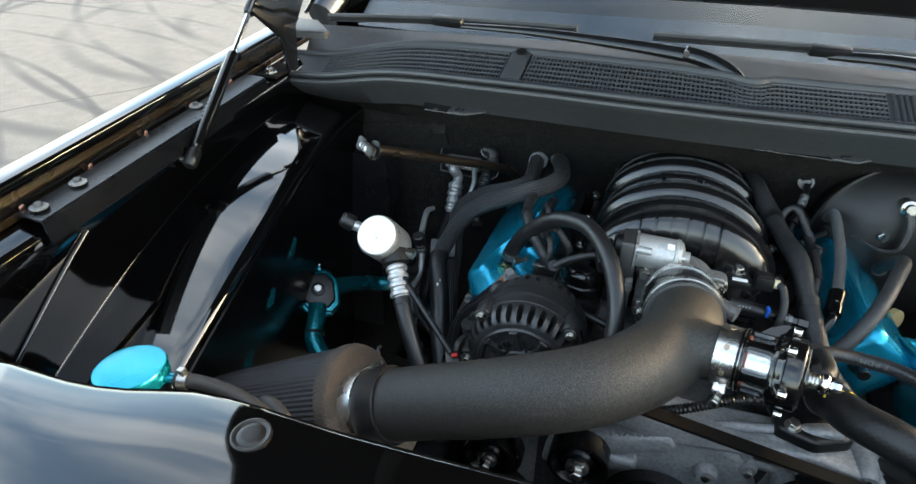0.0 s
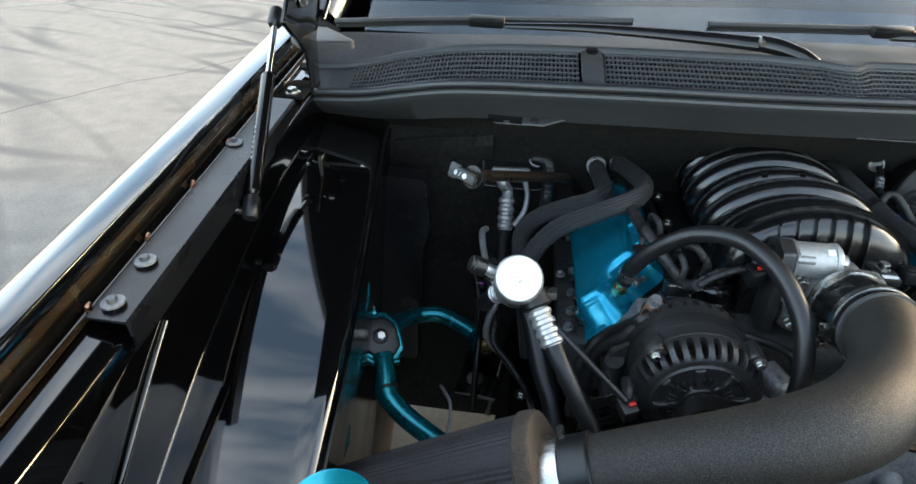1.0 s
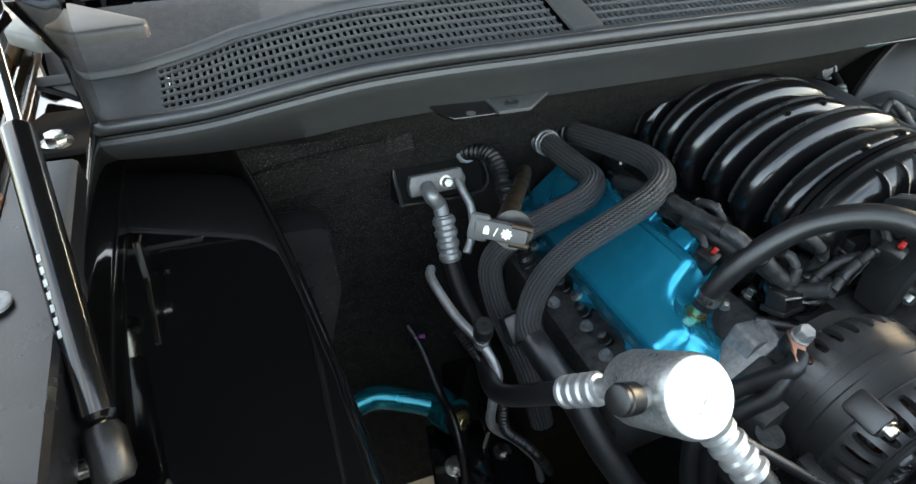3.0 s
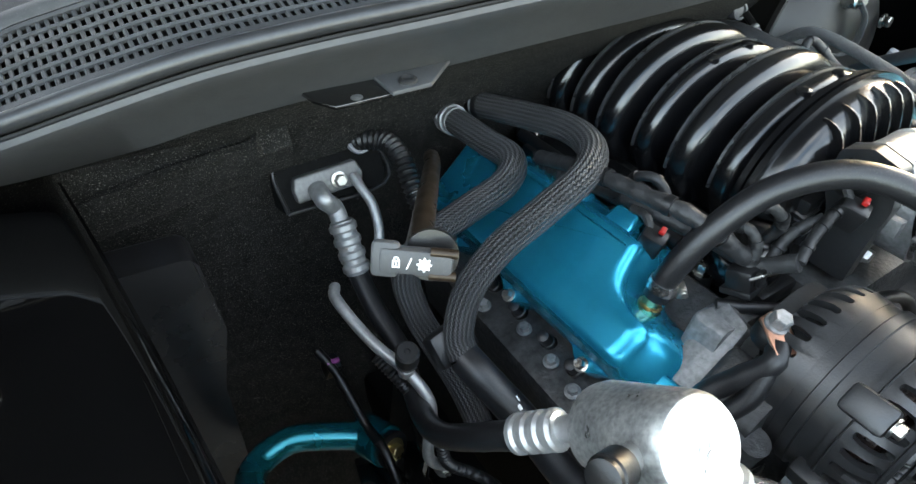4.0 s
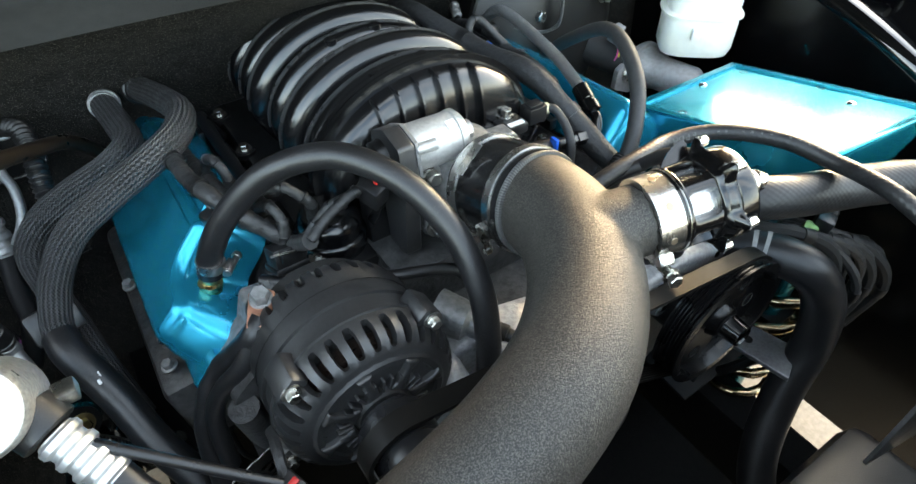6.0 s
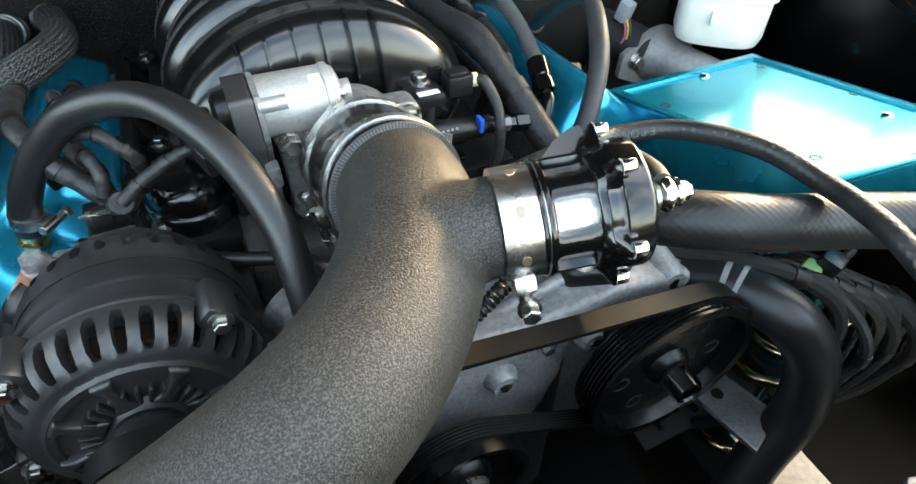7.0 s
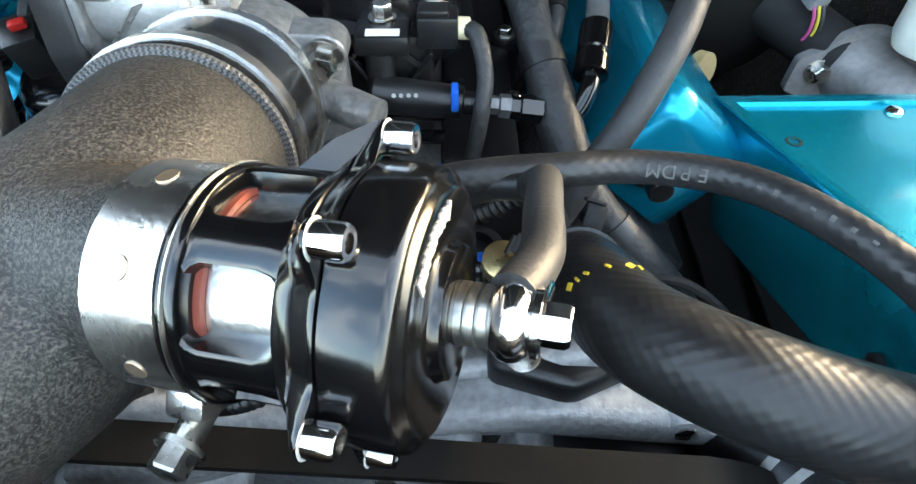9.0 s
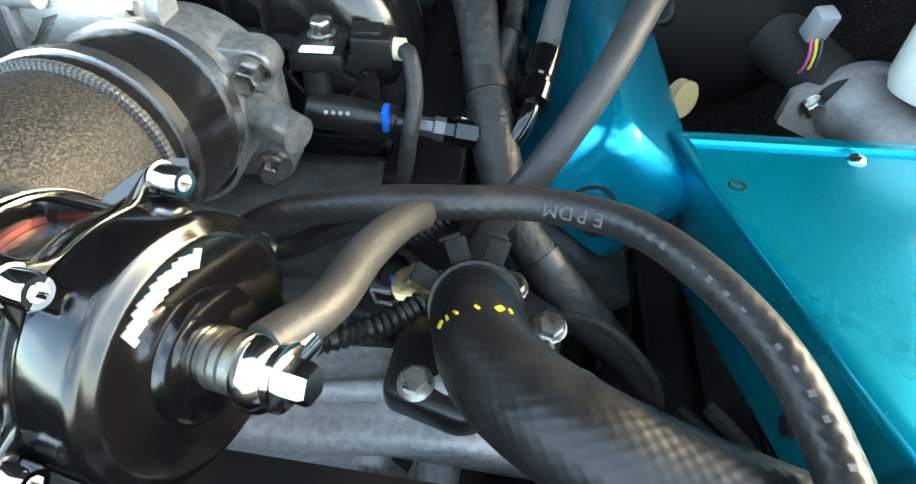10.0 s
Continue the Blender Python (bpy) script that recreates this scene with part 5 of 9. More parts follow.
def grooved(prof_r, width, ribs, lip):
    """A pulley's rim: fine grooves between two lips."""
    out = [(0, prof_r - 0.012), (0, lip), (0.002, lip), (0.003, prof_r)]
    for k in range(ribs):
        h = 0.003 + (width - 0.006) * (k + 0.5) / ribs
        out += [(h - 0.0012, prof_r), (h, prof_r - 0.0022), (h + 0.0012, prof_r)]
    return out + [(width - 0.003, prof_r), (width - 0.002, lip), (width, lip), (width, prof_r - 0.008), (width - 0.004, prof_r - 0.010)]


PULLEY = node_mat("pulley_paint", (0.003, 0.003, 0.0032), 0.28, 0, 0.0, 0.25, 20, 0.05, 300, 0.06, 0.35)


def build_pulley(name, at, r, hub, label, smooth=False, depth=0.012, spokes=0):
    at = Vector(at)
    t = thing(name, at, label, "pulley", "belt pulleys")
    prof = grooved(r, 0.028, 6, r + 0.002) if not smooth else [(0, r - 0.006), (0, r), (0.028, r), (0.028, r - 0.005)]
    prof = prof + [(0.028 - depth, r - 0.012), (0.028 - depth, hub + 0.008), (0.024, hub + 0.004), (0.026, hub)]
    b = lathe(bmesh.new(), at + Vector((0, 0.014, 0)), (0, -1, 0), prof, 44)
    part("wheel", b, PULLEY, t)
    for k in range(spokes):
        a = 2 * math.pi * k / spokes
        c = at + Vector(((r * 0.6) * math.cos(a), -0.014 + depth, (r * 0.6) * math.sin(a)))
        b = lathe(bmesh.new(), c + Vector((0, 0.002, 0)), (0, -1, 0), [(0, 0.009), (0.003, 0.009), (0.003, 0.0065), (0.001, 0.0065)], 16)
        part("web_hole", b, MATTE, t)
    b = lathe(bmesh.new(), at + Vector((0, -0.008, 0)), (0, -1, 0), [(0, hub), (0.01, hub), (0.012, hub * 0.8)], 20)
    h = part("hub", b, STEEL if smooth else SATIN, t)
    if smooth:
        b = hexhead(bmesh.new(), at + Vector((0, -0.018, 0)), (0, -1, 0), hub * 0.6, 0.012, hub * 0.85)
        part("bolt_head", b, STEEL, h)
    else:
        b = lathe(bmesh.new(), at + Vector((0, -0.014, 0)), (0, -1, 0), [(0, hub * 1.05), (0.004, hub), (0.018, hub * 0.9), (0.019, hub * 0.8), (0.017, hub * 0.72)], 24)
        part("shaft_sleeve", b, BOV_BLACK, h)
        part("shaft_end", lathe(bmesh.new(), at + Vector((0, -0.028, 0)), (0, -1, 0), [(0, hub * 0.7), (0.002, hub * 0.7), (0.003, hub * 0.6)], 20), BRONZE, h)
    return t


BY = 0.492  # the belt's plane
PUL = dict(ps=(0.274, 0.789, 0.079), alt=(-0.100, 0.900, 0.030), low=(0.083, 0.745, 0.055), tens=(-0.010, 0.812, 0.036), idl=(-0.12, 0.776, 0.034))


def build_belt():
    """A ribbed belt over the steering pump, alternator and pump pulleys."""
    t = thing("serpentine_belt", (0.1, BY, 0.8), "dark ribbed rubber drive belt with a smooth brown back", "belt")

    def run(pts, ribbed=False):
        """A strip of belt; its outer side is smooth, or has lengthwise ribs."""
        b = bmesh.new()
        path = [Vector((x, BY, z)) for x, z in pts]
        rows = []
        for i, p in enumerate(path):
            d = (path[min(i + 1, len(path) - 1)] - path[max(i - 1, 0)]).normalized()
            n = Vector((-d.z, 0, d.x))
            top = [p + n * (0.0038 - (0.0016 if ribbed and k % 2 else 0.0)) + Vector((0, -0.003 + 0.0014 * k, 0)) for k in range(13)]
            rows.append(top + [p + Vector((0, 0.0138, 0)), p + Vector((0, -0.003, 0)), top[0]])
        loft(b, rows)
        return b

    def arc(c, r, a0, a1, n=14):
        return [(c[0] + r * math.cos(radians(a0 + (a1 - a0) * k / n)), c[1] + r * math.sin(radians(a0 + (a1 - a0) * k / n))) for k in range(n + 1)]
    ps, alt, low = PUL["ps"], PUL["alt"], PUL["low"]
    pts = arc(ps, ps[2], -60, 88) + arc(alt, alt[2], 80, 205)
    part("upper_run", run(pts[::-1]), BELT, t)
    tens = PUL["tens"]
    pts = [(alt[0] - 0.026, alt[1] - 0.012), (-0.092, 0.83)] + arc((PUL["idl"][0], PUL["idl"][1]), PUL["idl"][2] + 0.004, 40, -60, 6) + [(0.0, 0.64)]
    part("side_run", run(pts), BELT, t)
    pts = arc(low, low[2], 175, 70) + [(ps[0] - 0.05, ps[1] - 0.062)] + arc(ps, ps[2], 235, 300, 6)
    part("lower_run", run(pts, True), BELT, t, "fine-ribbed running side")


COIL = node_mat("varnished_windings", (0.020, 0.010, 0.007), 0.35, 0.3, 0, 0.6, 300, 0.6, 700)


def build_alternator():
    ax, az = -0.100, 0.897
    t = thing("alternator", (ax, 0.58, az - 0.09), "black cast alternator with slotted end bells", "alternator")
    D = (0, 1, 0)
    part("stator", lathe(bmesh.new(), (ax, 0.562, az), D, [(0.004, 0.060), (0.004, 0.0690), (0.022, 0.0690), (0.0225, 0.0715), (0.030, 0.0715), (0.031, 0.0695), (0.040, 0.0695), (0.040, 0.060)], 56), ALT, t)
    part("rotor", lathe(bmesh.new(), (ax, 0.53, az), D, [(0.018, 0.05), (0.022, 0.054), (0.12, 0.054), (0.125, 0.03)], 40), MATTE, t)

    def slotted(prof, n, wide, y0, sgn):
        """A shell of revolution pierced by n rounded slots; prof runs along the shell as (distance ahead, radius)."""
        bm = bmesh.new()
        run = [0.0]
        for (h0, r0), (h1, r1) in zip(prof, prof[1:]):
            run.append(run[-1] + math.hypot(h1 - h0, r1 - r0))
        tab = [(q / run[-1], h, r) for q, (h, r) in zip(run, prof)]

        def place(turn, q, deep=0.0):
            h, r = lerp_table(tab, min(max(q, 0.0), 1.0))
            h1, r1 = lerp_table(tab, min(q + 0.02, 1.0))
            h0, r0 = lerp_table(tab, max(q - 0.02, 0.0))
            nh, nr = -(r1 - r0), h1 - h0
            ln = math.hypot(nh, nr) or 1.0
            h, r = h - deep * nh / ln, r - deep * nr / ln
            return Vector((ax + r * math.cos(turn), y0 + sgn * h, az + r * math.sin(turn)))
        step = 2 * math.pi / n
        ring = [(-1, -1), (-1, -0.5), (-1, 0), (-1, 0.5), (-1, 1), (-0.5, 1), (0, 1), (0.5, 1), (1, 1), (1, 0.5), (1, 0), (1, -0.5), (1, -1), (0.5, -1), (0, -1), (-0.5, -1)]
        for k in range(n):
            loops = [[], [], []]
            for u, v in ring:
                loops[0].append(bm.verts.new(place(step * (k + 0.5 + 0.5 * u), 0.5 + 0.5 * v)))
                ln = math.hypot(u, v)
                cu, cv = (u / ln, v / ln) if abs(v) > 0.6 else (u, v / 1.0)
                su, sv = step * 0.5 * wide * cu, 0.28 * (cv if abs(v) <= 0.6 else (0.72 * math.copysign(1, v) + 0.28 * cv))
                loops[1].append(bm.verts.new(place(step * (k + 0.5) + su, 0.5 + sv)))
                loops[2].append(bm.verts.new(place(step * (k + 0.5) + su * 0.86, 0.5 + sv * 0.96, 0.0065)))
            for lo, hi in zip(loops, loops[1:]):
                for i in range(16):
                    bm.faces.new((lo[i], lo[(i + 1) % 16], hi[(i + 1) % 16], hi[i]))
        bmesh.ops.remove_doubles(bm, verts=bm.verts, dist=0.0001)
        return bm
    rear = part("rear_bell", slotted([(0.0, 0.0700), (0.012, 0.0708), (0.022, 0.0696), (0.031, 0.0640), (0.036, 0.055), (0.037, 0.044)], 30, 0.50, 0.602, 1), ALT, t, "slotted end bell", sharp=30)
    part("face_ring", lathe(bmesh.new(), (ax, 0.629, az), (0, 1, 0), [(0, 0.030), (0, 0.048), (0.006, 0.048), (0.008, 0.045), (0.008, 0.030)], 48), ALT, rear)
    part("bearing_boss", lathe(bmesh.new(), (ax, 0.624, az), (0, 1, 0), [(0, 0.02), (0.012, 0.02), (0.015, 0.016), (0.018, 0.012)], 24), ALT, rear)
    shell = part("front_bell", slotted([(-0.002, 0.0712), (0.005, 0.0722), (0.014, 0.0718), (0.021, 0.0704), (0.028, 0.0665), (0.033, 0.0605), (0.0355, 0.0520)], 32, 0.54, 0.568, -1), ALT, t, "front bell with a ring of rounded slots", sharp=30)
    part("inner_web", lathe(bmesh.new(), (ax, 0.560, az), (0, -1, 0), [(0, 0.056), (0.012, 0.0565), (0.016, 0.050), (0.016, 0.040)], 40), COIL, t, "dark copper windings behind the slots")
    b = lathe(bmesh.new(), (ax, 0.540, az), (0, -1, 0), [(0, 0.046), (0, 0.0555), (0.006, 0.0550), (0.0085, 0.0520), (0.0085, 0.0475), (0.006, 0.046)], 64)
    part("face_ring", b, ALT, shell)
    for h, r in ((0.0035, 0.0728), (0.0332, 0.0604)):
        part("rim_bead", lathe(bmesh.new(), (ax, 0.568, az), (0, -1, 0), [(h - 0.001, r - 0.0015), (h, r + 0.0003), (h + 0.001, r - 0.0015)], 64), ALT, shell)
    for k in range(32):
        a = 2 * math.pi * (k + 0.5) / 32
        c, sn = math.cos(a), math.sin(a)
        b = box(bmesh.new(), (ax + 0.031 * c, 0.532, az + 0.031 * sn), (0.0024, 0.007, 0.012), pose(0, 0, 0, 0, 90 - math.degrees(a), 0), 0.0009)
        part("finger", b, ALT, shell)
    for k in range(8):
        a = 2 * math.pi * k / 8 + 0.2
        c, sn = math.cos(a), math.sin(a)
        b = prism(bmesh.new(), [(-0.008, 0.023), (0.008, 0.023), (0.0030, 0.032), (0.0026, 0.044), (0.0065, 0.051), (-0.0065, 0.051), (-0.0026, 0.044), (-0.0030, 0.032)], 0, 0.009, Matrix.Translation((ax, 0.537, az)) @ Matrix(((c, -sn, 0, 0), (0, 0, -1, 0), (sn, c, 0, 0), (0, 0, 0, 1))), 0.0022)
        part("spoke", b, ALT, shell)
        for e in (-1, 1):
            a2 = a + e * math.pi / 16
            b = lathe(bmesh.new(), (ax + 0.0475 * math.cos(a2), 0.5375, az + 0.0475 * math.sin(a2)), (0, -1, 0), [(-0.004, 0.0052), (0.003, 0.0052), (0.004, 0.0042)], 14)
            part("lobe", b, ALT, shell)
    b = lathe(bmesh.new(), (ax, 0.545, az), (0, -1, 0), [(0, 0.0265), (0.006, 0.0265), (0.012, 0.025), (0.016, 0.020)], 32)
    part("bearing_boss", b, ALT, shell)
    # ears, through bolts and the bracket
    for a in (43, 137, 198, 285):
        c, s = math.cos(radians(a)), math.sin(radians(a))
        b = box(bmesh.new(), (ax + 0.073 * c, 0.562, az + 0.073 * s), (0.022, 0.030, 0.016), pose(0, 0, 0, 0, -a + 90, 0), 0.004)
        ear = part("ear", b, ALT, t)
        b = hexhead(bmesh.new(), (ax + 0.075 * c, 0.547, az + 0.075 * s), (0, -1, 0), 0.005, 0.007, 0.0075)
        part("bolt_head", b, STEEL, ear)
    b = lathe(bmesh.new(), (ax, 0.525, az), (0, -1, 0), [(0, 0.022), (0.005, 0.022), (0.006, PUL["alt"][2] - 0.003), (0.034, PUL["alt"][2] - 0.003), (0.034, 0.024), (0.046, 0.023), (0.048, 0.018), (0.048, 0.012), (0.042, 0.010)], 36)
    part("pulley", b, SATIN, t, "smooth black clutch pulley with a cap")
    # output stud with copper lug
    b = hexhead(bmesh.new(), (-0.142, 0.638, 0.947), (0, -0.25, 1), 0.0075, 0.012, 0.009)
    st = part("output_stud", b, CAST, t, "zinc nut on a copper lug")
    b = prism(bmesh.new(), [(-0.009, -0.024), (0.009, -0.024), (0.010, 0.006), (0.0, 0.011), (-0.010, 0.006)], -0.002, 0.001, Matrix.Translation((-0.142, 0.638, 0.9475)) @ pose(0, 0, 0, 14, 0, -28), 0.001)
    part("lug", b, COPPER, st)
    b = lathe(bmesh.new(), (-0.142, 0.638, 0.932), (0, -0.2, 1), [(0, 0.014), (0.010, 0.014), (0.013, 0.012)], 20)
    part("insulator", b, BLACK, t)
    # mounting bracket between the alternator and the head
    br = thing("alternator_bracket", (-0.17, 0.62, 0.85), "rough cast aluminium alternator bracket", "bracket")
    b = prism(bmesh.new(), [(-0.19, 0.79), (-0.13, 0.79), (-0.11, 0.84), (-0.135, 0.90), (-0.155, 0.92), (-0.19, 0.89)], 0, 0.05, Matrix(((1, 0, 0, 0), (0, 0, 1, 0.605), (0, 1, 0, 0), (0, 0, 0, 1))), 0.008)
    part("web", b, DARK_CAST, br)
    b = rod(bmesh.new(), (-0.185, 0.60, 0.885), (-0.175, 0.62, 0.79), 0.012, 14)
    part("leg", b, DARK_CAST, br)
    b = prism(bmesh.new(), [(-0.165, 0.87), (-0.11, 0.88), (-0.10, 0.91), (-0.15, 0.915)], 0, 0.03, Matrix(((1, 0, 0, 0), (0, 0, 1, 0.665), (0, 1, 0, 0), (0, 0, 0, 1))), 0.005)
    part("upper_web", b, CAST, br)
    b = hexhead(bmesh.new(), (-0.118, 0.662, 0.895), (0.2, -0.6, 0.8), 0.007, 0.01, 0.009)
    part("bolt_head", b, STEEL, br)


TBC = Vector((0.073, 0.655, 0.952))


def build_throttle():
    t = thing("throttle_body", (TBC.x, 0.67, 0.90), "cast aluminium electronic throttle body with a drum motor", "throttle body")
    b = lathe(bmesh.new(), (TBC.x, 0.694, TBC.z), (0, -1, 0), [(0, 0.0435), (0.028, 0.0435), (0.032, 0.0425), (0.06, 0.0425), (0.06, 0.040), (0.0, 0.040)], 44)
    part("bore", b, CAST, t)
    m = Matrix.Translation((TBC.x, 0.672, TBC.z)) @ Matrix(((1, 0, 0, 0), (0, 0, -1, 0), (0, 1, 0, 0), (0, 0, 0, 1)))
    out = []
    for cx, cz in ((0.043, 0.022), (-0.045, 0.025), (-0.042, -0.038), (0.042, -0.038)):
        a0 = math.atan2(cz, cx)
        for k in range(7):
            a = a0 + radians(-70 + 140 * k / 6)
            out.append((cx + 0.0115 * math.cos(a), cz + 0.0115 * math.sin(a)))
    b = prism(bmesh.new(), out, -0.012, 0.006, m, 0.002)
    part("flange", b, CAST, t)
    for x, z in ((0.116, 0.974), (0.028, 0.977), (0.032, 0.914), (0.115, 0.914)):
        b = hexhead(bmesh.new(), (x, 0.666, z), (0, -1, 0), 0.0072, 0.012, 0.0102)
        part("bolt_head", b, STEEL, t)
    # motor drum and its gear cover
    b = lathe(bmesh.new(), (0.012, 0.680, 0.999), (1, -0.05, 0), [(0, 0.0215), (0.046, 0.0215), (0.047, 0.0205), (0.052, 0.0205), (0.055, 0.019), (0.058, 0.012), (0.058, 0.009), (0.065, 0.009), (0.065, 0.006)], 40)
    mo = part("motor_drum", b, DRUM, t, "cast drum motor housing")
    b = lathe(bmesh.new(), (0.058, 0.6777, 0.999), (1, -0.05, 0), [(0, 0.0208), (0.001, 0.0226), (0.005, 0.0226), (0.006, 0.0205)], 36)
    part("drum_rim", b, DRUM, mo)
    b = hexhead(bmesh.new(), (0.064, 0.664, 1.006), (1, -0.1, 0), 0.0036, 0.006, 0.0045)
    part("drum_bolt", b, STEEL, mo)
    b = box(bmesh.new(), (0.052, 0.6672, 1.0178), (0.008, 0.008, 0.0010), pose(0, 0, 0, 30, 0, 0), 0)
    part("label_plate", b, WHITE_PRINT, mo, "small square data plate")
    b = rod(bmesh.new(), (0.012, 0.658, 1.012), (0.030, 0.656, 1.013), 0.005, 14)
    part("cast_pin", b, DRUM, mo)
    m2 = Matrix(((0, 0, 1, -0.016), (1, 0, 0, 0), (0, 1, 0, 0), (0, 0, 0, 1)))
    b = prism(bmesh.new(), [(0.654, 0.905), (0.686, 0.905), (0.692, 0.96), (0.704, 0.985), (0.702, 1.015), (0.68, 1.026), (0.655, 1.02), (0.648, 0.985), (0.652, 0.95)], 0.010, 0.026, m2, 0.003)
    part("gear_cover", b, ALT, t, "black plastic gear cover")
    b = prism(bmesh.new(), [(0.664, 0.910), (0.688, 0.908), (0.694, 0.96), (0.704, 0.985), (0.702, 1.015), (0.68, 1.026), (0.656, 1.02), (0.650, 0.990), (0.664, 0.962)], 0.026, 0.030, m2, 0.0015)
    part("gear_case_rim", b, CAST, t)
    b = box(bmesh.new(), (0.010, 0.646, 0.966), (0.009, 0.012, 0.016), None, 0.0015)
    part("cast_block", b, CAST, t, "small square cast pad")
    b = rod(bmesh.new(), (0.115, 0.66, 0.955), (0.142, 0.645, 0.952), 0.010, 18)
    part("side_port", b, CAST, t)
    b = lathe(bmesh.new(), (-0.006, 0.684, 0.998), (-1, 0, 0), [(0, 0.016), (0.008, 0.015), (0.011, 0.010)], 24)
    part("cover_boss", b, BLACK, t)
    # rubber coupler with two clamps
    c = thing("pipe_coupler", (TBC.x, 0.60, 0.92), "black rubber coupler held by two steel clamps", "pipe coupler")
    axis = (Vector((0.0762, 0.566, 0.9845)) - Vector((TBC.x, 0.645, TBC.z + 0.010))).normalized()
    o = Vector((TBC.x, 0.641, TBC.z + 0.0115))
    b = lathe(bmesh.new(), o, axis, [(0, 0.041), (0, 0.0442), (0.066, 0.0442), (0.070, 0.0436), (0.070, 0.039)], 48)
    part("sleeve", b, SILICONE, c)
    clamp(c, o + axis * 0.008, axis, 0.0458, 0.009, (-1, 0, -0.35))
    clamp(c, o + axis * 0.055, axis, 0.0458, 0.008, (-1, 0, -0.2))
    b = lathe(bmesh.new(), o + axis * 0.066, axis, [(0.001, 0.0415), (0.001, 0.0440), (0.004, 0.0443), (0.0050, 0.0437), (0.0050, 0.0400)], 64)
    part("reinforced_lip", b, CORD_EDGE, c, "corded fabric edge of the coupler")
    b = bmesh.new()
    loft(b, [[o + axis * (0.007 + 0.010 * e) + Vector((-0.040 + 0.0022 * k, 0, 0.030 + 0.0024 * k)) for e in (0, 1)] for k in range(10)])
    thicken(b, 0.0007)
    part("clamp_tail", b, BRUSHED, c)


PIPE = [(0.0745, 0.625, 0.968), (0.0750, 0.598, 0.977), (0.0755, 0.568, 0.984), (0.067, 0.527, 0.988), (0.040, 0.482, 0.986), (-0.002, 0.447, 0.980), (-0.052, 0.430, 0.966), (-0.11, 0.424, 0.944), (-0.17, 0.424, 0.918), (-0.205, 0.424, 0.902), (-0.238, 0.424, 0.887)]
PIPE_R = 0.0407
BC = Vector((0.161, 0.486, 1.011))
BA = Vector((0.962, -0.254, 0.10)).normalized()


def build_pipe():
    t = thing("intake_pipe", (0.0, 0.45, 0.90), "wrinkle black powder-coated steel intake pipe with a long bend", "intake pipe")
    bm = tube(PIPE, PIPE_R, 40, 8)
    lathe(bm, BC - BA * 0.100, BA, [(0, 0.0268), (0.036, 0.0268), (0.041, 0.0280)], 40)
    pipe = part("tube", bm, WRINKLE, t)
    # the side stub is welded in and ground smooth
    melt = pipe.modifiers.new("melt", "REMESH")
    melt.mode, melt.voxel_size, melt.use_smooth_shade = "VOXEL", 0.0022, True
    ease = pipe.modifiers.new("ease", "SMOOTH")
    ease.factor, ease.iterations = 0.5, 10
    e, d = Vector(PIPE[-1]), (Vector(PIPE[-1]) - Vector(PIPE[-2])).normalized()
    c = thing("pipe_sleeve", e, "black rubber pipe sleeve with a wide polished band", "pipe sleeve")
    part("sleeve", lathe(bmesh.new(), e - d * 0.022, d, [(0, PIPE_R), (0, 0.0440), (0.0015, 0.0448), (0.003, 0.0440), (0.055, 0.0440), (0.055, 0.04)], 40), RUBBER, c)
    part("wide_band", lathe(bmesh.new(), e + d * 0.008, d, [(0, 0.0445), (0, 0.0458), (0.026, 0.0458), (0.026, 0.0445)], 40), BRUSHED, c, "wide polished steel band")
    b = rod(bmesh.new(), e + d * 0.02 + Vector((0.0, 0.02, 0.040)), e + d * 0.02 + Vector((0.0, 0.045, 0.030)), 0.004, 10)
    part("band_bolt", b, STEEL, c)
    k = thing("air_filter", e + d * 0.1, "cone air filter in a dark sock with a brown rim", "air filter")
    o = e + Vector((0, 0.008, 0.002))
    b = lathe(bmesh.new(), o + d * 0.036, d, [(0, 0.0655), (0.03, 0.0645), (0.08, 0.0615), (0.14, 0.0575), (0.20, 0.0535), (0.25, 0.049), (0.256, 0.046), (0.258, 0.02)], 144)
    # shallow pleats along the cone
    for v in b.verts:
        off = v.co - o
        rad = off - d * off.dot(d)
        turn = math.atan2(rad.z, rad.y)
        v.co += rad.normalized() * (0.0007 * math.cos(turn * 72) + 0.0012 * noise.noise(v.co * 25))
    part("sock", b, FILTER, k)
    b = lathe(bmesh.new(), o + d * 0.026, d, [(0, 0.046), (0.0, 0.062), (0.002, 0.0665), (0.006, 0.0685), (0.018, 0.0685), (0.021, 0.0655)], 96)
    for v in b.verts:
        v.co += (v.co - o).normalized() * (0.0012 * noise.noise(v.co * 90))
    part("rubber_rim", b, FRAYED, k, "frayed brown rubber rim")


FILTER = node_mat("dark_filter_sock", (0.030, 0.028, 0.030), 0.62, 0, 0, 0.4, 40, 0.5, 500, 0.08, 0.4, dust=0.1)
FRAYED = node_mat("frayed_brown_edge", (0.06, 0.045, 0.035), 0.8, 0, 0, 0.5, 60, 0.9, 500)
PALE_MARK = node_mat("worn_pale_mark", (0.36, 0.35, 0.33), 0.5, var=0.4, scale=400)


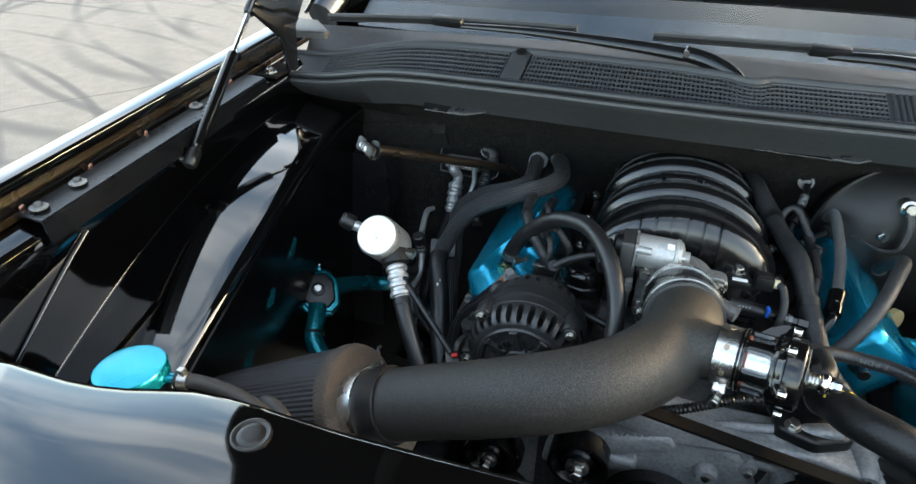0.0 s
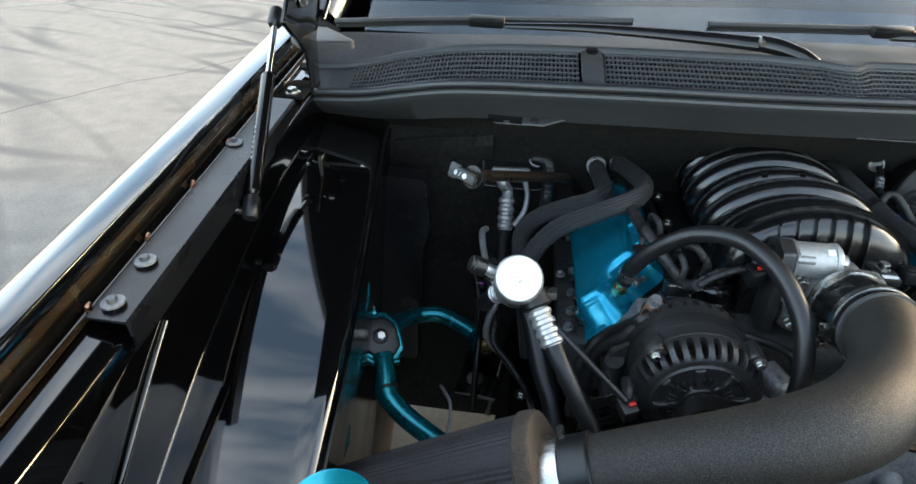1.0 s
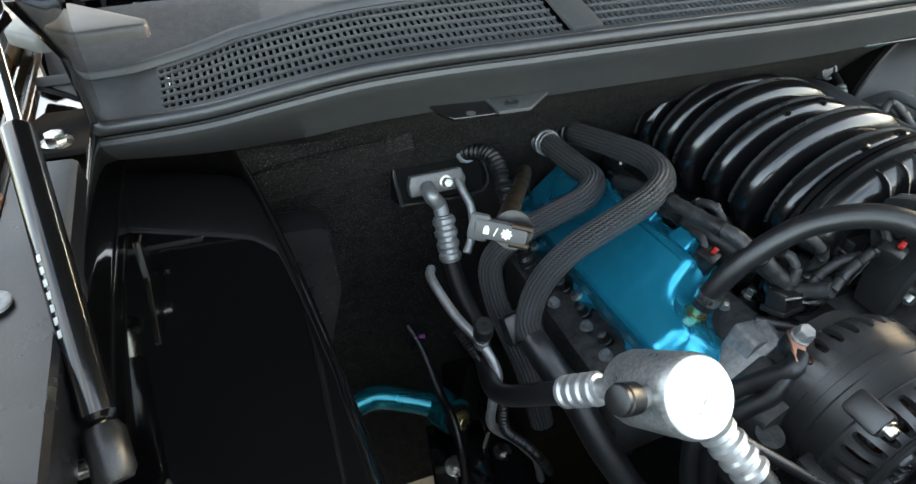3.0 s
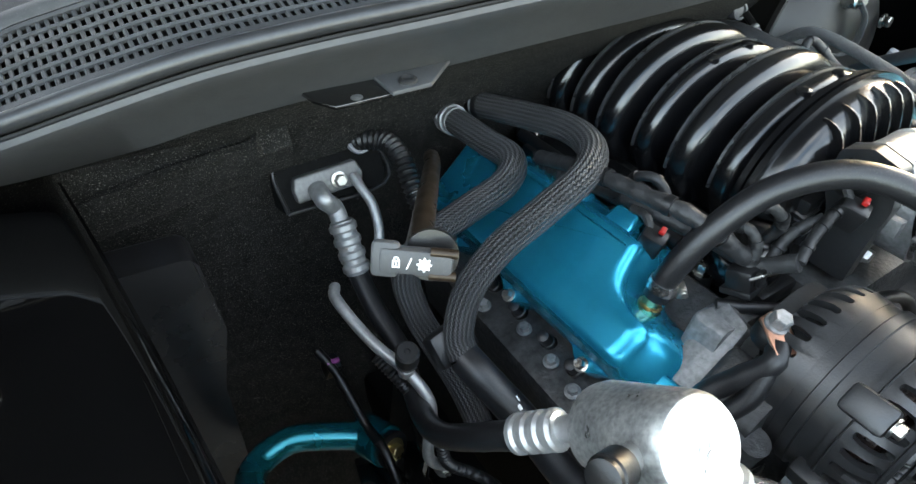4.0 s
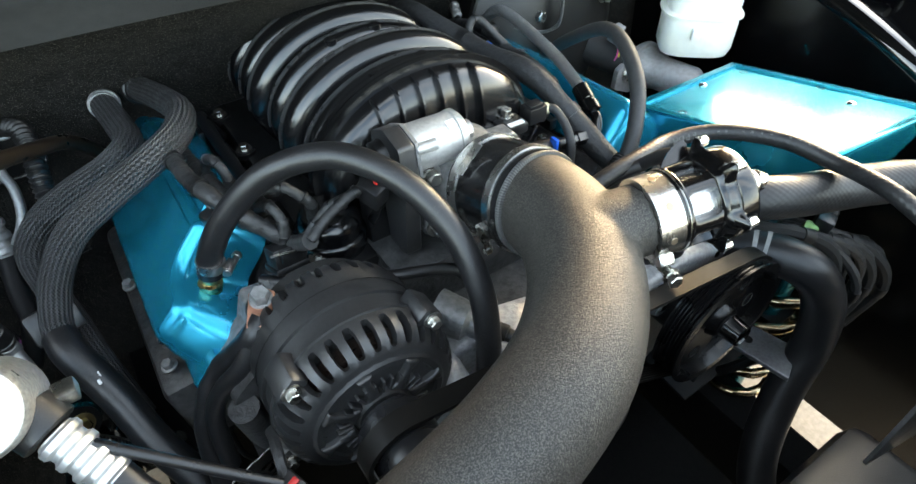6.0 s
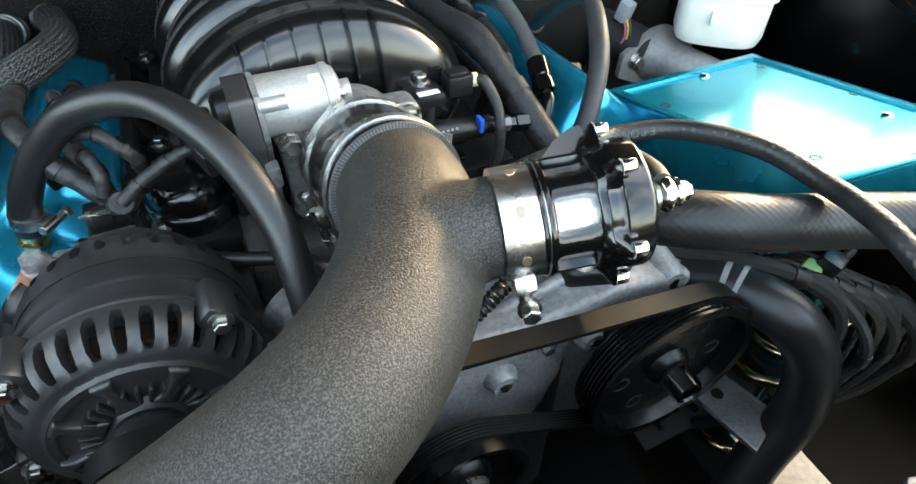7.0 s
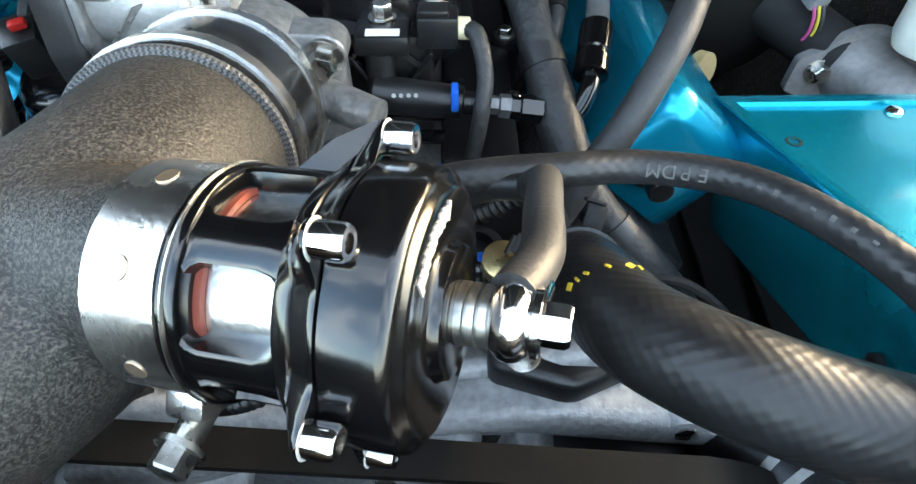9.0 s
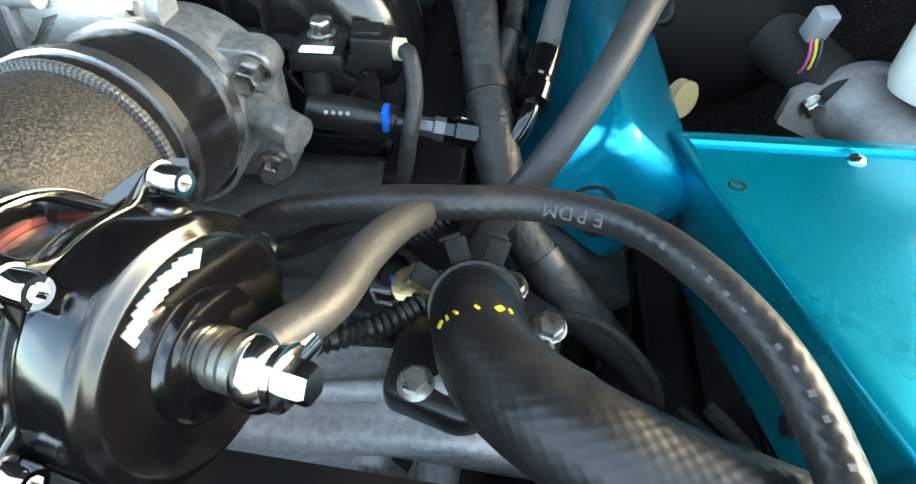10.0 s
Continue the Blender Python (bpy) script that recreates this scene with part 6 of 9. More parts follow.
def build_bov():
    """Blow-off valve: welded stub, band clamp, ported body, lugged cap with screws, and a banjo fitting."""
    squeeze = 0.86

    def bpart(name, bm, mat, parent, label=""):
        for v in bm.verts:
            h = (v.co - BC).dot(BA)
            if name not in ("tube",):
                v.co -= BA * (h * (1 - squeeze))
        return part(name, bm, mat, parent, label)
    t = thing("blow_off_valve", BC, "glossy black blow-off valve with chrome screws and a polished band", "blow-off valve")
    bpart("band", lathe(bmesh.new(), BC - BA * 0.069, BA, [(0, 0.0285), (0, 0.0305), (0.0225, 0.0305), (0.0225, 0.0285)], 56), BRUSHED, t, "polished steel band with spot welds")
    u = BA.cross(Vector((0, 0, 1))).normalized()
    w = u.cross(BA)

    def rim(a, r, h):
        return BC + BA * h + (u * math.cos(radians(a)) + w * math.sin(radians(a))) * r

    def out(a):
        return u * math.cos(radians(a)) + w * math.sin(radians(a))
    spot = node_mat("heat_tinted_weld", (0.42, 0.33, 0.24), 0.42, 0.9)
    for a in (52, 2, -40, 100):
        bpart("spot_weld", lathe(bmesh.new(), rim(a, 0.0302, -0.0575), out(a), [(0, 0.0032), (0.0006, 0.003)], 14), spot, t)
    b = box(bmesh.new(), rim(-52, 0.033, -0.0575), (0.018, 0.01, 0.014), axes(out(-52), BA), 0.002)
    bb = bpart("band_block", b, BRUSHED, t)
    b = rod(bmesh.new(), rim(-50, 0.0395, -0.058) - u * 0.008, rim(-50, 0.0395, -0.058) + u * 0.010, 0.0048, 14)
    hexhead(b, rim(-50, 0.0395, -0.058) + u * 0.009, u, 0.0062, 0.008, 0.0078)
    bpart("band_bolt", b, STEEL, bb)
    def turned(rows, seg=120):
        """Rings round the valve's axis: each row is a place along it and a radius, or a function of the angle in degrees."""
        bm = bmesh.new()
        vs = [[bm.verts.new(rim(360 * k / seg, r(360 * k / seg) if callable(r) else r, h)) for k in range(seg)] for h, r in rows]
        for lo, hi in zip(vs, vs[1:]):
            for k in range(seg):
                bm.faces.new((lo[k], lo[(k + 1) % seg], hi[(k + 1) % seg], hi[k]))
        return bm
    b1 = Vector((0.167, 0.51, 1.043)) - BC
    a0 = math.degrees(math.atan2(b1.dot(w), b1.dot(u)))

    def near_lug(a):
        """1 at a screw's angle, falling smoothly to 0 between the screws."""
        d = abs((a - a0 + 30) % 60 - 30)
        return math.exp(-(d / 8.5) ** 2.6)

    def bulge(r, up):
        return lambda a: r + up * near_lug(a)
    bpart("base_ring", turned([(-0.0465, 0.024), (-0.0465, 0.0296), (-0.0455, 0.0305), (-0.0440, 0.0305), (-0.0432, 0.0312), (-0.0410, 0.0316), (-0.0396, 0.0312), (-0.0388, 0.0298), (-0.0388, 0.0238)]), BOV_BLACK, t)
    bpart("edge_bead", turned([(-0.0436, 0.0308), (-0.0434, 0.0317), (-0.0428, 0.0318), (-0.0426, 0.0310)]), STEEL, t, "thin bright edge ring")
    bpart("bore", turned([(-0.046, 0.0242), (-0.012, 0.0242)]), BRUSHED, t, "bright bore behind the ports")
    bpart("piston_seal", turned([(-0.0392, 0.0243), (-0.0390, 0.0258), (-0.0366, 0.0258), (-0.0364, 0.0243)]), node_mat("red_seal", (0.20, 0.045, 0.028), 0.5), t, "red seal ring behind the ports")
    # posts between the windows, widening towards both rings
    for k in range(6):
        a = a0 + 60 * k + 2
        rows = []
        for h, half in ((-0.0392, 17), (-0.0375, 13), (-0.035, 11), (-0.019, 11), (-0.0148, 13), (-0.0122, 17)):
            rows.append([rim(a + half * q, r, h) for q, r in ((-1, 0.0240), (-1, 0.0298), (-0.8, 0.0305), (0, 0.0308), (0.8, 0.0305), (1, 0.0298), (1, 0.0240))])
        bpart("port_post", loft(bmesh.new(), rows), BOV_BLACK, t)
    bpart("body", turned([(-0.0130, 0.0235), (-0.0130, 0.0302), (-0.0124, 0.0312), (-0.0115, bulge(0.0318, 0.001)), (-0.0080, bulge(0.0322, 0.0035)), (-0.0074, bulge(0.0316, 0.0042)), (-0.0066, bulge(0.0322, 0.0050)), (-0.0036, bulge(0.0330, 0.0085)), (-0.0020, bulge(0.0340, 0.0095)), (-0.0008, bulge(0.0346, 0.0097)), (0.0004, bulge(0.0346, 0.0092)), (0.0008, bulge(0.0340, 0.0075)), (0.0008, 0.020)]), BOV_BLACK, t)
    cap = bpart("cap", turned([(0.0010, 0.020), (0.0010, bulge(0.0343, 0.0012)), (0.0016, bulge(0.0349, 0.0008)), (0.0028, 0.0350), (0.0155, 0.0347), (0.0175, 0.0341), (0.0187, 0.0328), (0.0192, 0.0314), (0.0204, 0.0306), (0.0210, 0.0290), (0.0212, 0.0175), (0.0222, 0.0168), (0.0240, 0.0164), (0.0246, 0.0150), (0.0248, 0.0078)]), BOV_BLACK, t)
    for k in range(6):
        a = a0 + 60 * k
        sc = bpart("cap_screw", lathe(bmesh.new(), rim(a, 0.0400, 0.0004), BA, [(0.0, 0.0034), (0.0004, 0.0040), (0.0072, 0.0040), (0.0082, 0.0034), (0.0082, 0.0021), (0.0045, 0.0019)], 22), CHROME, t, "chrome socket screw")
        bpart("bare_seat", lathe(bmesh.new(), rim(a, 0.0400, 0.00035), BA, [(0.0, 0.0046), (0.0002, 0.0044)], 20), PALE_MARK, sc)
    # swept blade standing behind the uppermost screw
    b = bmesh.new()
    fin = [(-0.034, 0.0300), (-0.022, 0.0400), (-0.010, 0.0455), (-0.004, 0.0462), (-0.002, 0.0430), (-0.004, 0.0340), (-0.018, 0.0310)]
    lo = [b.verts.new(rim(a0 + 15, r, h)) for h, r in fin]
    hi = [b.verts.new(rim(a0 + 20, r, h)) for h, r in fin]
    for i in range(len(fin)):
        q = (i + 1) % len(fin)
        b.faces.new((lo[i], lo[q], hi[q], hi[i]))
    b.faces.new(lo)
    b.faces.new(hi[::-1])
    bpart("blade", b, BOV_BLACK, t)
    # pale mark along the rim of the cap's face: plain bars
    for k in range(12):
        a = 62 + 4.6 * k
        c = rim(a, 0.0258, 0.0213)
        tan = out(a + 90)
        b = box(bmesh.new(), c, (0.0017 + 0.0004 * (k % 2), 0.0006, 0.0046 - 0.0010 * (k % 3 == 1)), axes(BA, out(a) * 0.9 + tan * 0.35), 0)
        bpart("mark_bar", b, PALE_MARK, cap, "" if k else "small pale engraved bar")
    # banjo fitting
    for k in range(3):
        bpart("washer", lathe(bmesh.new(), BC + BA * (0.0245 + 0.0033 * k), BA, [(0, 0.0066), (0.0002, 0.0078), (0.0024, 0.0078), (0.0026, 0.0066), (0.0032, 0.0064)], 28), STEEL, t)
    bj = bpart("banjo_head", lathe(bmesh.new(), BC + BA * 0.0335, BA, [(-0.001, 0.0055), (0.001, 0.0080), (0.0035, 0.0098), (0.006, 0.0103), (0.0085, 0.0098), (0.011, 0.0080), (0.013, 0.0055)], 28), CHROME, t, "polished round banjo head")
    bpart("collar", lathe(bmesh.new(), BC + BA * 0.0455, BA, [(0, 0.0085), (0.002, 0.0085), (0.0024, 0.0072)], 24), CHROME, bj)
    bpart("hex_bolt", lathe(bmesh.new(), BC + BA * 0.047, BA, [(0, 0.0054), (0.007, 0.0054), (0.0085, 0.0046)], 6), CHROME, bj)
    h = thing("vacuum_hose", BC + BA * 0.04, "short dusty rubber hose on the valve's banjo fitting", "hose")
    p0 = BC + BA * 0.0395 * squeeze
    bpart("tube", tube([p0 + Vector((0, 0.004, 0.004)), (0.203, 0.500, 1.012), (0.207, 0.525, 1.004), (0.212, 0.552, 0.99), (0.215, 0.572, 0.975), (0.212, 0.590, 0.955)], 0.0062, 16, 6), RUBBER_DULL, h)
    fd = (Vector((0.203, 0.500, 1.012)) - p0).normalized()
    part("ferrule", rod(bmesh.new(), p0 + fd * 0.005, p0 + fd * 0.013, 0.0068, 20), CHROME, h)


build_block()
build_manifold()
for fl in (False, True):
    build_valve_cover(fl)
    build_head(fl)
build_throttle()
build_pipe()
build_bov()
build_alternator()
build_pulley("steering_pump_pulley", (PUL["ps"][0], BY, PUL["ps"][1]), PUL["ps"][2], 0.014, "large black grooved steering pump pulley", spokes=6)
build_pulley("water_pump_pulley", (PUL["low"][0], BY, PUL["low"][1]), PUL["low"][2], 0.018, "black grooved water pump pulley", smooth=True)
build_pulley("tensioner_pulley", (PUL["tens"][0], BY - 0.004, PUL["tens"][1]), PUL["tens"][2], 0.014, "smooth black tensioner pulley with a zinc bolt", smooth=True)
build_pulley("idler_pulley", (PUL["idl"][0], BY, PUL["idl"][1]), PUL["idl"][2], 0.012, "smooth black idler pulley with a zinc bolt", smooth=True)
build_belt()


# ---- lines, hoses and fittings on the passenger's side ----
def ribbed(bm, a, b, r, n=4, lip=0.0022):
    """A crimped ferrule: swelling rings between two ends."""
    a, b = Vector(a), Vector(b)
    ln = (b - a).length
    prof = [(0, r * 0.8), (0.001, r)]
    for k in range(n):
        h0, h1 = ln * (k + 0.15) / n, ln * (k + 0.85) / n
        prof += [(h0, r), (h0 + (h1 - h0) * 0.25, r + lip), (h0 + (h1 - h0) * 0.75, r + lip), (h1, r)]
    prof += [(ln - 0.001, r), (ln, r * 0.8)]
    return lathe(bm, a, b - a, prof, 24)


def build_ac_muffler():
    f, ax = Vector((-0.308, 0.584, 1.011)), Vector((0.03, -0.72, 0.69)).normalized()
    t = thing("ac_muffler", f - ax * 0.06, "silver aluminium air-conditioning canister with a scuffed flat face", "canister")
    part("can", lathe(bmesh.new(), f - ax * 0.082, ax, [(0, 0.016), (0.002, 0.022), (0.008, 0.0262), (0.016, 0.0280), (0.075, 0.0280), (0.079, 0.0274), (0.0815, 0.0258), (0.082, 0.0235)], 48), CAN, t)
    part("face", lathe(bmesh.new(), f - ax * 0.0005, ax, [(0, 0.0255), (0.0012, 0.0250), (0.0016, 0.0235)], 48), node_mat("bare_scuffed_aluminium", (0.82, 0.82, 0.80), 0.5, 0.25, 0, 0.12, 60, 0.2, 150), t, "bright bare face with scuff marks")
    b = bmesh.new()
    side = ax.cross(Vector((0, 0, 1))).normalized()
    up = side.cross(ax)
    for k, (u, v) in enumerate(((-0.002, -0.003), (-0.001, -0.0045), (0.0025, 0.001), (-0.004, 0.0), (0.004, -0.009))):
        box(b, f + ax * 0.0014 + side * u + up * v, (0.0042 - 0.0006 * k, 0.0006, 0.0009), axes(ax, up + side * (0.3 * k + 0.4)))
    part("scuff", b, GREY_PRINT, t)
    # side port with a black cap
    s0 = f - ax * 0.03
    out = (Vector((-0.360, 0.596, 1.018)) - s0).normalized()
    part("port_neck", rod(bmesh.new(), s0 + out * 0.03, s0 + out * 0.047, 0.007, 16), ALU, t)
    b = lathe(bmesh.new(), s0 + out * 0.044, out, [(0, 0.009), (0.001, 0.0105), (0.014, 0.0105), (0.015, 0.0095), (0.018, 0.0092), (0.019, 0.007)], 20)
    part("port_cap", b, BLACK, t, "black knurled cap")
    # outlet stub, black collar and crimp to the forward hose
    d1 = (Vector((-0.257, 0.545, 0.930)) - Vector((-0.296, 0.604, 0.985))).normalized()
    p = Vector((-0.298, 0.607, 0.988))
    part("outlet", rod(bmesh.new(), p - d1 * 0.01, p + d1 * 0.02, 0.0145, 18), ALU, t)
    part("collar", lathe(bmesh.new(), p + d1 * 0.012, d1, [(0, 0.015), (0.001, 0.0178), (0.018, 0.0178), (0.019, 0.016)], 24), BLACK, t, "black band round the outlet")
    b = box(bmesh.new(), p + d1 * 0.02 + Vector((0.019, 0.008, 0.004)), (0.014, 0.014, 0.01), None, 0.002)
    part("collar_screw", b, STEEL, t)
    part("crimp", ribbed(bmesh.new(), p + d1 * 0.032, p + d1 * 0.078, 0.0118, 4), ALU, t, "bright crimped ferrule")
    e = p + d1 * 0.07
    hose("refrigerant_hose", [e, e + d1 * 0.03, (-0.232, 0.517, 0.893), (-0.214, 0.502, 0.862), (-0.20, 0.50, 0.81), (-0.195, 0.52, 0.74)], 0.0105, RUBBER, "black rubber refrigerant hose running down past the alternator", 16)
    # inlet stub and crimp to the rear hose
    q0, q1 = Vector((-0.316, 0.652, 0.945)), Vector((-0.343, 0.700, 0.892))
    d2 = (q1 - q0).normalized()
    part("inlet", rod(bmesh.new(), q0 - d2 * 0.02, q0 + d2 * 0.02, 0.0085, 16), ALU, t)
    part("crimp", ribbed(bmesh.new(), q0 + d2 * 0.012, q0 + d2 * 0.055, 0.0118, 4), ALU, t, "dull crimped ferrule")
    e = q0 + d2 * 0.05
    hose("refrigerant_hose", [e, e + d2 * 0.02, (-0.356, 0.745, 0.842), (-0.352, 0.79, 0.806), (-0.340, 0.84, 0.800), (-0.333, 0.876, 0.808), (-0.335, 0.918, 0.822), (-0.334, 0.959, 0.842), (-0.333, 0.975, 0.852)], 0.0105, RUBBER, "black rubber refrigerant hose bending up to the firewall block", 16)
    # rod beside the hose
    r = thing("stay_rod", (-0.18, 0.515, 0.905), "thin dark steel stay beside the refrigerant hose", "stay")
    part("bar", rod(bmesh.new(), (-0.284, 0.582, 0.972), (-0.183, 0.516, 0.905), 0.004, 10), SATIN, r)


BLOCK = node_mat("dull_machined_aluminium", (0.17, 0.17, 0.168), 0.5, 0.5, 0, 0.2, 30, 0.15, 300, 0.08)


def build_firewall_block():
    c = Vector((-0.330, 1.024, 0.919))
    t = thing("ac_block", c, "aluminium pipe block on a black firewall plate", "pipe block")
    m = Matrix.Translation(c) @ Matrix(((1, 0, 0, 0), (0, 0, -1, 0), (0, 1, 0, 0), (0, 0, 0, 1)))
    tilt = m @ pose(0, 0, 0, -22, 0, 0)
    out = [(-0.050, -0.024), (0.064, -0.026), (0.068, 0.016), (0.044, 0.038), (-0.020, 0.044), (-0.052, 0.026)]
    b = prism(bmesh.new(), out, -0.05, 0.001, tilt, 0.004)
    plate = part("back_plate", b, HOOD_LINER, t, "black gasketed plate")
    ring = [tilt @ Vector((x * 0.94, y * 0.94, 0.002)) for x, y in out]
    part("plate_rim", sweep(bmesh.new(), spline(ring + ring[:1], 4), 0.0022, 8), SATIN, plate)
    b = prism(bmesh.new(), [(-0.036, -0.014), (0.034, -0.014), (0.038, -0.002), (0.033, 0.012), (-0.033, 0.012), (-0.037, 0.0)], 0, 0.012, tilt, 0.0025)
    part("block", b, BLOCK, t)
    p = tilt @ Vector((-0.014, -0.004, 0.012))
    q = Vector((-0.334, 0.982, 0.885))
    part("large_tube", tube([p, p + Vector((0.0, -0.018, -0.004)), (-0.334, 0.996, 0.900), q, (-0.334, 0.965, 0.868)], 0.0095, 18, 6), TUBE_ALU, t)
    part("crimp", ribbed(bmesh.new(), (-0.334, 0.984, 0.893), (-0.334, 0.955, 0.842), 0.0122, 4), TUBE_ALU, t, "crimped ferrule")
    part("small_tube", tube([tilt @ Vector((0.026, -0.002, 0.012)), (-0.302, 0.998, 0.912), (-0.298, 0.982, 0.898), (-0.303, 0.962, 0.876), (-0.318, 0.945, 0.858)], 0.0052, 12, 6), TUBE_ALU, t)
    part("nut", hexhead(bmesh.new(), tilt @ Vector((0.010, -0.002, 0.013)), tilt.to_3x3() @ Vector((0, 0, 1)), 0.0062, 0.011, 0.0085), STEEL, t)
    # thin line with a service port
    ln = thing("liquid_line", (-0.371, 0.917, 0.851), "thin bent aluminium refrigerant line with a capped service port", "refrigerant line")
    pts = [(-0.366, 0.940, 0.852), (-0.372, 0.920, 0.853), (-0.362, 0.868, 0.838), (-0.346, 0.828, 0.825), (-0.339, 0.801, 0.803), (-0.349, 0.789, 0.773), (-0.350, 0.785, 0.738), (-0.322, 0.782, 0.702), (-0.297, 0.784, 0.658), (-0.276, 0.795, 0.609), (-0.262, 0.80, 0.55)]
    part("tube", tube(pts, 0.0056, 14, 8), TUBE_ALU, ln)
    s = Vector((-0.347, 0.829, 0.828))
    up = Vector((-0.05, -0.25, 1)).normalized()
    part("port_neck", lathe(bmesh.new(), s - up * 0.004, up, [(0, 0.008), (0.012, 0.008), (0.013, 0.006), (0.018, 0.006)], 16), TUBE_ALU, ln)
    part("port_cap", lathe(bmesh.new(), s + up * 0.013, up, [(0, 0.0095), (0.005, 0.0105), (0.006, 0.0095), (0.009, 0.0095), (0.010, 0.0108), (0.024, 0.0108), (0.026, 0.009), (0.026, 0.003), (0.0245, 0.002)], 22), BLACK, ln, "black service port cap")
    # corrugated conduit beside it
    hose("wire_conduit", [(-0.362, 0.862, 0.822), (-0.350, 0.825, 0.805), (-0.338, 0.792, 0.776), (-0.338, 0.776, 0.738), (-0.312, 0.77, 0.70), (-0.285, 0.772, 0.65), (-0.265, 0.78, 0.60)], lambda s: 0.0055 + 0.0009 * math.sin(s * 1500), BLACK, "black corrugated wire conduit beside the thin line", 10, 40, category="conduit")
    hose("wire_conduit", [(-0.287, 1.045, 0.935), (-0.285, 1.023, 0.951), (-0.268, 1.0, 0.955), (-0.264, 0.977, 0.947), (-0.266, 0.955, 0.930), (-0.268, 0.92, 0.90), (-0.262, 0.89, 0.86)], lambda s: 0.0095 + 0.0013 * math.sin(s * 1100), BLACK, "corrugated conduit looping out of the firewall", 12, 40, category="conduit")
    g = thing("grommet", (-0.286, 1.035, 0.945), "pale ring where the conduit leaves the firewall", "grommet")
    part("ring", lathe(bmesh.new(), (-0.286, 1.032, 0.945), (0.1, -0.8, 0.6), [(0, 0.010), (0, 0.0135), (0.006, 0.0135), (0.006, 0.010)], 20), GREY_PLASTIC, g)


def build_braided():
    A = [(-0.181, 1.030, 0.944), (-0.184, 1.003, 0.952), (-0.179, 0.950, 0.951), (-0.179, 0.908, 0.953), (-0.203, 0.885, 0.948), (-0.243, 0.887, 0.932), (-0.281, 0.899, 0.904), (-0.304, 0.904, 0.869), (-0.304, 0.889, 0.828), (-0.298, 0.862, 0.80), (-0.290, 0.82, 0.765), (-0.28, 0.79, 0.70)]
    B = [(-0.150, 1.040, 0.946), (-0.143, 1.012, 0.955), (-0.129, 0.952, 0.966), (-0.124, 0.892, 0.978), (-0.138, 0.845, 0.984), (-0.168, 0.821, 0.980), (-0.210, 0.820, 0.960), (-0.252, 0.826, 0.931), (-0.281, 0.829, 0.892), (-0.298, 0.818, 0.858), (-0.302, 0.80, 0.845)]
    for pts in (A, B):
        t = thing("heater_hose", pts[0], "heater hose in a ribbed black braided sleeve", "hose", "braided heater hoses")
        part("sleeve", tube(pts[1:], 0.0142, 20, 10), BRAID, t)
        part("cuff", tube([pts[0], (Vector(pts[0]) + Vector(pts[1])) / 2, pts[1], pts[2]], 0.0122, 16, 6), RUBBER, t)
        p, d = Vector(pts[0]), (Vector(pts[1]) - Vector(pts[0])).normalized()
        part("end_fitting", lathe(bmesh.new(), p + d * 0.006, d, [(0, 0.012), (0.001, 0.0160), (0.006, 0.0160), (0.007, 0.0145), (0.010, 0.0145), (0.011, 0.0168), (0.018, 0.0168), (0.019, 0.0148), (0.026, 0.0148)], 26), CAST if pts is A else BLACK, t, "crimped end fitting")
    hose("heater_hose", [(-0.302, 0.80, 0.846), (-0.297, 0.776, 0.838), (-0.279, 0.737, 0.806), (-0.265, 0.697, 0.770), (-0.246, 0.658, 0.736), (-0.235, 0.62, 0.70)], 0.0155, RUBBER, "bare black heater hose below the sleeve clip", 16)
    c = thing("hose_clip", (-0.302, 0.815, 0.85), "black plastic clip joining both sleeves", "clip")
    b = box(bmesh.new(), (-0.303, 0.822, 0.846), (0.046, 0.018, 0.034), pose(0, 0, 0, -40, 0, 12), 0.005)
    part("clip_body", b, BLACK, c)
    b = bmesh.new()
    for dx in (0, 0.006):
        box(b, (-0.283 - dx * 0.2, 0.747 - dx, 0.833 - 0.6 * dx), (0.003, 0.005, 0.001), axes((0.1, -0.5, -0.4), (-0.2, -0.4, 0.8)))
    part("print_mark", b, WHITE_PRINT, c, "two short white printed bars")


def build_breather_hose():
    pts = [(-0.164, 0.723, 0.915), (-0.158, 0.721, 0.938), (-0.136, 0.714, 0.975), (-0.098, 0.698, 1.012), (-0.054, 0.669, 1.027), (-0.021, 0.627, 1.016), (-0.001, 0.586, 0.985), (0.004, 0.556, 0.945), (0.002, 0.54, 0.90), (0.0, 0.535, 0.85)]
    t = thing("breather_hose", pts[0], "thick black rubber breather hose arching over the alternator", "hose")
    part("tube", tube(pts, 0.0108, 20, 10), RUBBER, t)
    clamp(t, (-0.161, 0.722, 0.927), Vector(pts[1]) - Vector(pts[0]), 0.0122, 0.009, (1, -0.7, 0.1))


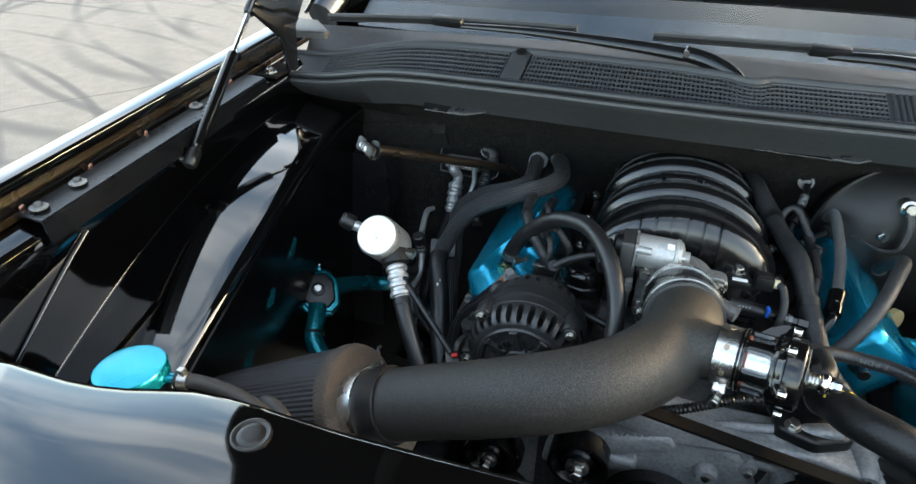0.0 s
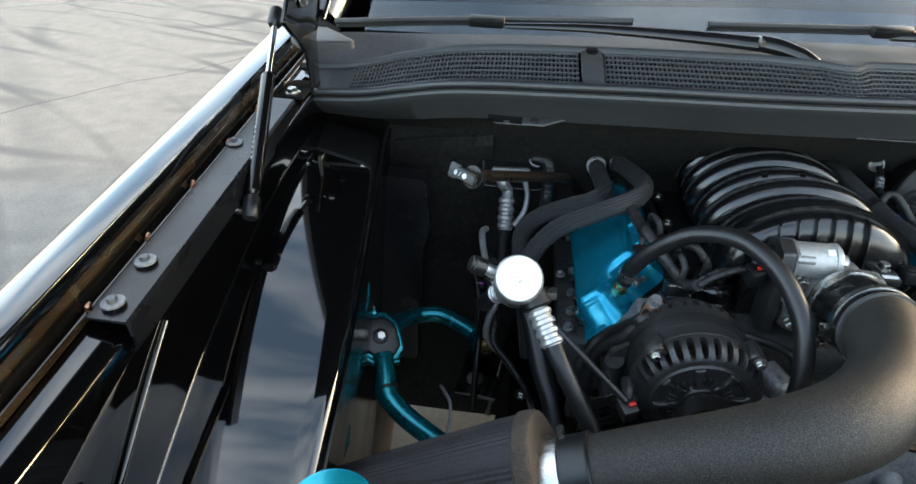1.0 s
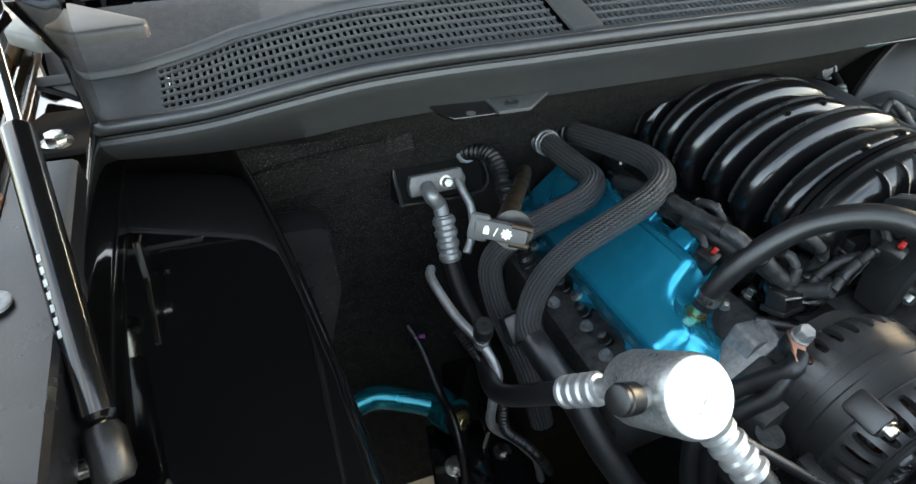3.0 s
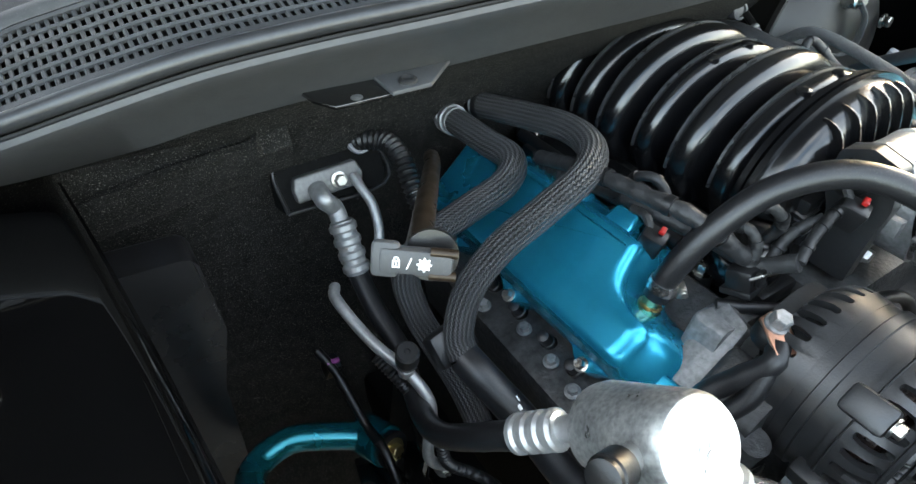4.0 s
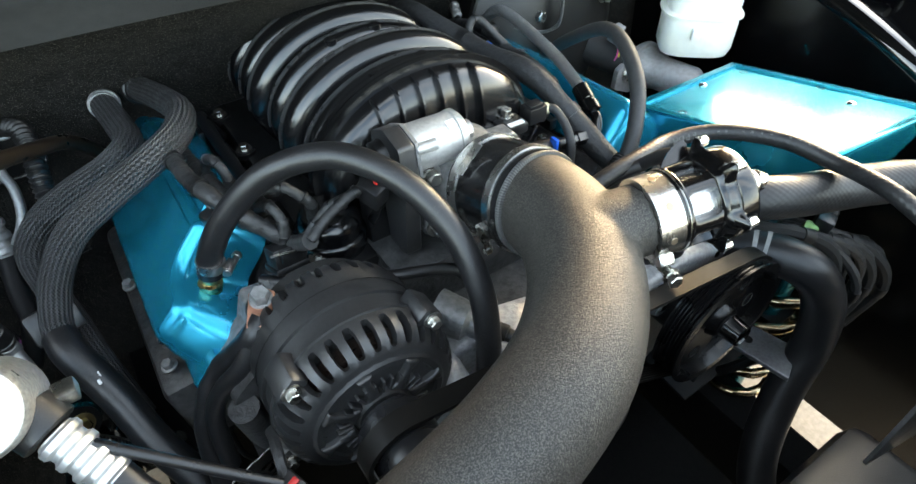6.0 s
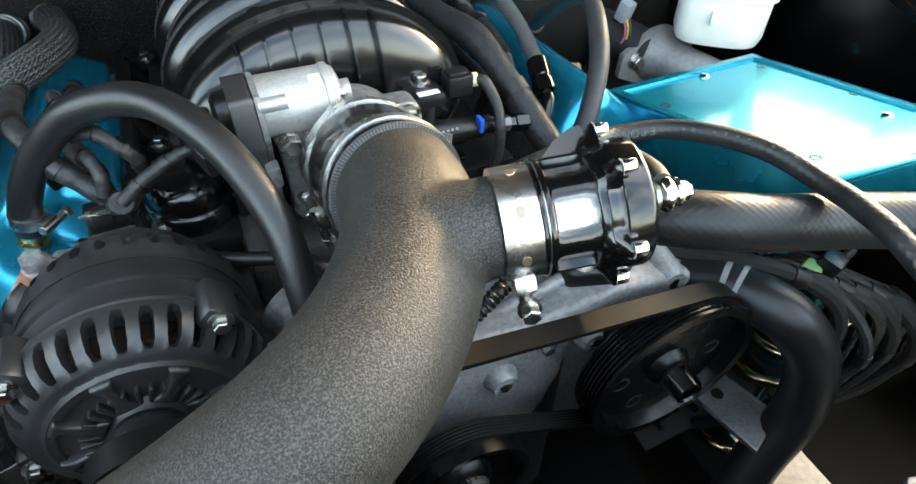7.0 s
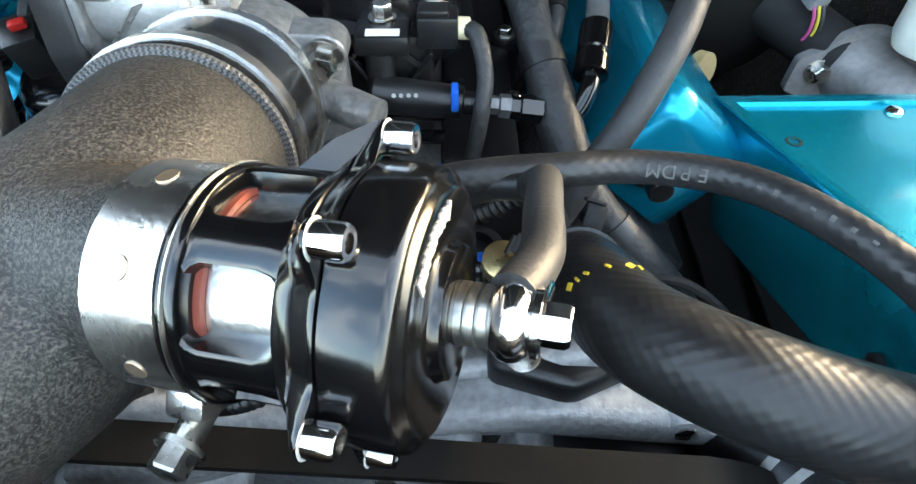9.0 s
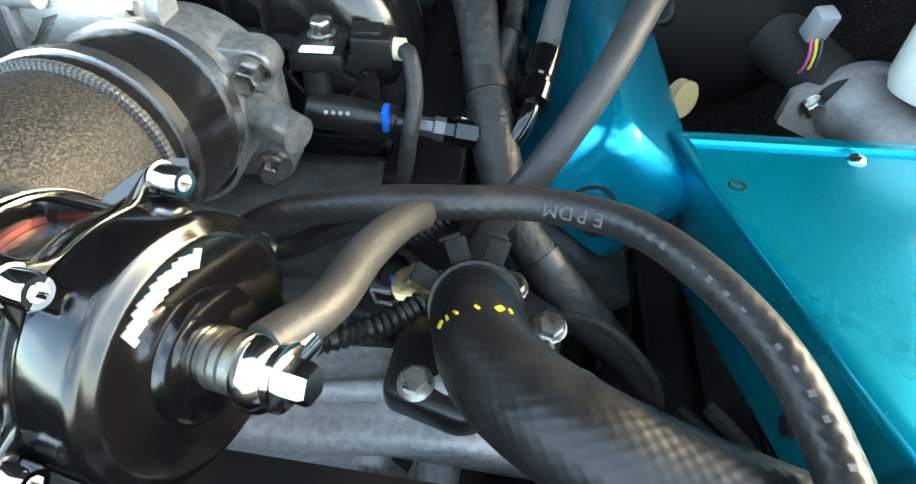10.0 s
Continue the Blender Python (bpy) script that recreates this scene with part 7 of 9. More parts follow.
def build_dipstick():
    h = Vector((-0.383, 0.7227, 1.064))
    t = thing("transmission_dipstick", (-0.225, 0.985, 0.93), "bronze transmission dipstick tube with a black locking handle", "dipstick")
    d = (Vector((-0.26, 0.922, 0.968)) - h).normalized()
    part("tube", tube([h + d * 0.008, h + d * 0.12, (-0.26, 0.922, 0.968), (-0.226, 0.985, 0.93), (-0.205, 1.02, 0.87), (-0.20, 1.03, 0.75)], 0.0078, 16, 8), BRONZE, t)
    part("disc", lathe(bmesh.new(), h + d * 0.006 + Vector((0.006, -0.004, 0)), d, [(0, 0.0145), (0.004, 0.0145), (0.005, 0.013)], 26), BLACK, t)
    side = d.cross(Vector((0, 0, 1))).normalized()
    up = side.cross(d)
    bar = (side * 0.94 - up * 0.10).normalized()
    n = -d
    turn = axes(bar, n)
    h = h + bar * 0.0095
    part("handle", box(bmesh.new(), h - d * 0.002 + bar * -0.010, (0.014, 0.038, 0.010), turn, 0.0025), COWL, t)
    part("lever", box(bmesh.new(), h - d * 0.002 + bar * -0.026, (0.020, 0.015, 0.007), turn, 0.003), COWL, t)
    for e in (-1, 1):
        q = h - d * 0.0045 + bar * 0.004 + bar.cross(n) * (0.0062 * e)
        part("hinge_pin", rod(bmesh.new(), q - bar * 0.007, q + bar * 0.007, 0.0028, 14), BRONZE, t)
    # white pictograms: a padlock, a stroke and a gear
    f = h - d * 0.0074
    cr = bar.cross(n)
    b = bmesh.new()
    lock = f + bar * -0.0215
    sgn = 1 if cr.z > 0 else -1
    for du, dv, su, sv in ((-0.0022, -0.001, 0.0012, 0.0055), (0.0022, -0.001, 0.0012, 0.0055), (0, -0.0032, 0.0055, 0.0012), (0, 0.0014, 0.0055, 0.0012), (0, -0.001, 0.001, 0.002)):
        box(b, lock + bar * du + cr * (sgn * dv), (sv, su, 0.0008), turn)
    arch = [lock + bar * (0.0019 * math.cos(radians(q))) + cr * (sgn * (0.0018 + 0.0024 * math.sin(radians(q)))) for q in range(0, 181, 20)]
    sweep(b, arch, 0.0006, 6)
    rod(b, f + bar * -0.0135 - cr * (sgn * 0.0042), f + bar * -0.0105 + cr * (sgn * 0.0042), 0.0006, 6)
    lathe(b, f + bar * -0.001, n, [(0, 0.0026), (0, 0.0042), (0.0008, 0.0042), (0.0008, 0.0026)], 18)
    for k in range(8):
        a = 2 * math.pi * k / 8
        box(b, f + bar * (-0.001 + 0.0048 * math.cos(a)) + cr * (0.0048 * math.sin(a)), (0.0014, 0.0014, 0.0008), turn)
    mid = f + bar * -0.0165
    for v in b.verts:
        v.co = mid + (v.co - mid) * 0.70
    part("pictogram", b, WHITE_PRINT, t, "white padlock, stroke and gear symbols")


def build_control_arm():
    t = thing("control_arm", (-0.45, 0.75, 0.63), "candy teal tubular upper control arm with a bolted pivot", "control arm")
    c = Vector((-0.521, 0.750, 0.752))
    low = [(-0.512, 0.728, 0.735), (-0.504, 0.705, 0.722), (-0.496, 0.677, 0.704), (-0.468, 0.659, 0.682), (-0.428, 0.644, 0.660), (-0.383, 0.630, 0.639), (-0.30, 0.61, 0.60)]
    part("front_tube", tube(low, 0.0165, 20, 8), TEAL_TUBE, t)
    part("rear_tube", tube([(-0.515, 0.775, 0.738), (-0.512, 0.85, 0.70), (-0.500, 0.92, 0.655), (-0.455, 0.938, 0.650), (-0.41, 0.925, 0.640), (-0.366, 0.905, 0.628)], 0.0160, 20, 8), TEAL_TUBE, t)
    n = Vector((0.35, -0.55, 0.75)).normalized()
    s = n.cross(Vector((0, 0, 1))).normalized()
    u = s.cross(n)
    m = Matrix((s, u, n)).transposed().to_4x4()
    m.translation = c
    out = [(-0.036, -0.03), (-0.018, -0.046), (0.018, -0.042), (0.036, -0.018), (0.036, 0.022), (0.012, 0.040), (-0.022, 0.038), (-0.038, 0.012)]
    cup = part("pivot_cup", prism(bmesh.new(), out, -0.030, 0.0, m, 0.005), TEAL_TUBE, t)
    rim = [m @ Vector((x, y, 0.002)) for x, y in out[1:6]]
    part("cup_rim", sweep(bmesh.new(), rim, 0.0055, 10), TEAL_TUBE, cup)
    part("rubber_pad", prism(bmesh.new(), [(x * 0.78, y * 0.78) for x, y in out], 0, 0.008, m, 0.004), RUBBER, cup, "black rubber pad")
    part("washer", lathe(bmesh.new(), m @ Vector((0, 0, 0.007)), n, [(0, 0.0125), (0.003, 0.0125), (0.004, 0.011)], 24), SATIN, cup)
    part("pivot_bolt", hexhead(bmesh.new(), m @ Vector((0, 0, 0.010)), n, 0.0075, 0.009), STEEL, cup)
    part("top_lug", prism(bmesh.new(), [(-0.010, 0.03), (0.010, 0.03), (0.008, 0.062), (-0.008, 0.062)], -0.012, -0.004, m, 0.002), TEAL_TUBE, t)
    part("lug_bolt", hexhead(bmesh.new(), m @ Vector((0, 0.052, -0.004)), n, 0.006, 0.012, 0.008), STEEL, t)
    part("cable_tie", lathe(bmesh.new(), (-0.497, 0.682, 0.707), (-0.02, 0.04, 0.025), [(0, 0.016), (0, 0.0178), (0.005, 0.0178), (0.005, 0.016)], 22), BLACK, t)
    # rear bush
    b0 = Vector((-0.364, 0.897, 0.630))
    ax = Vector((0.25, -0.75, 0.25)).normalized()
    part("bush_eye", lathe(bmesh.new(), b0 - ax * 0.024, ax, [(0, 0.020), (0, 0.025), (0.044, 0.025), (0.044, 0.020)], 28), TEAL_TUBE, t)
    part("bush", lathe(bmesh.new(), b0 + ax * 0.014, ax, [(0, 0.0195), (0.010, 0.0195), (0.012, 0.022), (0.016, 0.022), (0.017, 0.018)], 28), RUBBER, t)
    part("bush_bolt", hexhead(bmesh.new(), b0 + ax * 0.029, ax, 0.0095, 0.012, 0.015), BRASS, t, "yellow zinc bolt and washer")
    # frame bracket that carries the rear bush
    f = thing("frame_bracket", (-0.33, 0.9, 0.55), "black painted frame bracket with bolts", "bracket")
    part("side_plate", box(bmesh.new(), (-0.325, 0.90, 0.56), (0.012, 0.12, 0.16), pose(0, 0, 0, 0, 8, -10), 0.004), PAINT_LINE, f)
    part("top_plate", box(bmesh.new(), (-0.36, 0.86, 0.575), (0.08, 0.10, 0.01), pose(0, 0, 0, 8, 0, -10), 0.003), PAINT_LINE, f)
    part("bolt_head", hexhead(bmesh.new(), (-0.372, 0.842, 0.582), (0, -0.2, 1), 0.009, 0.012, 0.015), STEEL, f)
    r = thing("frame_rail", (-0.30, 0.6, 0.42), "black boxed frame rail low in the bay", "frame rail", "frame rails")
    part("rail", box(bmesh.new(), (-0.27, 0.5, 0.44), (0.075, 1.5, 0.14), None, 0.01), HOOD_LINER, r)
    for k in range(4):
        part("rail_bolt", hexhead(bmesh.new(), (-0.27 + 0.012 * (-1) ** k, 0.46 + 0.14 * k, 0.510), (0, 0, 1), 0.009, 0.012, 0.014), STEEL, r)
    part("seam_plate", box(bmesh.new(), (-0.27, 0.72, 0.512), (0.06, 0.16, 0.006), None, 0.002), SATIN, r)
    copy_thing(r, pose(0.47, 0.6, 0.32))
    hose("brake_line", [(-0.43, 0.80, 0.60), (-0.42, 0.77, 0.62), (-0.405, 0.74, 0.615), (-0.41, 0.70, 0.57), (-0.435, 0.67, 0.53)], 0.003, GREY_PLASTIC, "thin pale line looping beside the control arm", 8, category="brake line")
    hose("wire_loom", [(-0.388, 0.985, 0.72), (-0.378, 0.955, 0.70), (-0.372, 0.90, 0.665), (-0.368, 0.86, 0.66), (-0.37, 0.82, 0.62), (-0.372, 0.80, 0.55)], 0.0055, BLACK, "black wire loom beside the arm's rear pivot", 10, category="wire loom")
    p = thing("plug", (-0.378, 0.98, 0.705), "black wire plug with a violet lock tab", "connector")
    part("body", box(bmesh.new(), (-0.378, 0.975, 0.695), (0.016, 0.02, 0.03), pose(0, 0, 0, 20, 10, 0), 0.002), BLACK, p)
    part("lock_tab", box(bmesh.new(), (-0.377, 0.968, 0.71), (0.016, 0.006, 0.006), pose(0, 0, 0, 20, 10, 0), 0.001), node_mat("violet_plastic", (0.25, 0.06, 0.22), 0.4), p)


# ---- front end ----
def build_front_covers():
    """Two gloss panels over the radiator support, with plastic rivets, butted at a seam."""
    def panel(xs, back, z0, label, slant=0.0):
        """slant turns the last edge (above zero) or the first one (below zero) of the panel."""
        t = thing("radiator_cover", ((xs[0] + xs[-1]) / 2, 0.1, 1.05), label, "radiator cover", "radiator covers")
        rows = []
        cols = [(xs[0] - 0.0004, -0.014), (xs[0], -0.004), (xs[0] + 0.0015, -0.001), (xs[0] + 0.004, 0.0)] + [(x, 0.0) for x in xs[1:-1]] + [(xs[-1] - 0.004, 0.0), (xs[-1] - 0.0015, -0.001), (xs[-1], -0.004), (xs[-1] + 0.0004, -0.014)]
        for x, dz in cols:
            yb = back(x)
            q = (x - xs[0]) / (xs[-1] - xs[0])
            turn = slant * q if slant > 0 else -slant * (1 - q)
            rows.append([(x + turn * (0.231 - y), y, z + dz) for y, z in ((-0.15, z0 - 0.06), (-0.10, z0 - 0.02), (0.0, z0), (yb - 0.06, z0 + 0.002), (yb - 0.012, z0 - 0.001), (yb - 0.003, z0 - 0.006), (yb, z0 - 0.016), (yb - 0.004, z0 - 0.05))])
        bm = loft(bmesh.new(), rows)
        part("panel", thicken(bm, 0.003), PAINT, t)
        return t
    edge = [(-0.70, 0.196), (-0.60, 0.216), (-0.50, 0.229), (-0.46, 0.229), (-0.42, 0.228), (-0.37, 0.233), (-0.30, 0.252), (-0.26, 0.256), (-0.17, 0.253), (-0.02, 0.258), (0.15, 0.255), (0.40, 0.24), (0.85, 0.19)]
    back = lambda x: lerp_table(edge, x)[0]
    left = panel([-0.72 + 0.02155 * k for k in range(11)], back, 1.066, "glossy black radiator support panel with a rubber stop", 0.8)
    part("stop_well", lathe(bmesh.new(), (-0.528, 0.185, 1.0655), (0, 0, 1), [(0, 0.018), (0, 0.0265), (0.001, 0.0265), (0.0012, 0.0245), (0.0004, 0.023)], 32), MATTE, left)
    part("rubber_stop", lathe(bmesh.new(), (-0.534, 0.183, 1.064), (0.05, -0.1, 1), [(0, 0.017), (0.004, 0.020), (0.014, 0.0225), (0.022, 0.0225), (0.026, 0.020), (0.027, 0.016)], 32), RUBBER_DULL, left, "round rubber hood stop")
    right = panel([-0.5005 + 0.02913 * k for k in range(21)], back, 1.067, "glossy black radiator support cover with round rivets", -0.8)
    part("seam_strip", loft(bmesh.new(), [[(-0.515 + 0.8 * (0.231 - y), y, 1.050), (-0.49 + 0.8 * (0.231 - y), y, 1.050)] for y in (0.0, 0.1, 0.2, 0.212)]), CHANNEL, right, "brown strip deep in the seam")
    for x, y in ((-0.233, 0.222), (0.02, 0.222)):
        r = part("rivet_ring", lathe(bmesh.new(), (x, y, 1.0665), (0, 0, 1), [(0, 0.011), (0.0, 0.0148), (0.0025, 0.0148), (0.003, 0.0135), (0.002, 0.0115)], 32), SATIN, right, "round plastic rivet")
        part("rivet_head", lathe(bmesh.new(), (x, y, 1.0665), (0, 0, 1), [(0, 0.0105), (0.002, 0.0105), (0.003, 0.009), (0.0032, 0.006)], 24), SATIN, r)
    # coolant cap, neck and overflow hose
    c = thing("coolant_filler", (-0.436, 0.297, 0.95), "candy teal billet coolant cap on a black neck", "coolant filler")
    up = Vector((-0.02, 0.04, 1)).normalized()
    p = Vector((-0.440, 0.299, 0.982))
    part("cap", lathe(bmesh.new(), p, up, [(0, 0.031), (0.001, 0.0345), (0.014, 0.0345), (0.0165, 0.033), (0.017, 0.031)], 48), TEAL_BOX, c)
    part("neck", lathe(bmesh.new(), p - up * 0.08, up, [(0, 0.03), (0.08, 0.03)], 28), BLACK, c)
    part("spout", rod(bmesh.new(), p + Vector((0.025, 0.012, 0.0)), p + Vector((0.046, 0.018, -0.004)), 0.0058, 14), TEAL_BOX, c)
    tank = thing("coolant_tank", (-0.43, 0.22, 0.75), "black coolant tank low behind the support", "coolant tank")
    part("tank", box(bmesh.new(), (-0.44, 0.25, 0.80), (0.16, 0.16, 0.22), None, 0.02), BLACK, tank)
    h = thing("overflow_hose", p + Vector((0.046, 0.018, -0.004)), "thin black overflow hose with a spring clip", "hose")
    pts = [p + Vector((0.036, 0.015, -0.002)), p + Vector((0.06, 0.022, -0.006)), (-0.345, 0.325, 0.968), (-0.30, 0.318, 0.955), (-0.27, 0.30, 0.93), (-0.25, 0.27, 0.88)]
    part("tube", tube(pts, 0.0075, 16, 8), RUBBER_DULL, h)
    cl = part("spring_clip", lathe(bmesh.new(), p + Vector((0.040, 0.016, -0.003)), (0.022, 0.006, -0.003), [(0, 0.0076), (0, 0.009), (0.009, 0.009), (0.009, 0.0076)], 22), STEEL, h)
    part("clip_ears", box(bmesh.new(), p + Vector((0.045, 0.018, 0.008)), (0.008, 0.006, 0.008), None, 0.001), STEEL, cl)
    hose("overflow_hose", [(-0.34, 0.345, 0.93), (-0.318, 0.338, 0.952), (-0.29, 0.325, 0.95), (-0.265, 0.305, 0.92), (-0.25, 0.28, 0.87)], 0.0075, RUBBER_DULL, "second thin black hose behind the support cover", 14)
    # unseen shroud box, added to cover bright ground around the pulleys
    fs = thing("fan_shroud", (0.0, 0.30, 0.40), "black box added as an unseen fan shroud before the pulleys", "fan shroud")
    part("shroud", box(bmesh.new(), (0.0, 0.30, 0.50), (0.70, 0.10, 0.44), None, 0.02), BLACK, fs)
    # unseen beam and sheet, added to keep the engine's underside dark
    cm = thing("crossmember", (CX, 0.5, 0.3), "black beam and sheet added below the engine to block bright ground", "crossmember")
    part("beam", box(bmesh.new(), (CX, 0.52, 0.36), (0.62, 0.30, 0.10), None, 0.02), HOOD_LINER, cm)
    part("underside_blocker", box(bmesh.new(), (CX + 0.02, 0.5, 0.24), (0.86, 1.3, 0.02), None, 0.005), HOOD_LINER, cm)
    r = thing("radiator", (CX, 0.13, 0.5), "black radiator and fan shroud behind the front support", "radiator")
    part("core", box(bmesh.new(), (CX, 0.10, 0.70), (1.0, 0.06, 0.62), None, 0.01), MATTE, r)
    part("shroud", box(bmesh.new(), (CX, 0.16, 0.68), (0.9, 0.05, 0.55), None, 0.015), BLACK, r)


# ---- driver's side ----
def build_module_box():
    """A folded teal cover box: walls, a rimmed lid with screws and empty holes."""
    t = thing("electronics_box", (0.47, 0.6, 0.72), "candy teal sheet-metal cover box with a folded rim", "cover box")
    # top corners: rear left, rear right, front right, front left
    A, B, C, D = Vector((0.343, 0.720, 0.916)), Vector((0.523, 0.714, 0.921)), Vector((0.575, 0.485, 0.945)), Vector((0.392, 0.500, 0.942))
    ctr = (A + B + C + D) / 4

    def inset(p, k, dz=0.0):
        return ctr + (p - ctr) * k + Vector((0, 0, dz))
    ring = [A, B, C, D]
    bm = bmesh.new()
    loops = []
    for k, dz in ((0.83, -0.097), (1.0, -0.006), (0.99, -0.001), (0.975, 0.0), (0.90, 0.0), (0.893, -0.003), (0.885, -0.003)):
        loops.append([bm.verts.new(inset(p, k, dz)) for p in ring])
    for i in range(len(loops) - 1):
        for k in range(4):
            bm.faces.new((loops[i][k], loops[i][(k + 1) % 4], loops[i + 1][(k + 1) % 4], loops[i + 1][k]))
    bm.faces.new(loops[-1])
    vert = [e for e in bm.edges if abs(e.verts[0].co.z - e.verts[1].co.z) > 0.07]
    bmesh.ops.bevel(bm, geom=vert, offset=0.008, segments=3, affect="EDGES", profile=0.5)
    part("shell", bm, TEAL_BOX, t, sharp=50)
    n = (B - A).cross(D - A).normalized()
    if n.z < 0:
        n = -n
    E1, E2 = (B - A), (D - A)

    def on(u, v, d=0.0):
        p = A + E1 * u + E2 * v + (C - B - E2 + 0 * A) * u * v
        return p + n * d
    for u, v in ((0.55, 0.085), (0.80, 0.70)):
        s = part("screw", lathe(bmesh.new(), on(u, v, -0.004), n, [(0, 0.0055), (0.002, 0.0055), (0.0035, 0.004), (0.004, 0.002)], 20), CHROME, t, "bright dome-head screw")
    for u, v in ((0.10, 0.24), (0.16, 0.83), (0.90, 0.12), (0.93, 0.5)):
        part("screw_hole", lathe(bmesh.new(), on(u, v, -0.0045), n, [(0, 0.0048), (0.0018, 0.0048), (0.002, 0.0036), (0.0008, 0.0034)], 20), MATTE, t)
    for v, dz in ((0.12, 0.05), (0.80, 0.062)):
        p = inset(A + E2 * v, 1.0 - 1.87 * (dz - 0.006), -dz)
        p += Vector((-0.0025, -0.0005, 0))
        part("side_hole", lathe(bmesh.new(), p, (-1, 0.0, 0.05), [(0, 0.005), (0.0035, 0.005), (0.004, 0.0036), (0.001, 0.003)], 20), MATTE, t)
    g = thing("green_plug", (0.43, 0.49, 0.835), "pale green wire connector under the box", "connector")
    part("body", box(bmesh.new(), (0.436, 0.504, 0.822), (0.026, 0.018, 0.014), pose(0, 0, 0, 10, 0, 20), 0.005), GREEN, g)
    part("plug", box(bmesh.new(), (0.455, 0.50, 0.828), (0.022, 0.02, 0.02), pose(0, 0, 0, 10, 0, 20), 0.003), BLACK, g)
    part("wire", tube([(0.466, 0.50, 0.826), (0.50, 0.51, 0.82), (0.54, 0.55, 0.78), (0.56, 0.62, 0.72)], 0.004, 8, 6), MATTE, g)
    # added dark sheet that hides sunlit ground below the box
    w = thing("ground_mask", (0.47, 0.58, 0.56), "black ribbed sheet added to hide bright ground beside the engine", "splash shield")
    part("panel", box(bmesh.new(), (0.45, 0.74, 0.585), (0.24, 0.46, 0.008), pose(0, 0, 0, 6, -8, 0), 0.003), MATTE, w)
    for k in range(4):
        part("rib", box(bmesh.new(), (0.36 + 0.05 * k, 0.74, 0.584 + 0.0071 * k), (0.006, 0.44, 0.022), pose(0, 0, 0, 6, -8, 0), 0.002), MATTE, w)
    # shelf that carries the box
    s = thing("box_tray", (0.48, 0.6, 0.70), "black steel tray under the cover box", "tray")
    part("tray", box(bmesh.new(), (0.462, 0.605, 0.827), (0.14, 0.16, 0.008), pose(0, 0, 0, -6.3, 0, 0), 0.003), PAINT_LINE, s)
    part("leg", box(bmesh.new(), (0.525, 0.62, 0.635), (0.02, 0.1, 0.375), None, 0.004), PAINT_LINE, s)


BOOSTER = node_mat("dull_black_shell", (0.006, 0.0055, 0.005), 0.46, 0, 0.0, 0.2, 10, 0.03, 200, 0.05)


DULL_CAST = node_mat("dull_grey_casting", (0.30, 0.285, 0.28), 0.5, 0.3, 0, 0.2, 20, 0.15, 300, 0.1)


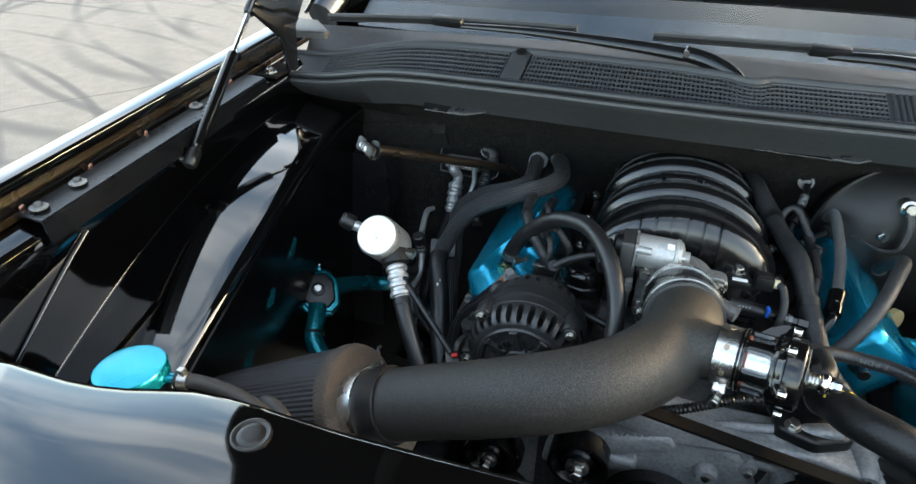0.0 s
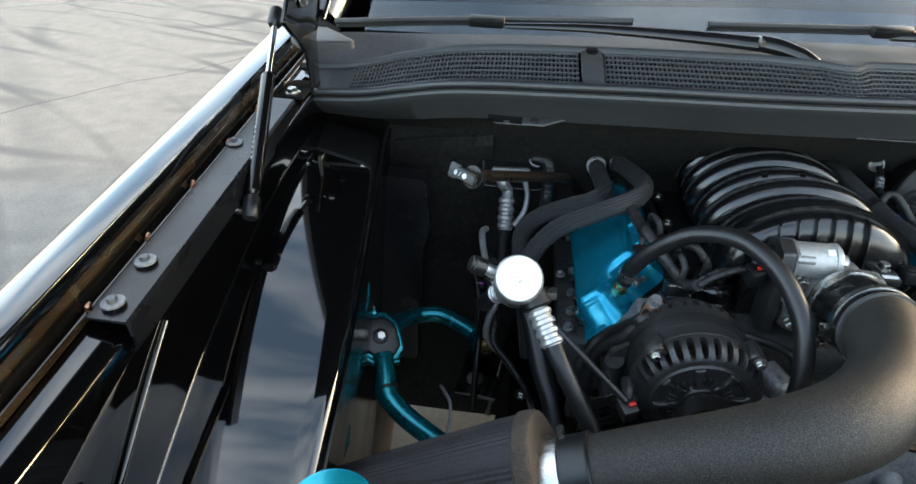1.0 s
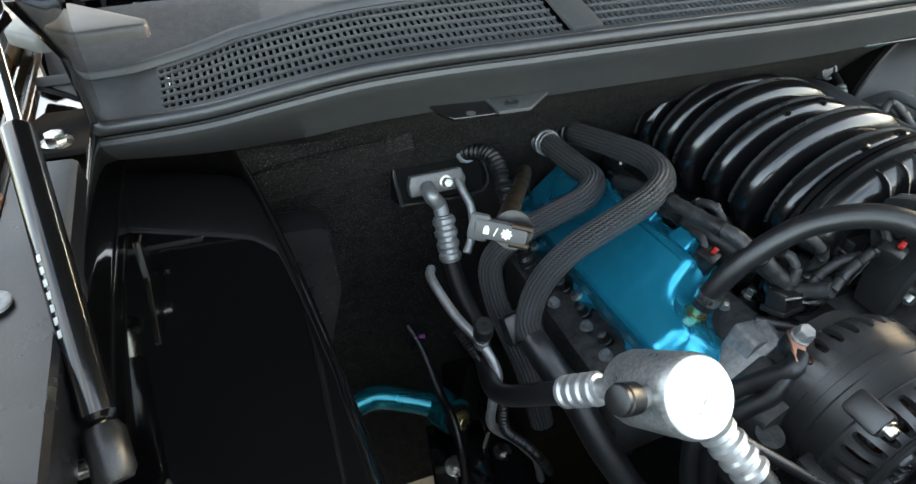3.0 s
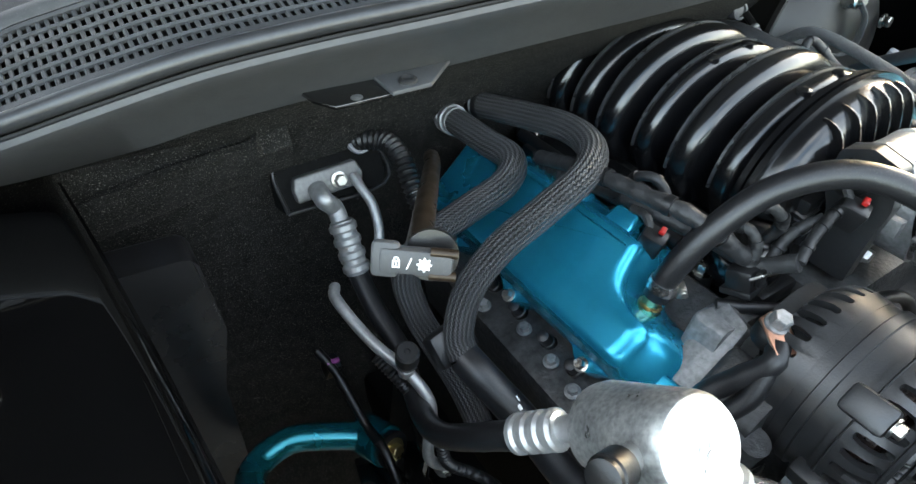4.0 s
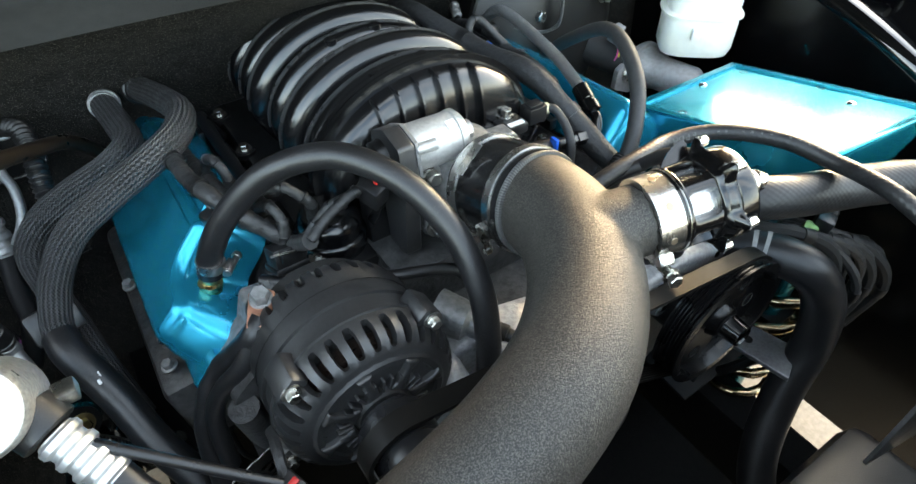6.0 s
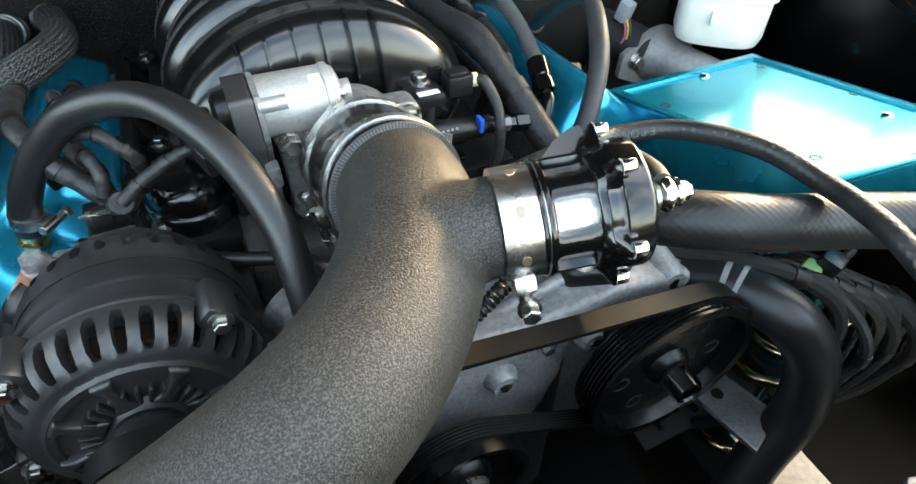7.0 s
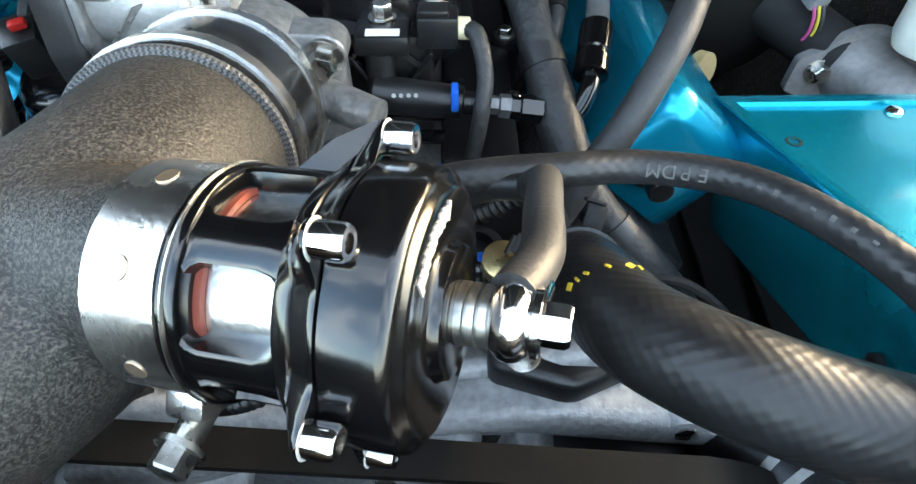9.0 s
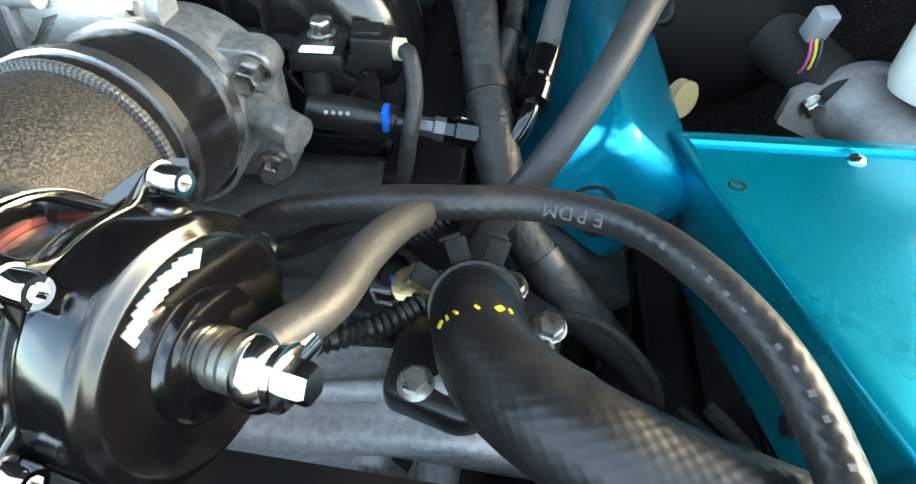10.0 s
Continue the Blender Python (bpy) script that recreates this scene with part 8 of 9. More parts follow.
def build_brakes():
    t = thing("brake_booster", (0.40, 0.93, 0.80), "round black vacuum brake booster on the firewall", "brake booster")
    ax = Vector((0.10, -1, 0.05))
    part("shell", lathe(bmesh.new(), (0.405, 1.03, 0.905), ax, [(0, 0.12), (0.02, 0.135), (0.05, 0.138), (0.055, 0.142), (0.062, 0.142), (0.068, 0.136), (0.095, 0.118), (0.115, 0.085), (0.12, 0.05)], 56), BOOSTER, t)
    part("crimp_band", lathe(bmesh.new(), Vector((0.405, 1.03, 0.905)) + ax.normalized() * 0.054, ax, [(0, 0.141), (0.001, 0.1445), (0.008, 0.1445), (0.009, 0.141)], 56), BOOSTER, t)
    for a in (35, 145, 215, 325):
        c, q = math.cos(radians(a)), math.sin(radians(a))
        part("stud", hexhead(bmesh.new(), Vector((0.405 + 0.075 * c, 1.03, 0.905 + 0.075 * q)) + ax.normalized() * 0.116, ax, 0.008, 0.012, 0.010), STEEL, t)
    b = bmesh.new()
    for k in range(5):
        p = Vector((0.405, 1.03, 0.905)) + ax.normalized() * 0.106 + Vector((-0.085 + 0.012 * k, 0, 0.052 + 0.003 * k))
        box(b, p, (0.008, 0.0008, 0.006), axes((0.3 - 0.1 * k, 1, -0.4), (0, 0, 1)))
    part("print_mark", b, GREY_PRINT, t, "row of pale printed bars")
    m = thing("master_cylinder", (0.47, 0.83, 0.85), "cast aluminium brake master cylinder", "master cylinder")
    hump = [(0.478, 0.826), (0.480, 0.856), (0.490, 0.862)] + [(0.536 - 0.036 * math.cos(radians(q)), 0.858 + 0.027 * math.sin(radians(q))) for q in range(12, 169, 12)] + [(0.582, 0.862), (0.592, 0.856), (0.594, 0.826), (0.560, 0.812), (0.51, 0.812)]
    flange = part("flange", prism(bmesh.new(), hump, 0, 0.010, Matrix(((1, 0, 0, 0), (0, 0, 1, 0.862), (0, 1, 0, 0), (0, 0, 0, 1))), 0.0025), DULL_CAST, m)
    part("barrel", lathe(bmesh.new(), (0.536, 0.868, 0.846), (0.28, -1, -0.02), [(0, 0.033), (0.010, 0.033), (0.018, 0.028), (0.030, 0.0255), (0.085, 0.025), (0.092, 0.021), (0.095, 0.010)], 36), DULL_CAST, m)
    part("rear_neck", rod(bmesh.new(), (0.47, 0.93, 0.875), (0.53, 0.868, 0.848), 0.026, 28), MATTE, m, "dark neck towards the booster")
    part("stud", hexhead(bmesh.new(), (0.500, 0.862, 0.846), (0, -1, 0.1), 0.008, 0.012, 0.011), STEEL, flange)
    r = thing("brake_reservoir", (0.56, 0.80, 0.90), "translucent white brake fluid reservoir with a moulded seam", "fluid reservoir")
    P = pose(0.575, 0.815, 0.0, 0, 0, -40)

    def slab(x0, x1, y0, y1, z0, z1, bev):
        pts = []
        for k in range(36):
            c, n = math.cos(2 * math.pi * k / 36), math.sin(2 * math.pi * k / 36)
            pts.append((x1 * math.copysign(abs(c) ** 0.62, c), y1 * math.copysign(abs(n) ** 0.62, n)))
        bm = bmesh.new()
        rows = [[P @ Vector((x * f, y * f, z)) for x, y in pts + pts[:1]] for f, z in ((0.93, z0), (1.0, z0 + bev), (1.0, z1 - bev), (0.97, z1 - bev * 0.4), (0.90, z1), (0.3, z1 + 0.001))]
        return loft(bm, rows)
    part("lower_tank", slab(-0.052, 0.052, -0.038, 0.038, 0.888, 0.945, 0.010), RES, r)
    part("seam", slab(-0.056, 0.056, -0.042, 0.042, 0.943, 0.948, 0.001), RES, r)
    part("upper_tank", slab(-0.050, 0.050, -0.037, 0.037, 0.946, 0.995, 0.012), RES, r)
    part("neck", lathe(bmesh.new(), (0.575, 0.815, 0.992), (0, 0, 1), [(0, 0.03), (0.012, 0.03)], 28), RES, r)
    part("cap", lathe(bmesh.new(), (0.575, 0.815, 1.002), (0, 0, 1), [(0, 0.033), (0.014, 0.033), (0.017, 0.03)], 32), BLACK, r)
    part("sensor_tab", box(bmesh.new(), P @ Vector((-0.01, -0.042, 0.925)), (0.012, 0.01, 0.016), pose(0, 0, 0, 0, 0, -40), 0.002), RES, r)
    k = thing("sensor_plug", (0.488, 0.886, 0.89), "grey wire plug with pink and yellow wires", "connector")
    part("body", box(bmesh.new(), (0.488, 0.886, 0.905), (0.018, 0.016, 0.026), pose(0, 0, 0, 15, 0, 15), 0.003), GREY_PLASTIC, k)
    for j, (col, dx) in enumerate((((0.55, 0.08, 0.25), 0), ((0.6, 0.5, 0.05), 0.004), ((0.05, 0.05, 0.05), 0.008))):
        part("wire", tube([(0.484 + dx, 0.880, 0.896), (0.486 + dx, 0.876, 0.884), (0.486 + dx, 0.878, 0.868), (0.48, 0.89, 0.85)], 0.0014, 6, 6), node_mat("wire_colour", col, 0.5), k)
    v = thing("vacuum_hose", (0.352, 0.90, 0.905), "black brake vacuum hose arching from the booster", "hose")
    pts = [(0.372, 0.915, 0.895), (0.360, 0.885, 0.915), (0.352, 0.840, 0.950), (0.340, 0.779, 0.988), (0.318, 0.726, 0.996), (0.294, 0.677, 0.977), (0.269, 0.648, 0.946), (0.248, 0.635, 0.918), (0.23, 0.625, 0.885)]
    part("tube", tube(pts, 0.0085, 18, 10), RUBBER_DULL, v)
    part("elbow", tube([(0.378, 0.925, 0.885), (0.374, 0.915, 0.893), (0.366, 0.898, 0.905)], 0.0105, 14, 5), BLACK, v)


def build_right_lines():
    # top radiator hose, corded, with a spring clamp on the thermostat neck
    pts = [(0.2385, 0.594, 0.893), (0.238, 0.574, 0.915), (0.241, 0.552, 0.929), (0.251, 0.526, 0.938), (0.276, 0.503, 0.944), (0.310, 0.489, 0.941), (0.350, 0.478, 0.936), (0.395, 0.462, 0.934), (0.44, 0.435, 0.935), (0.50, 0.37, 0.93), (0.54, 0.27, 0.91), (0.55, 0.18, 0.88)]
    t = thing("radiator_hose", pts[0], "thick corded rubber radiator hose with yellow print", "hose")
    part("tube", tube(pts, 0.0205, 30, 10), CORD, t)
    p, d = Vector(pts[1]), (Vector(pts[2]) - Vector(pts[0])).normalized()
    cl = part("spring_clamp", lathe(bmesh.new(), p - d * 0.008, d, [(0, 0.0205), (0, 0.0222), (0.010, 0.0222), (0.010, 0.0205)], 30), BLACK, t)
    n1 = (Vector((0, 0.3, 1)) - d * Vector((0, 0.3, 1)).dot(d)).normalized()
    n2 = d.cross(n1)
    for a in (-62, -20, 18):
        rad = n1 * math.cos(radians(a)) - n2 * math.sin(radians(a))
        side = d.cross(rad)
        ear = box(bmesh.new(), p + rad * 0.0275 - d * 0.003, (0.0018, 0.010, 0.012), axes(side, rad), 0.0008)
        box(ear, p + rad * 0.0345 - d * 0.003 + side * 0.002, (0.006, 0.010, 0.0018), axes(side, rad), 0.0006)
        part("clamp_ear", ear, MATTE, cl)
    # slanting row of printed marks round the hose
    path = spline(pts, 10)
    b = bmesh.new()
    for k in (0, 1, 2, 4, 6, 7):
        i = 23 + k // 3
        tn = (path[i + 1] - path[i - 1]).normalized()
        m1 = (Vector((0, 0, 1)) - tn * tn.z).normalized()
        m2 = tn.cross(m1)
        a = radians(-55 + 12 * k)
        up = m1 * math.cos(a) - m2 * math.sin(a)
        box(b, path[i] + tn * 0.0009 * (k % 3) + up * 0.0206, (0.0026, 0.0012 if k % 3 else 0.0034, 0.0008), axes(m2 * math.cos(a) + m1 * math.sin(a) + tn * (0.5 - 0.4 * (k % 2)), up))
    part("print_mark", b, YELLOW_PRINT, t, "short yellow printed marks")
    n = thing("thermostat_housing", (0.235, 0.585, 0.86), "cast thermostat housing with flange bolts", "thermostat housing")
    part("neck", lathe(bmesh.new(), (0.2385, 0.600, 0.868), (0, -0.5, 1), [(0, 0.024), (0.02, 0.021), (0.04, 0.0195)], 28), BLACK, n)
    part("flange", prism(bmesh.new(), [(0.195, 0.545), (0.235, 0.532), (0.275, 0.55), (0.285, 0.60), (0.25, 0.625), (0.20, 0.61)], 0.852, 0.868, pose(0, 0, 0.016, 0, 0, 0), 0.006), BLACK, n)
    for x, y in ((0.212, 0.550), (0.275, 0.588), (0.255, 0.612)):
        part("bolt_head", hexhead(bmesh.new(), (x, y, 0.883), (0, -0.2, 1), 0.0068, 0.010, 0.009), STEEL, n)
    part("sensor", lathe(bmesh.new(), (0.205, 0.605, 0.868), (0, -0.3, 1), [(0, 0.009), (0.02, 0.009), (0.021, 0.011), (0.035, 0.011), (0.036, 0.007)], 18), BRASS, n, "brass sender")
    # thin coolant hose with pale print
    pts = [(0.120, 0.600, 0.925), (0.150, 0.598, 0.944), (0.190, 0.597, 0.955), (0.230, 0.599, 0.957), (0.265, 0.603, 0.955), (0.300, 0.590, 0.959), (0.323, 0.562, 0.965), (0.341, 0.525, 0.968), (0.349, 0.486, 0.966), (0.345, 0.455, 0.970), (0.335, 0.415, 0.972), (0.33, 0.34, 0.95), (0.34, 0.24, 0.90)]
    h = thing("coolant_hose", pts[0], "slim rubber coolant hose with worn pale print", "hose")
    part("tube", tube(pts, 0.0078, 20, 10), CORD_FINE, h)
    path = spline(pts, 10)
    b = bmesh.new()
    for i in range(54, 92, 2):
        if i % 10 == 8:
            continue
        tn = (path[i + 1] - path[i - 1]).normalized()
        nr = Vector((0.0, -0.85, 0.5))
        nr = (nr - tn * nr.dot(tn)).normalized()
        box(b, path[i] + nr * 0.0077, (0.0012 + 0.0006 * (i % 3), 0.0022, 0.0004), axes(tn, nr))
    part("print_mark", b, FAINT_PRINT, h, "worn pale printed marks")
    for ch, i in zip("MDPE", (41, 43, 45, 47)):
        cu = bpy.data.curves.new("letter", "FONT")
        cu.body, cu.size, cu.extrude, cu.align_x, cu.align_y = ch, 0.0085, 0.0002, "CENTER", "CENTER"
        tmp = new("letter_curve", cu)
        me = bpy.data.meshes.new_from_object(tmp.evaluated_get(bpy.context.evaluated_depsgraph_get()))
        bpy.data.objects.remove(tmp)
        b = bmesh.new()
        b.from_mesh(me)
        tn = (path[i + 1] - path[i - 1]).normalized()
        nr = Vector((0.0, -0.85, 0.5))
        nr = (nr - tn * nr.dot(tn)).normalized()
        m = Matrix((-tn, nr.cross(-tn), nr)).transposed().to_4x4()
        m.translation = path[i] + nr * 0.0078
        bmesh.ops.transform(b, matrix=m, verts=b.verts)
        part("printed_letter", b, FAINT_PRINT, h, "worn printed letter " + ch)
    # lower radiator hose with pale stripes
    pts = [(0.322, 0.545, 0.83), (0.346, 0.508, 0.837), (0.367, 0.465, 0.832), (0.395, 0.444, 0.785), (0.402, 0.432, 0.717), (0.367, 0.422, 0.648), (0.323, 0.396, 0.578), (0.29, 0.35, 0.52)]
    h = thing("radiator_hose", pts[0], "black lower radiator hose with pale stripes at its end", "hose")
    part("tube", tube(pts, 0.0225, 24, 10), RUBBER, h)
    path = spline(pts, 20)
    for k in (15, 20):
        part("stripe", sweep(bmesh.new(), path[k:k + 3], 0.0229, 26), GREY_PRINT, h)
    # fuel line with hose-end elbow, quick connector and blue lock
    f = thing("fuel_line", (0.281, 0.86, 0.98), "braided fuel line with black anodised elbow fittings", "fuel line")
    part("braid", tube([(0.290, 0.95, 0.95), (0.283, 0.90, 0.982), (0.276, 0.80, 0.972), (0.268, 0.745, 0.960), (0.264, 0.722, 0.952)], 0.0070, 18, 8), BRAID_STEEL, f)
    a = Vector((0.266, 0.732, 0.956))
    dd = (Vector((0.257, 0.690, 0.938)) - a).normalized()
    part("socket", lathe(bmesh.new(), a, dd, [(0, 0.0085), (0.001, 0.0098), (0.020, 0.0098), (0.021, 0.0088), (0.024, 0.0088), (0.025, 0.0105), (0.036, 0.0105), (0.037, 0.008)], 16), BOV_BLACK, f)
    part("elbow", tube([a + dd * 0.034, a + dd * 0.046, (0.249, 0.682, 0.928), (0.236, 0.682, 0.929), (0.222, 0.681, 0.932)], 0.0058, 14, 8), BOV_BLACK, f)
    part("swivel_nut", lathe(bmesh.new(), (0.230, 0.6815, 0.931), (-1, 0, 0.13), [(0, 0.008), (0.012, 0.008), (0.013, 0.0065), (0.02, 0.0065)], 6), BOV_BLACK, f)
    part("adapter", lathe(bmesh.new(), (0.212, 0.681, 0.934), (-1, 0, 0.13), [(0, 0.0068), (0.006, 0.0068), (0.007, 0.0055), (0.018, 0.0055)], 6), GREY_STEEL, f)
    part("blue_lock", box(bmesh.new(), (0.181, 0.674, 0.945), (0.004, 0.010, 0.013), None, 0.001), BLUE, f, "blue plastic lock")
    part("quick_connector", lathe(bmesh.new(), (0.198, 0.680, 0.936), (-1, 0.06, 0.08), [(0, 0.0065), (0.012, 0.0065), (0.013, 0.0092), (0.045, 0.0105), (0.062, 0.0105), (0.064, 0.008)], 20), BLACK, f)
    b = bmesh.new()
    for k in range(4):
        lathe(b, (0.148 + 0.004 * k, 0.6735, 0.9465), (0, -0.75, 0.65), [(0, 0.0006), (0, 0.0012), (0.0004, 0.0012), (0.0004, 0.0006)], 10)
    part("print_mark", b, GREY_PRINT, f, "small pale round marks")
    # pressure sensor with its plug and wire
    s = thing("pressure_sensor", (0.145, 0.705, 0.955), "black pressure sensor bolted on with a zinc bolt", "sensor")
    part("body", box(bmesh.new(), (0.142, 0.700, 0.967), (0.030, 0.026, 0.012), None, 0.003), BLACK, s)
    part("stem", lathe(bmesh.new(), (0.140, 0.693, 0.962), (0, -0.12, -1), [(0, 0.008), (0.02, 0.008), (0.021, 0.0095), (0.026, 0.0095)], 18), BLACK, s)
    part("label_plate", box(bmesh.new(), (0.143, 0.691, 0.9738), (0.018, 0.006, 0.001), None), WHITE_PRINT, s, "small white label strip")
    part("bolt_head", hexhead(bmesh.new(), (0.142, 0.706, 0.973), (0, 0, 1), 0.0058, 0.010, 0.0078), STEEL, s)
    part("plug", box(bmesh.new(), (0.172, 0.700, 0.972), (0.022, 0.018, 0.018), None, 0.002), BLACK, s)
    part("plug_latch", box(bmesh.new(), (0.170, 0.698, 0.9825), (0.016, 0.012, 0.004), None, 0.001), BLACK, s)
    part("seal", lathe(bmesh.new(), (0.182, 0.699, 0.972), (1, -0.1, 0), [(0, 0.006), (0.007, 0.006), (0.008, 0.004)], 14), node_mat("cream_plastic", (0.62, 0.56, 0.36), 0.5), s)
    part("wire", tube([(0.187, 0.698, 0.972), (0.193, 0.691, 0.972), (0.197, 0.676, 0.958), (0.195, 0.664, 0.942), (0.192, 0.660, 0.922), (0.188, 0.662, 0.899), (0.185, 0.67, 0.87)], 0.0046, 12, 8), TAPE, s, "taped wire pair")
    # big taped loom
    hose("wire_loom", [(0.170, 1.0, 0.975), (0.178, 0.941, 0.992), (0.192, 0.879, 0.982), (0.206, 0.819, 0.976), (0.221, 0.762, 0.971), (0.231, 0.715, 0.948), (0.244, 0.672, 0.917), (0.258, 0.643, 0.897), (0.287, 0.621, 0.869), (0.315, 0.615, 0.837), (0.35, 0.61, 0.79)], lambda s: 0.0125 + 0.001 * math.sin(s * 60), TAPE, "thick cloth-taped wiring loom beside the manifold", 18, 12, category="wire loom")
    hose("wire_loom", [(0.245, 0.96, 0.955), (0.243, 0.90, 0.972), (0.244, 0.84, 0.966), (0.246, 0.79, 0.965), (0.243, 0.745, 0.955), (0.232, 0.71, 0.93)], 0.0058, TAPE, "slim taped loom branch over the valve cover", 12, category="wire loom")
    hose("vacuum_hose", [(0.100, 0.625, 0.875), (0.138, 0.621, 0.896), (0.171, 0.607, 0.930), (0.195, 0.595, 0.950), (0.212, 0.588, 0.957)], 0.0064, RUBBER, "slim rubber hose joining the coolant hose", 14)
    hose("wire_conduit", [(0.05, 0.535, 0.865), (0.075, 0.525, 0.886), (0.10, 0.52, 0.905), (0.14, 0.535, 0.915), (0.19, 0.565, 0.905), (0.21, 0.585, 0.90)], lambda s: 0.0055 + 0.0009 * math.sin(s * 1500), BLACK, "corrugated conduit under the band clamp", 10, 40, category="conduit")
    hose("cable", [(0.262, 0.60, 0.878), (0.30, 0.592, 0.885), (0.33, 0.58, 0.862), (0.345, 0.575, 0.82)], 0.0028, MATTE, "thin black cable behind the radiator hose", 8, category="cable")
    # plug and its conduit beside the thermostat
    q = thing("coolant_sensor_plug", (0.192, 0.614, 0.870), "black round wire plug with a grey latch loop", "connector")
    ring = lathe(bmesh.new(), (0.192, 0.616, 0.866), (0, -0.25, 1), [(0, 0.008), (0, 0.0125), (0.022, 0.0125), (0.024, 0.0145), (0.030, 0.0145), (0.031, 0.013), (0.031, 0.0095), (0.020, 0.009)], 28)
    part("shell", ring, BLACK, q)
    part("insert", lathe(bmesh.new(), (0.192, 0.616, 0.866), (0, -0.25, 1), [(0.018, 0.0085), (0.024, 0.0085), (0.025, 0.007)], 20), MATTE, q)
    loop = bmesh.new()
    for dx, dz, sx, sz in ((-0.0045, 0, 0.002, 0.016), (0.0045, 0, 0.002, 0.016), (0, 0.0075, 0.011, 0.002), (0, -0.0075, 0.011, 0.002)):
        box(loop, (0.1875 + dx, 0.5975 + 0.25 * -dz, 0.886 + dz), (sx, 0.002, sz), pose(0, 0, 0, 14, 0, -10), 0.0005)
    part("latch_loop", loop, GREY_PLASTIC, q, "grey plastic latch loop")
    part("lock_tab", box(bmesh.new(), (0.194, 0.600, 0.898), (0.004, 0.004, 0.004), None, 0.0008), BLUE, q, "small blue lock tab")
    part("pale_collar", lathe(bmesh.new(), (0.219, 0.612, 0.872), (0, -0.25, 1), [(0, 0.008), (0, 0.0105), (0.012, 0.0105), (0.012, 0.008)], 24), GREY_PLASTIC, q, "pale grey collar")
    part("base", prism(bmesh.new(), [(0.165, 0.600), (0.205, 0.592), (0.235, 0.615), (0.262, 0.64), (0.235, 0.685), (0.165, 0.69)], 0.850, 0.866, Matrix(), 0.004), BLACK, q)
    hose("wire_conduit", [(0.150, 0.655, 0.872), (0.176, 0.638, 0.886), (0.198, 0.630, 0.902), (0.220, 0.630, 0.919), (0.240, 0.636, 0.928)], lambda s: 0.0058 + 0.0009 * math.sin(s * 1500), BLACK, "corrugated conduit under the coolant hose", 12, 40, category="conduit")
    o = thing("filler_tube_cap", (0.372, 0.83, 0.86), "tan ring pull on a black dipstick stalk", "dipstick")
    part("ring", lathe(bmesh.new(), (0.378, 0.830, 0.868), (0.6, -0.75, 0.2), [(0, 0.009), (0, 0.0145), (0.009, 0.0145), (0.009, 0.009)], 26), TAN, o)
    part("stalk", tube([(0.366, 0.834, 0.866), (0.355, 0.845, 0.868), (0.335, 0.86, 0.86), (0.31, 0.86, 0.80)], 0.005, 10, 6), BLACK, o)
    # loose harness low on the driver's side
    rnd = random.Random(5)
    for k in range(9):
        x, z = 0.43 + 0.022 * k, 0.84 - 0.012 * k
        pts = [(x - 0.12, 0.56 + 0.01 * k, z + 0.01), (x - 0.06, 0.50 + 0.01 * rnd.random(), z + 0.015), (x, 0.46 + 0.02 * rnd.random(), z - 0.02), (x + 0.03, 0.44 + 0.03 * rnd.random(), z - 0.08), (x + 0.015, 0.46, z - 0.17), (x - 0.02, 0.50, z - 0.26), (x - 0.02, 0.55, z - 0.34)]
        hose("wire_loom", pts, 0.0038 + 0.004 * rnd.random(), TAPE if k % 2 else MATTE, "black wire loom hanging beside the lower hose", 8, 6, "hanging looms", "wire loom")


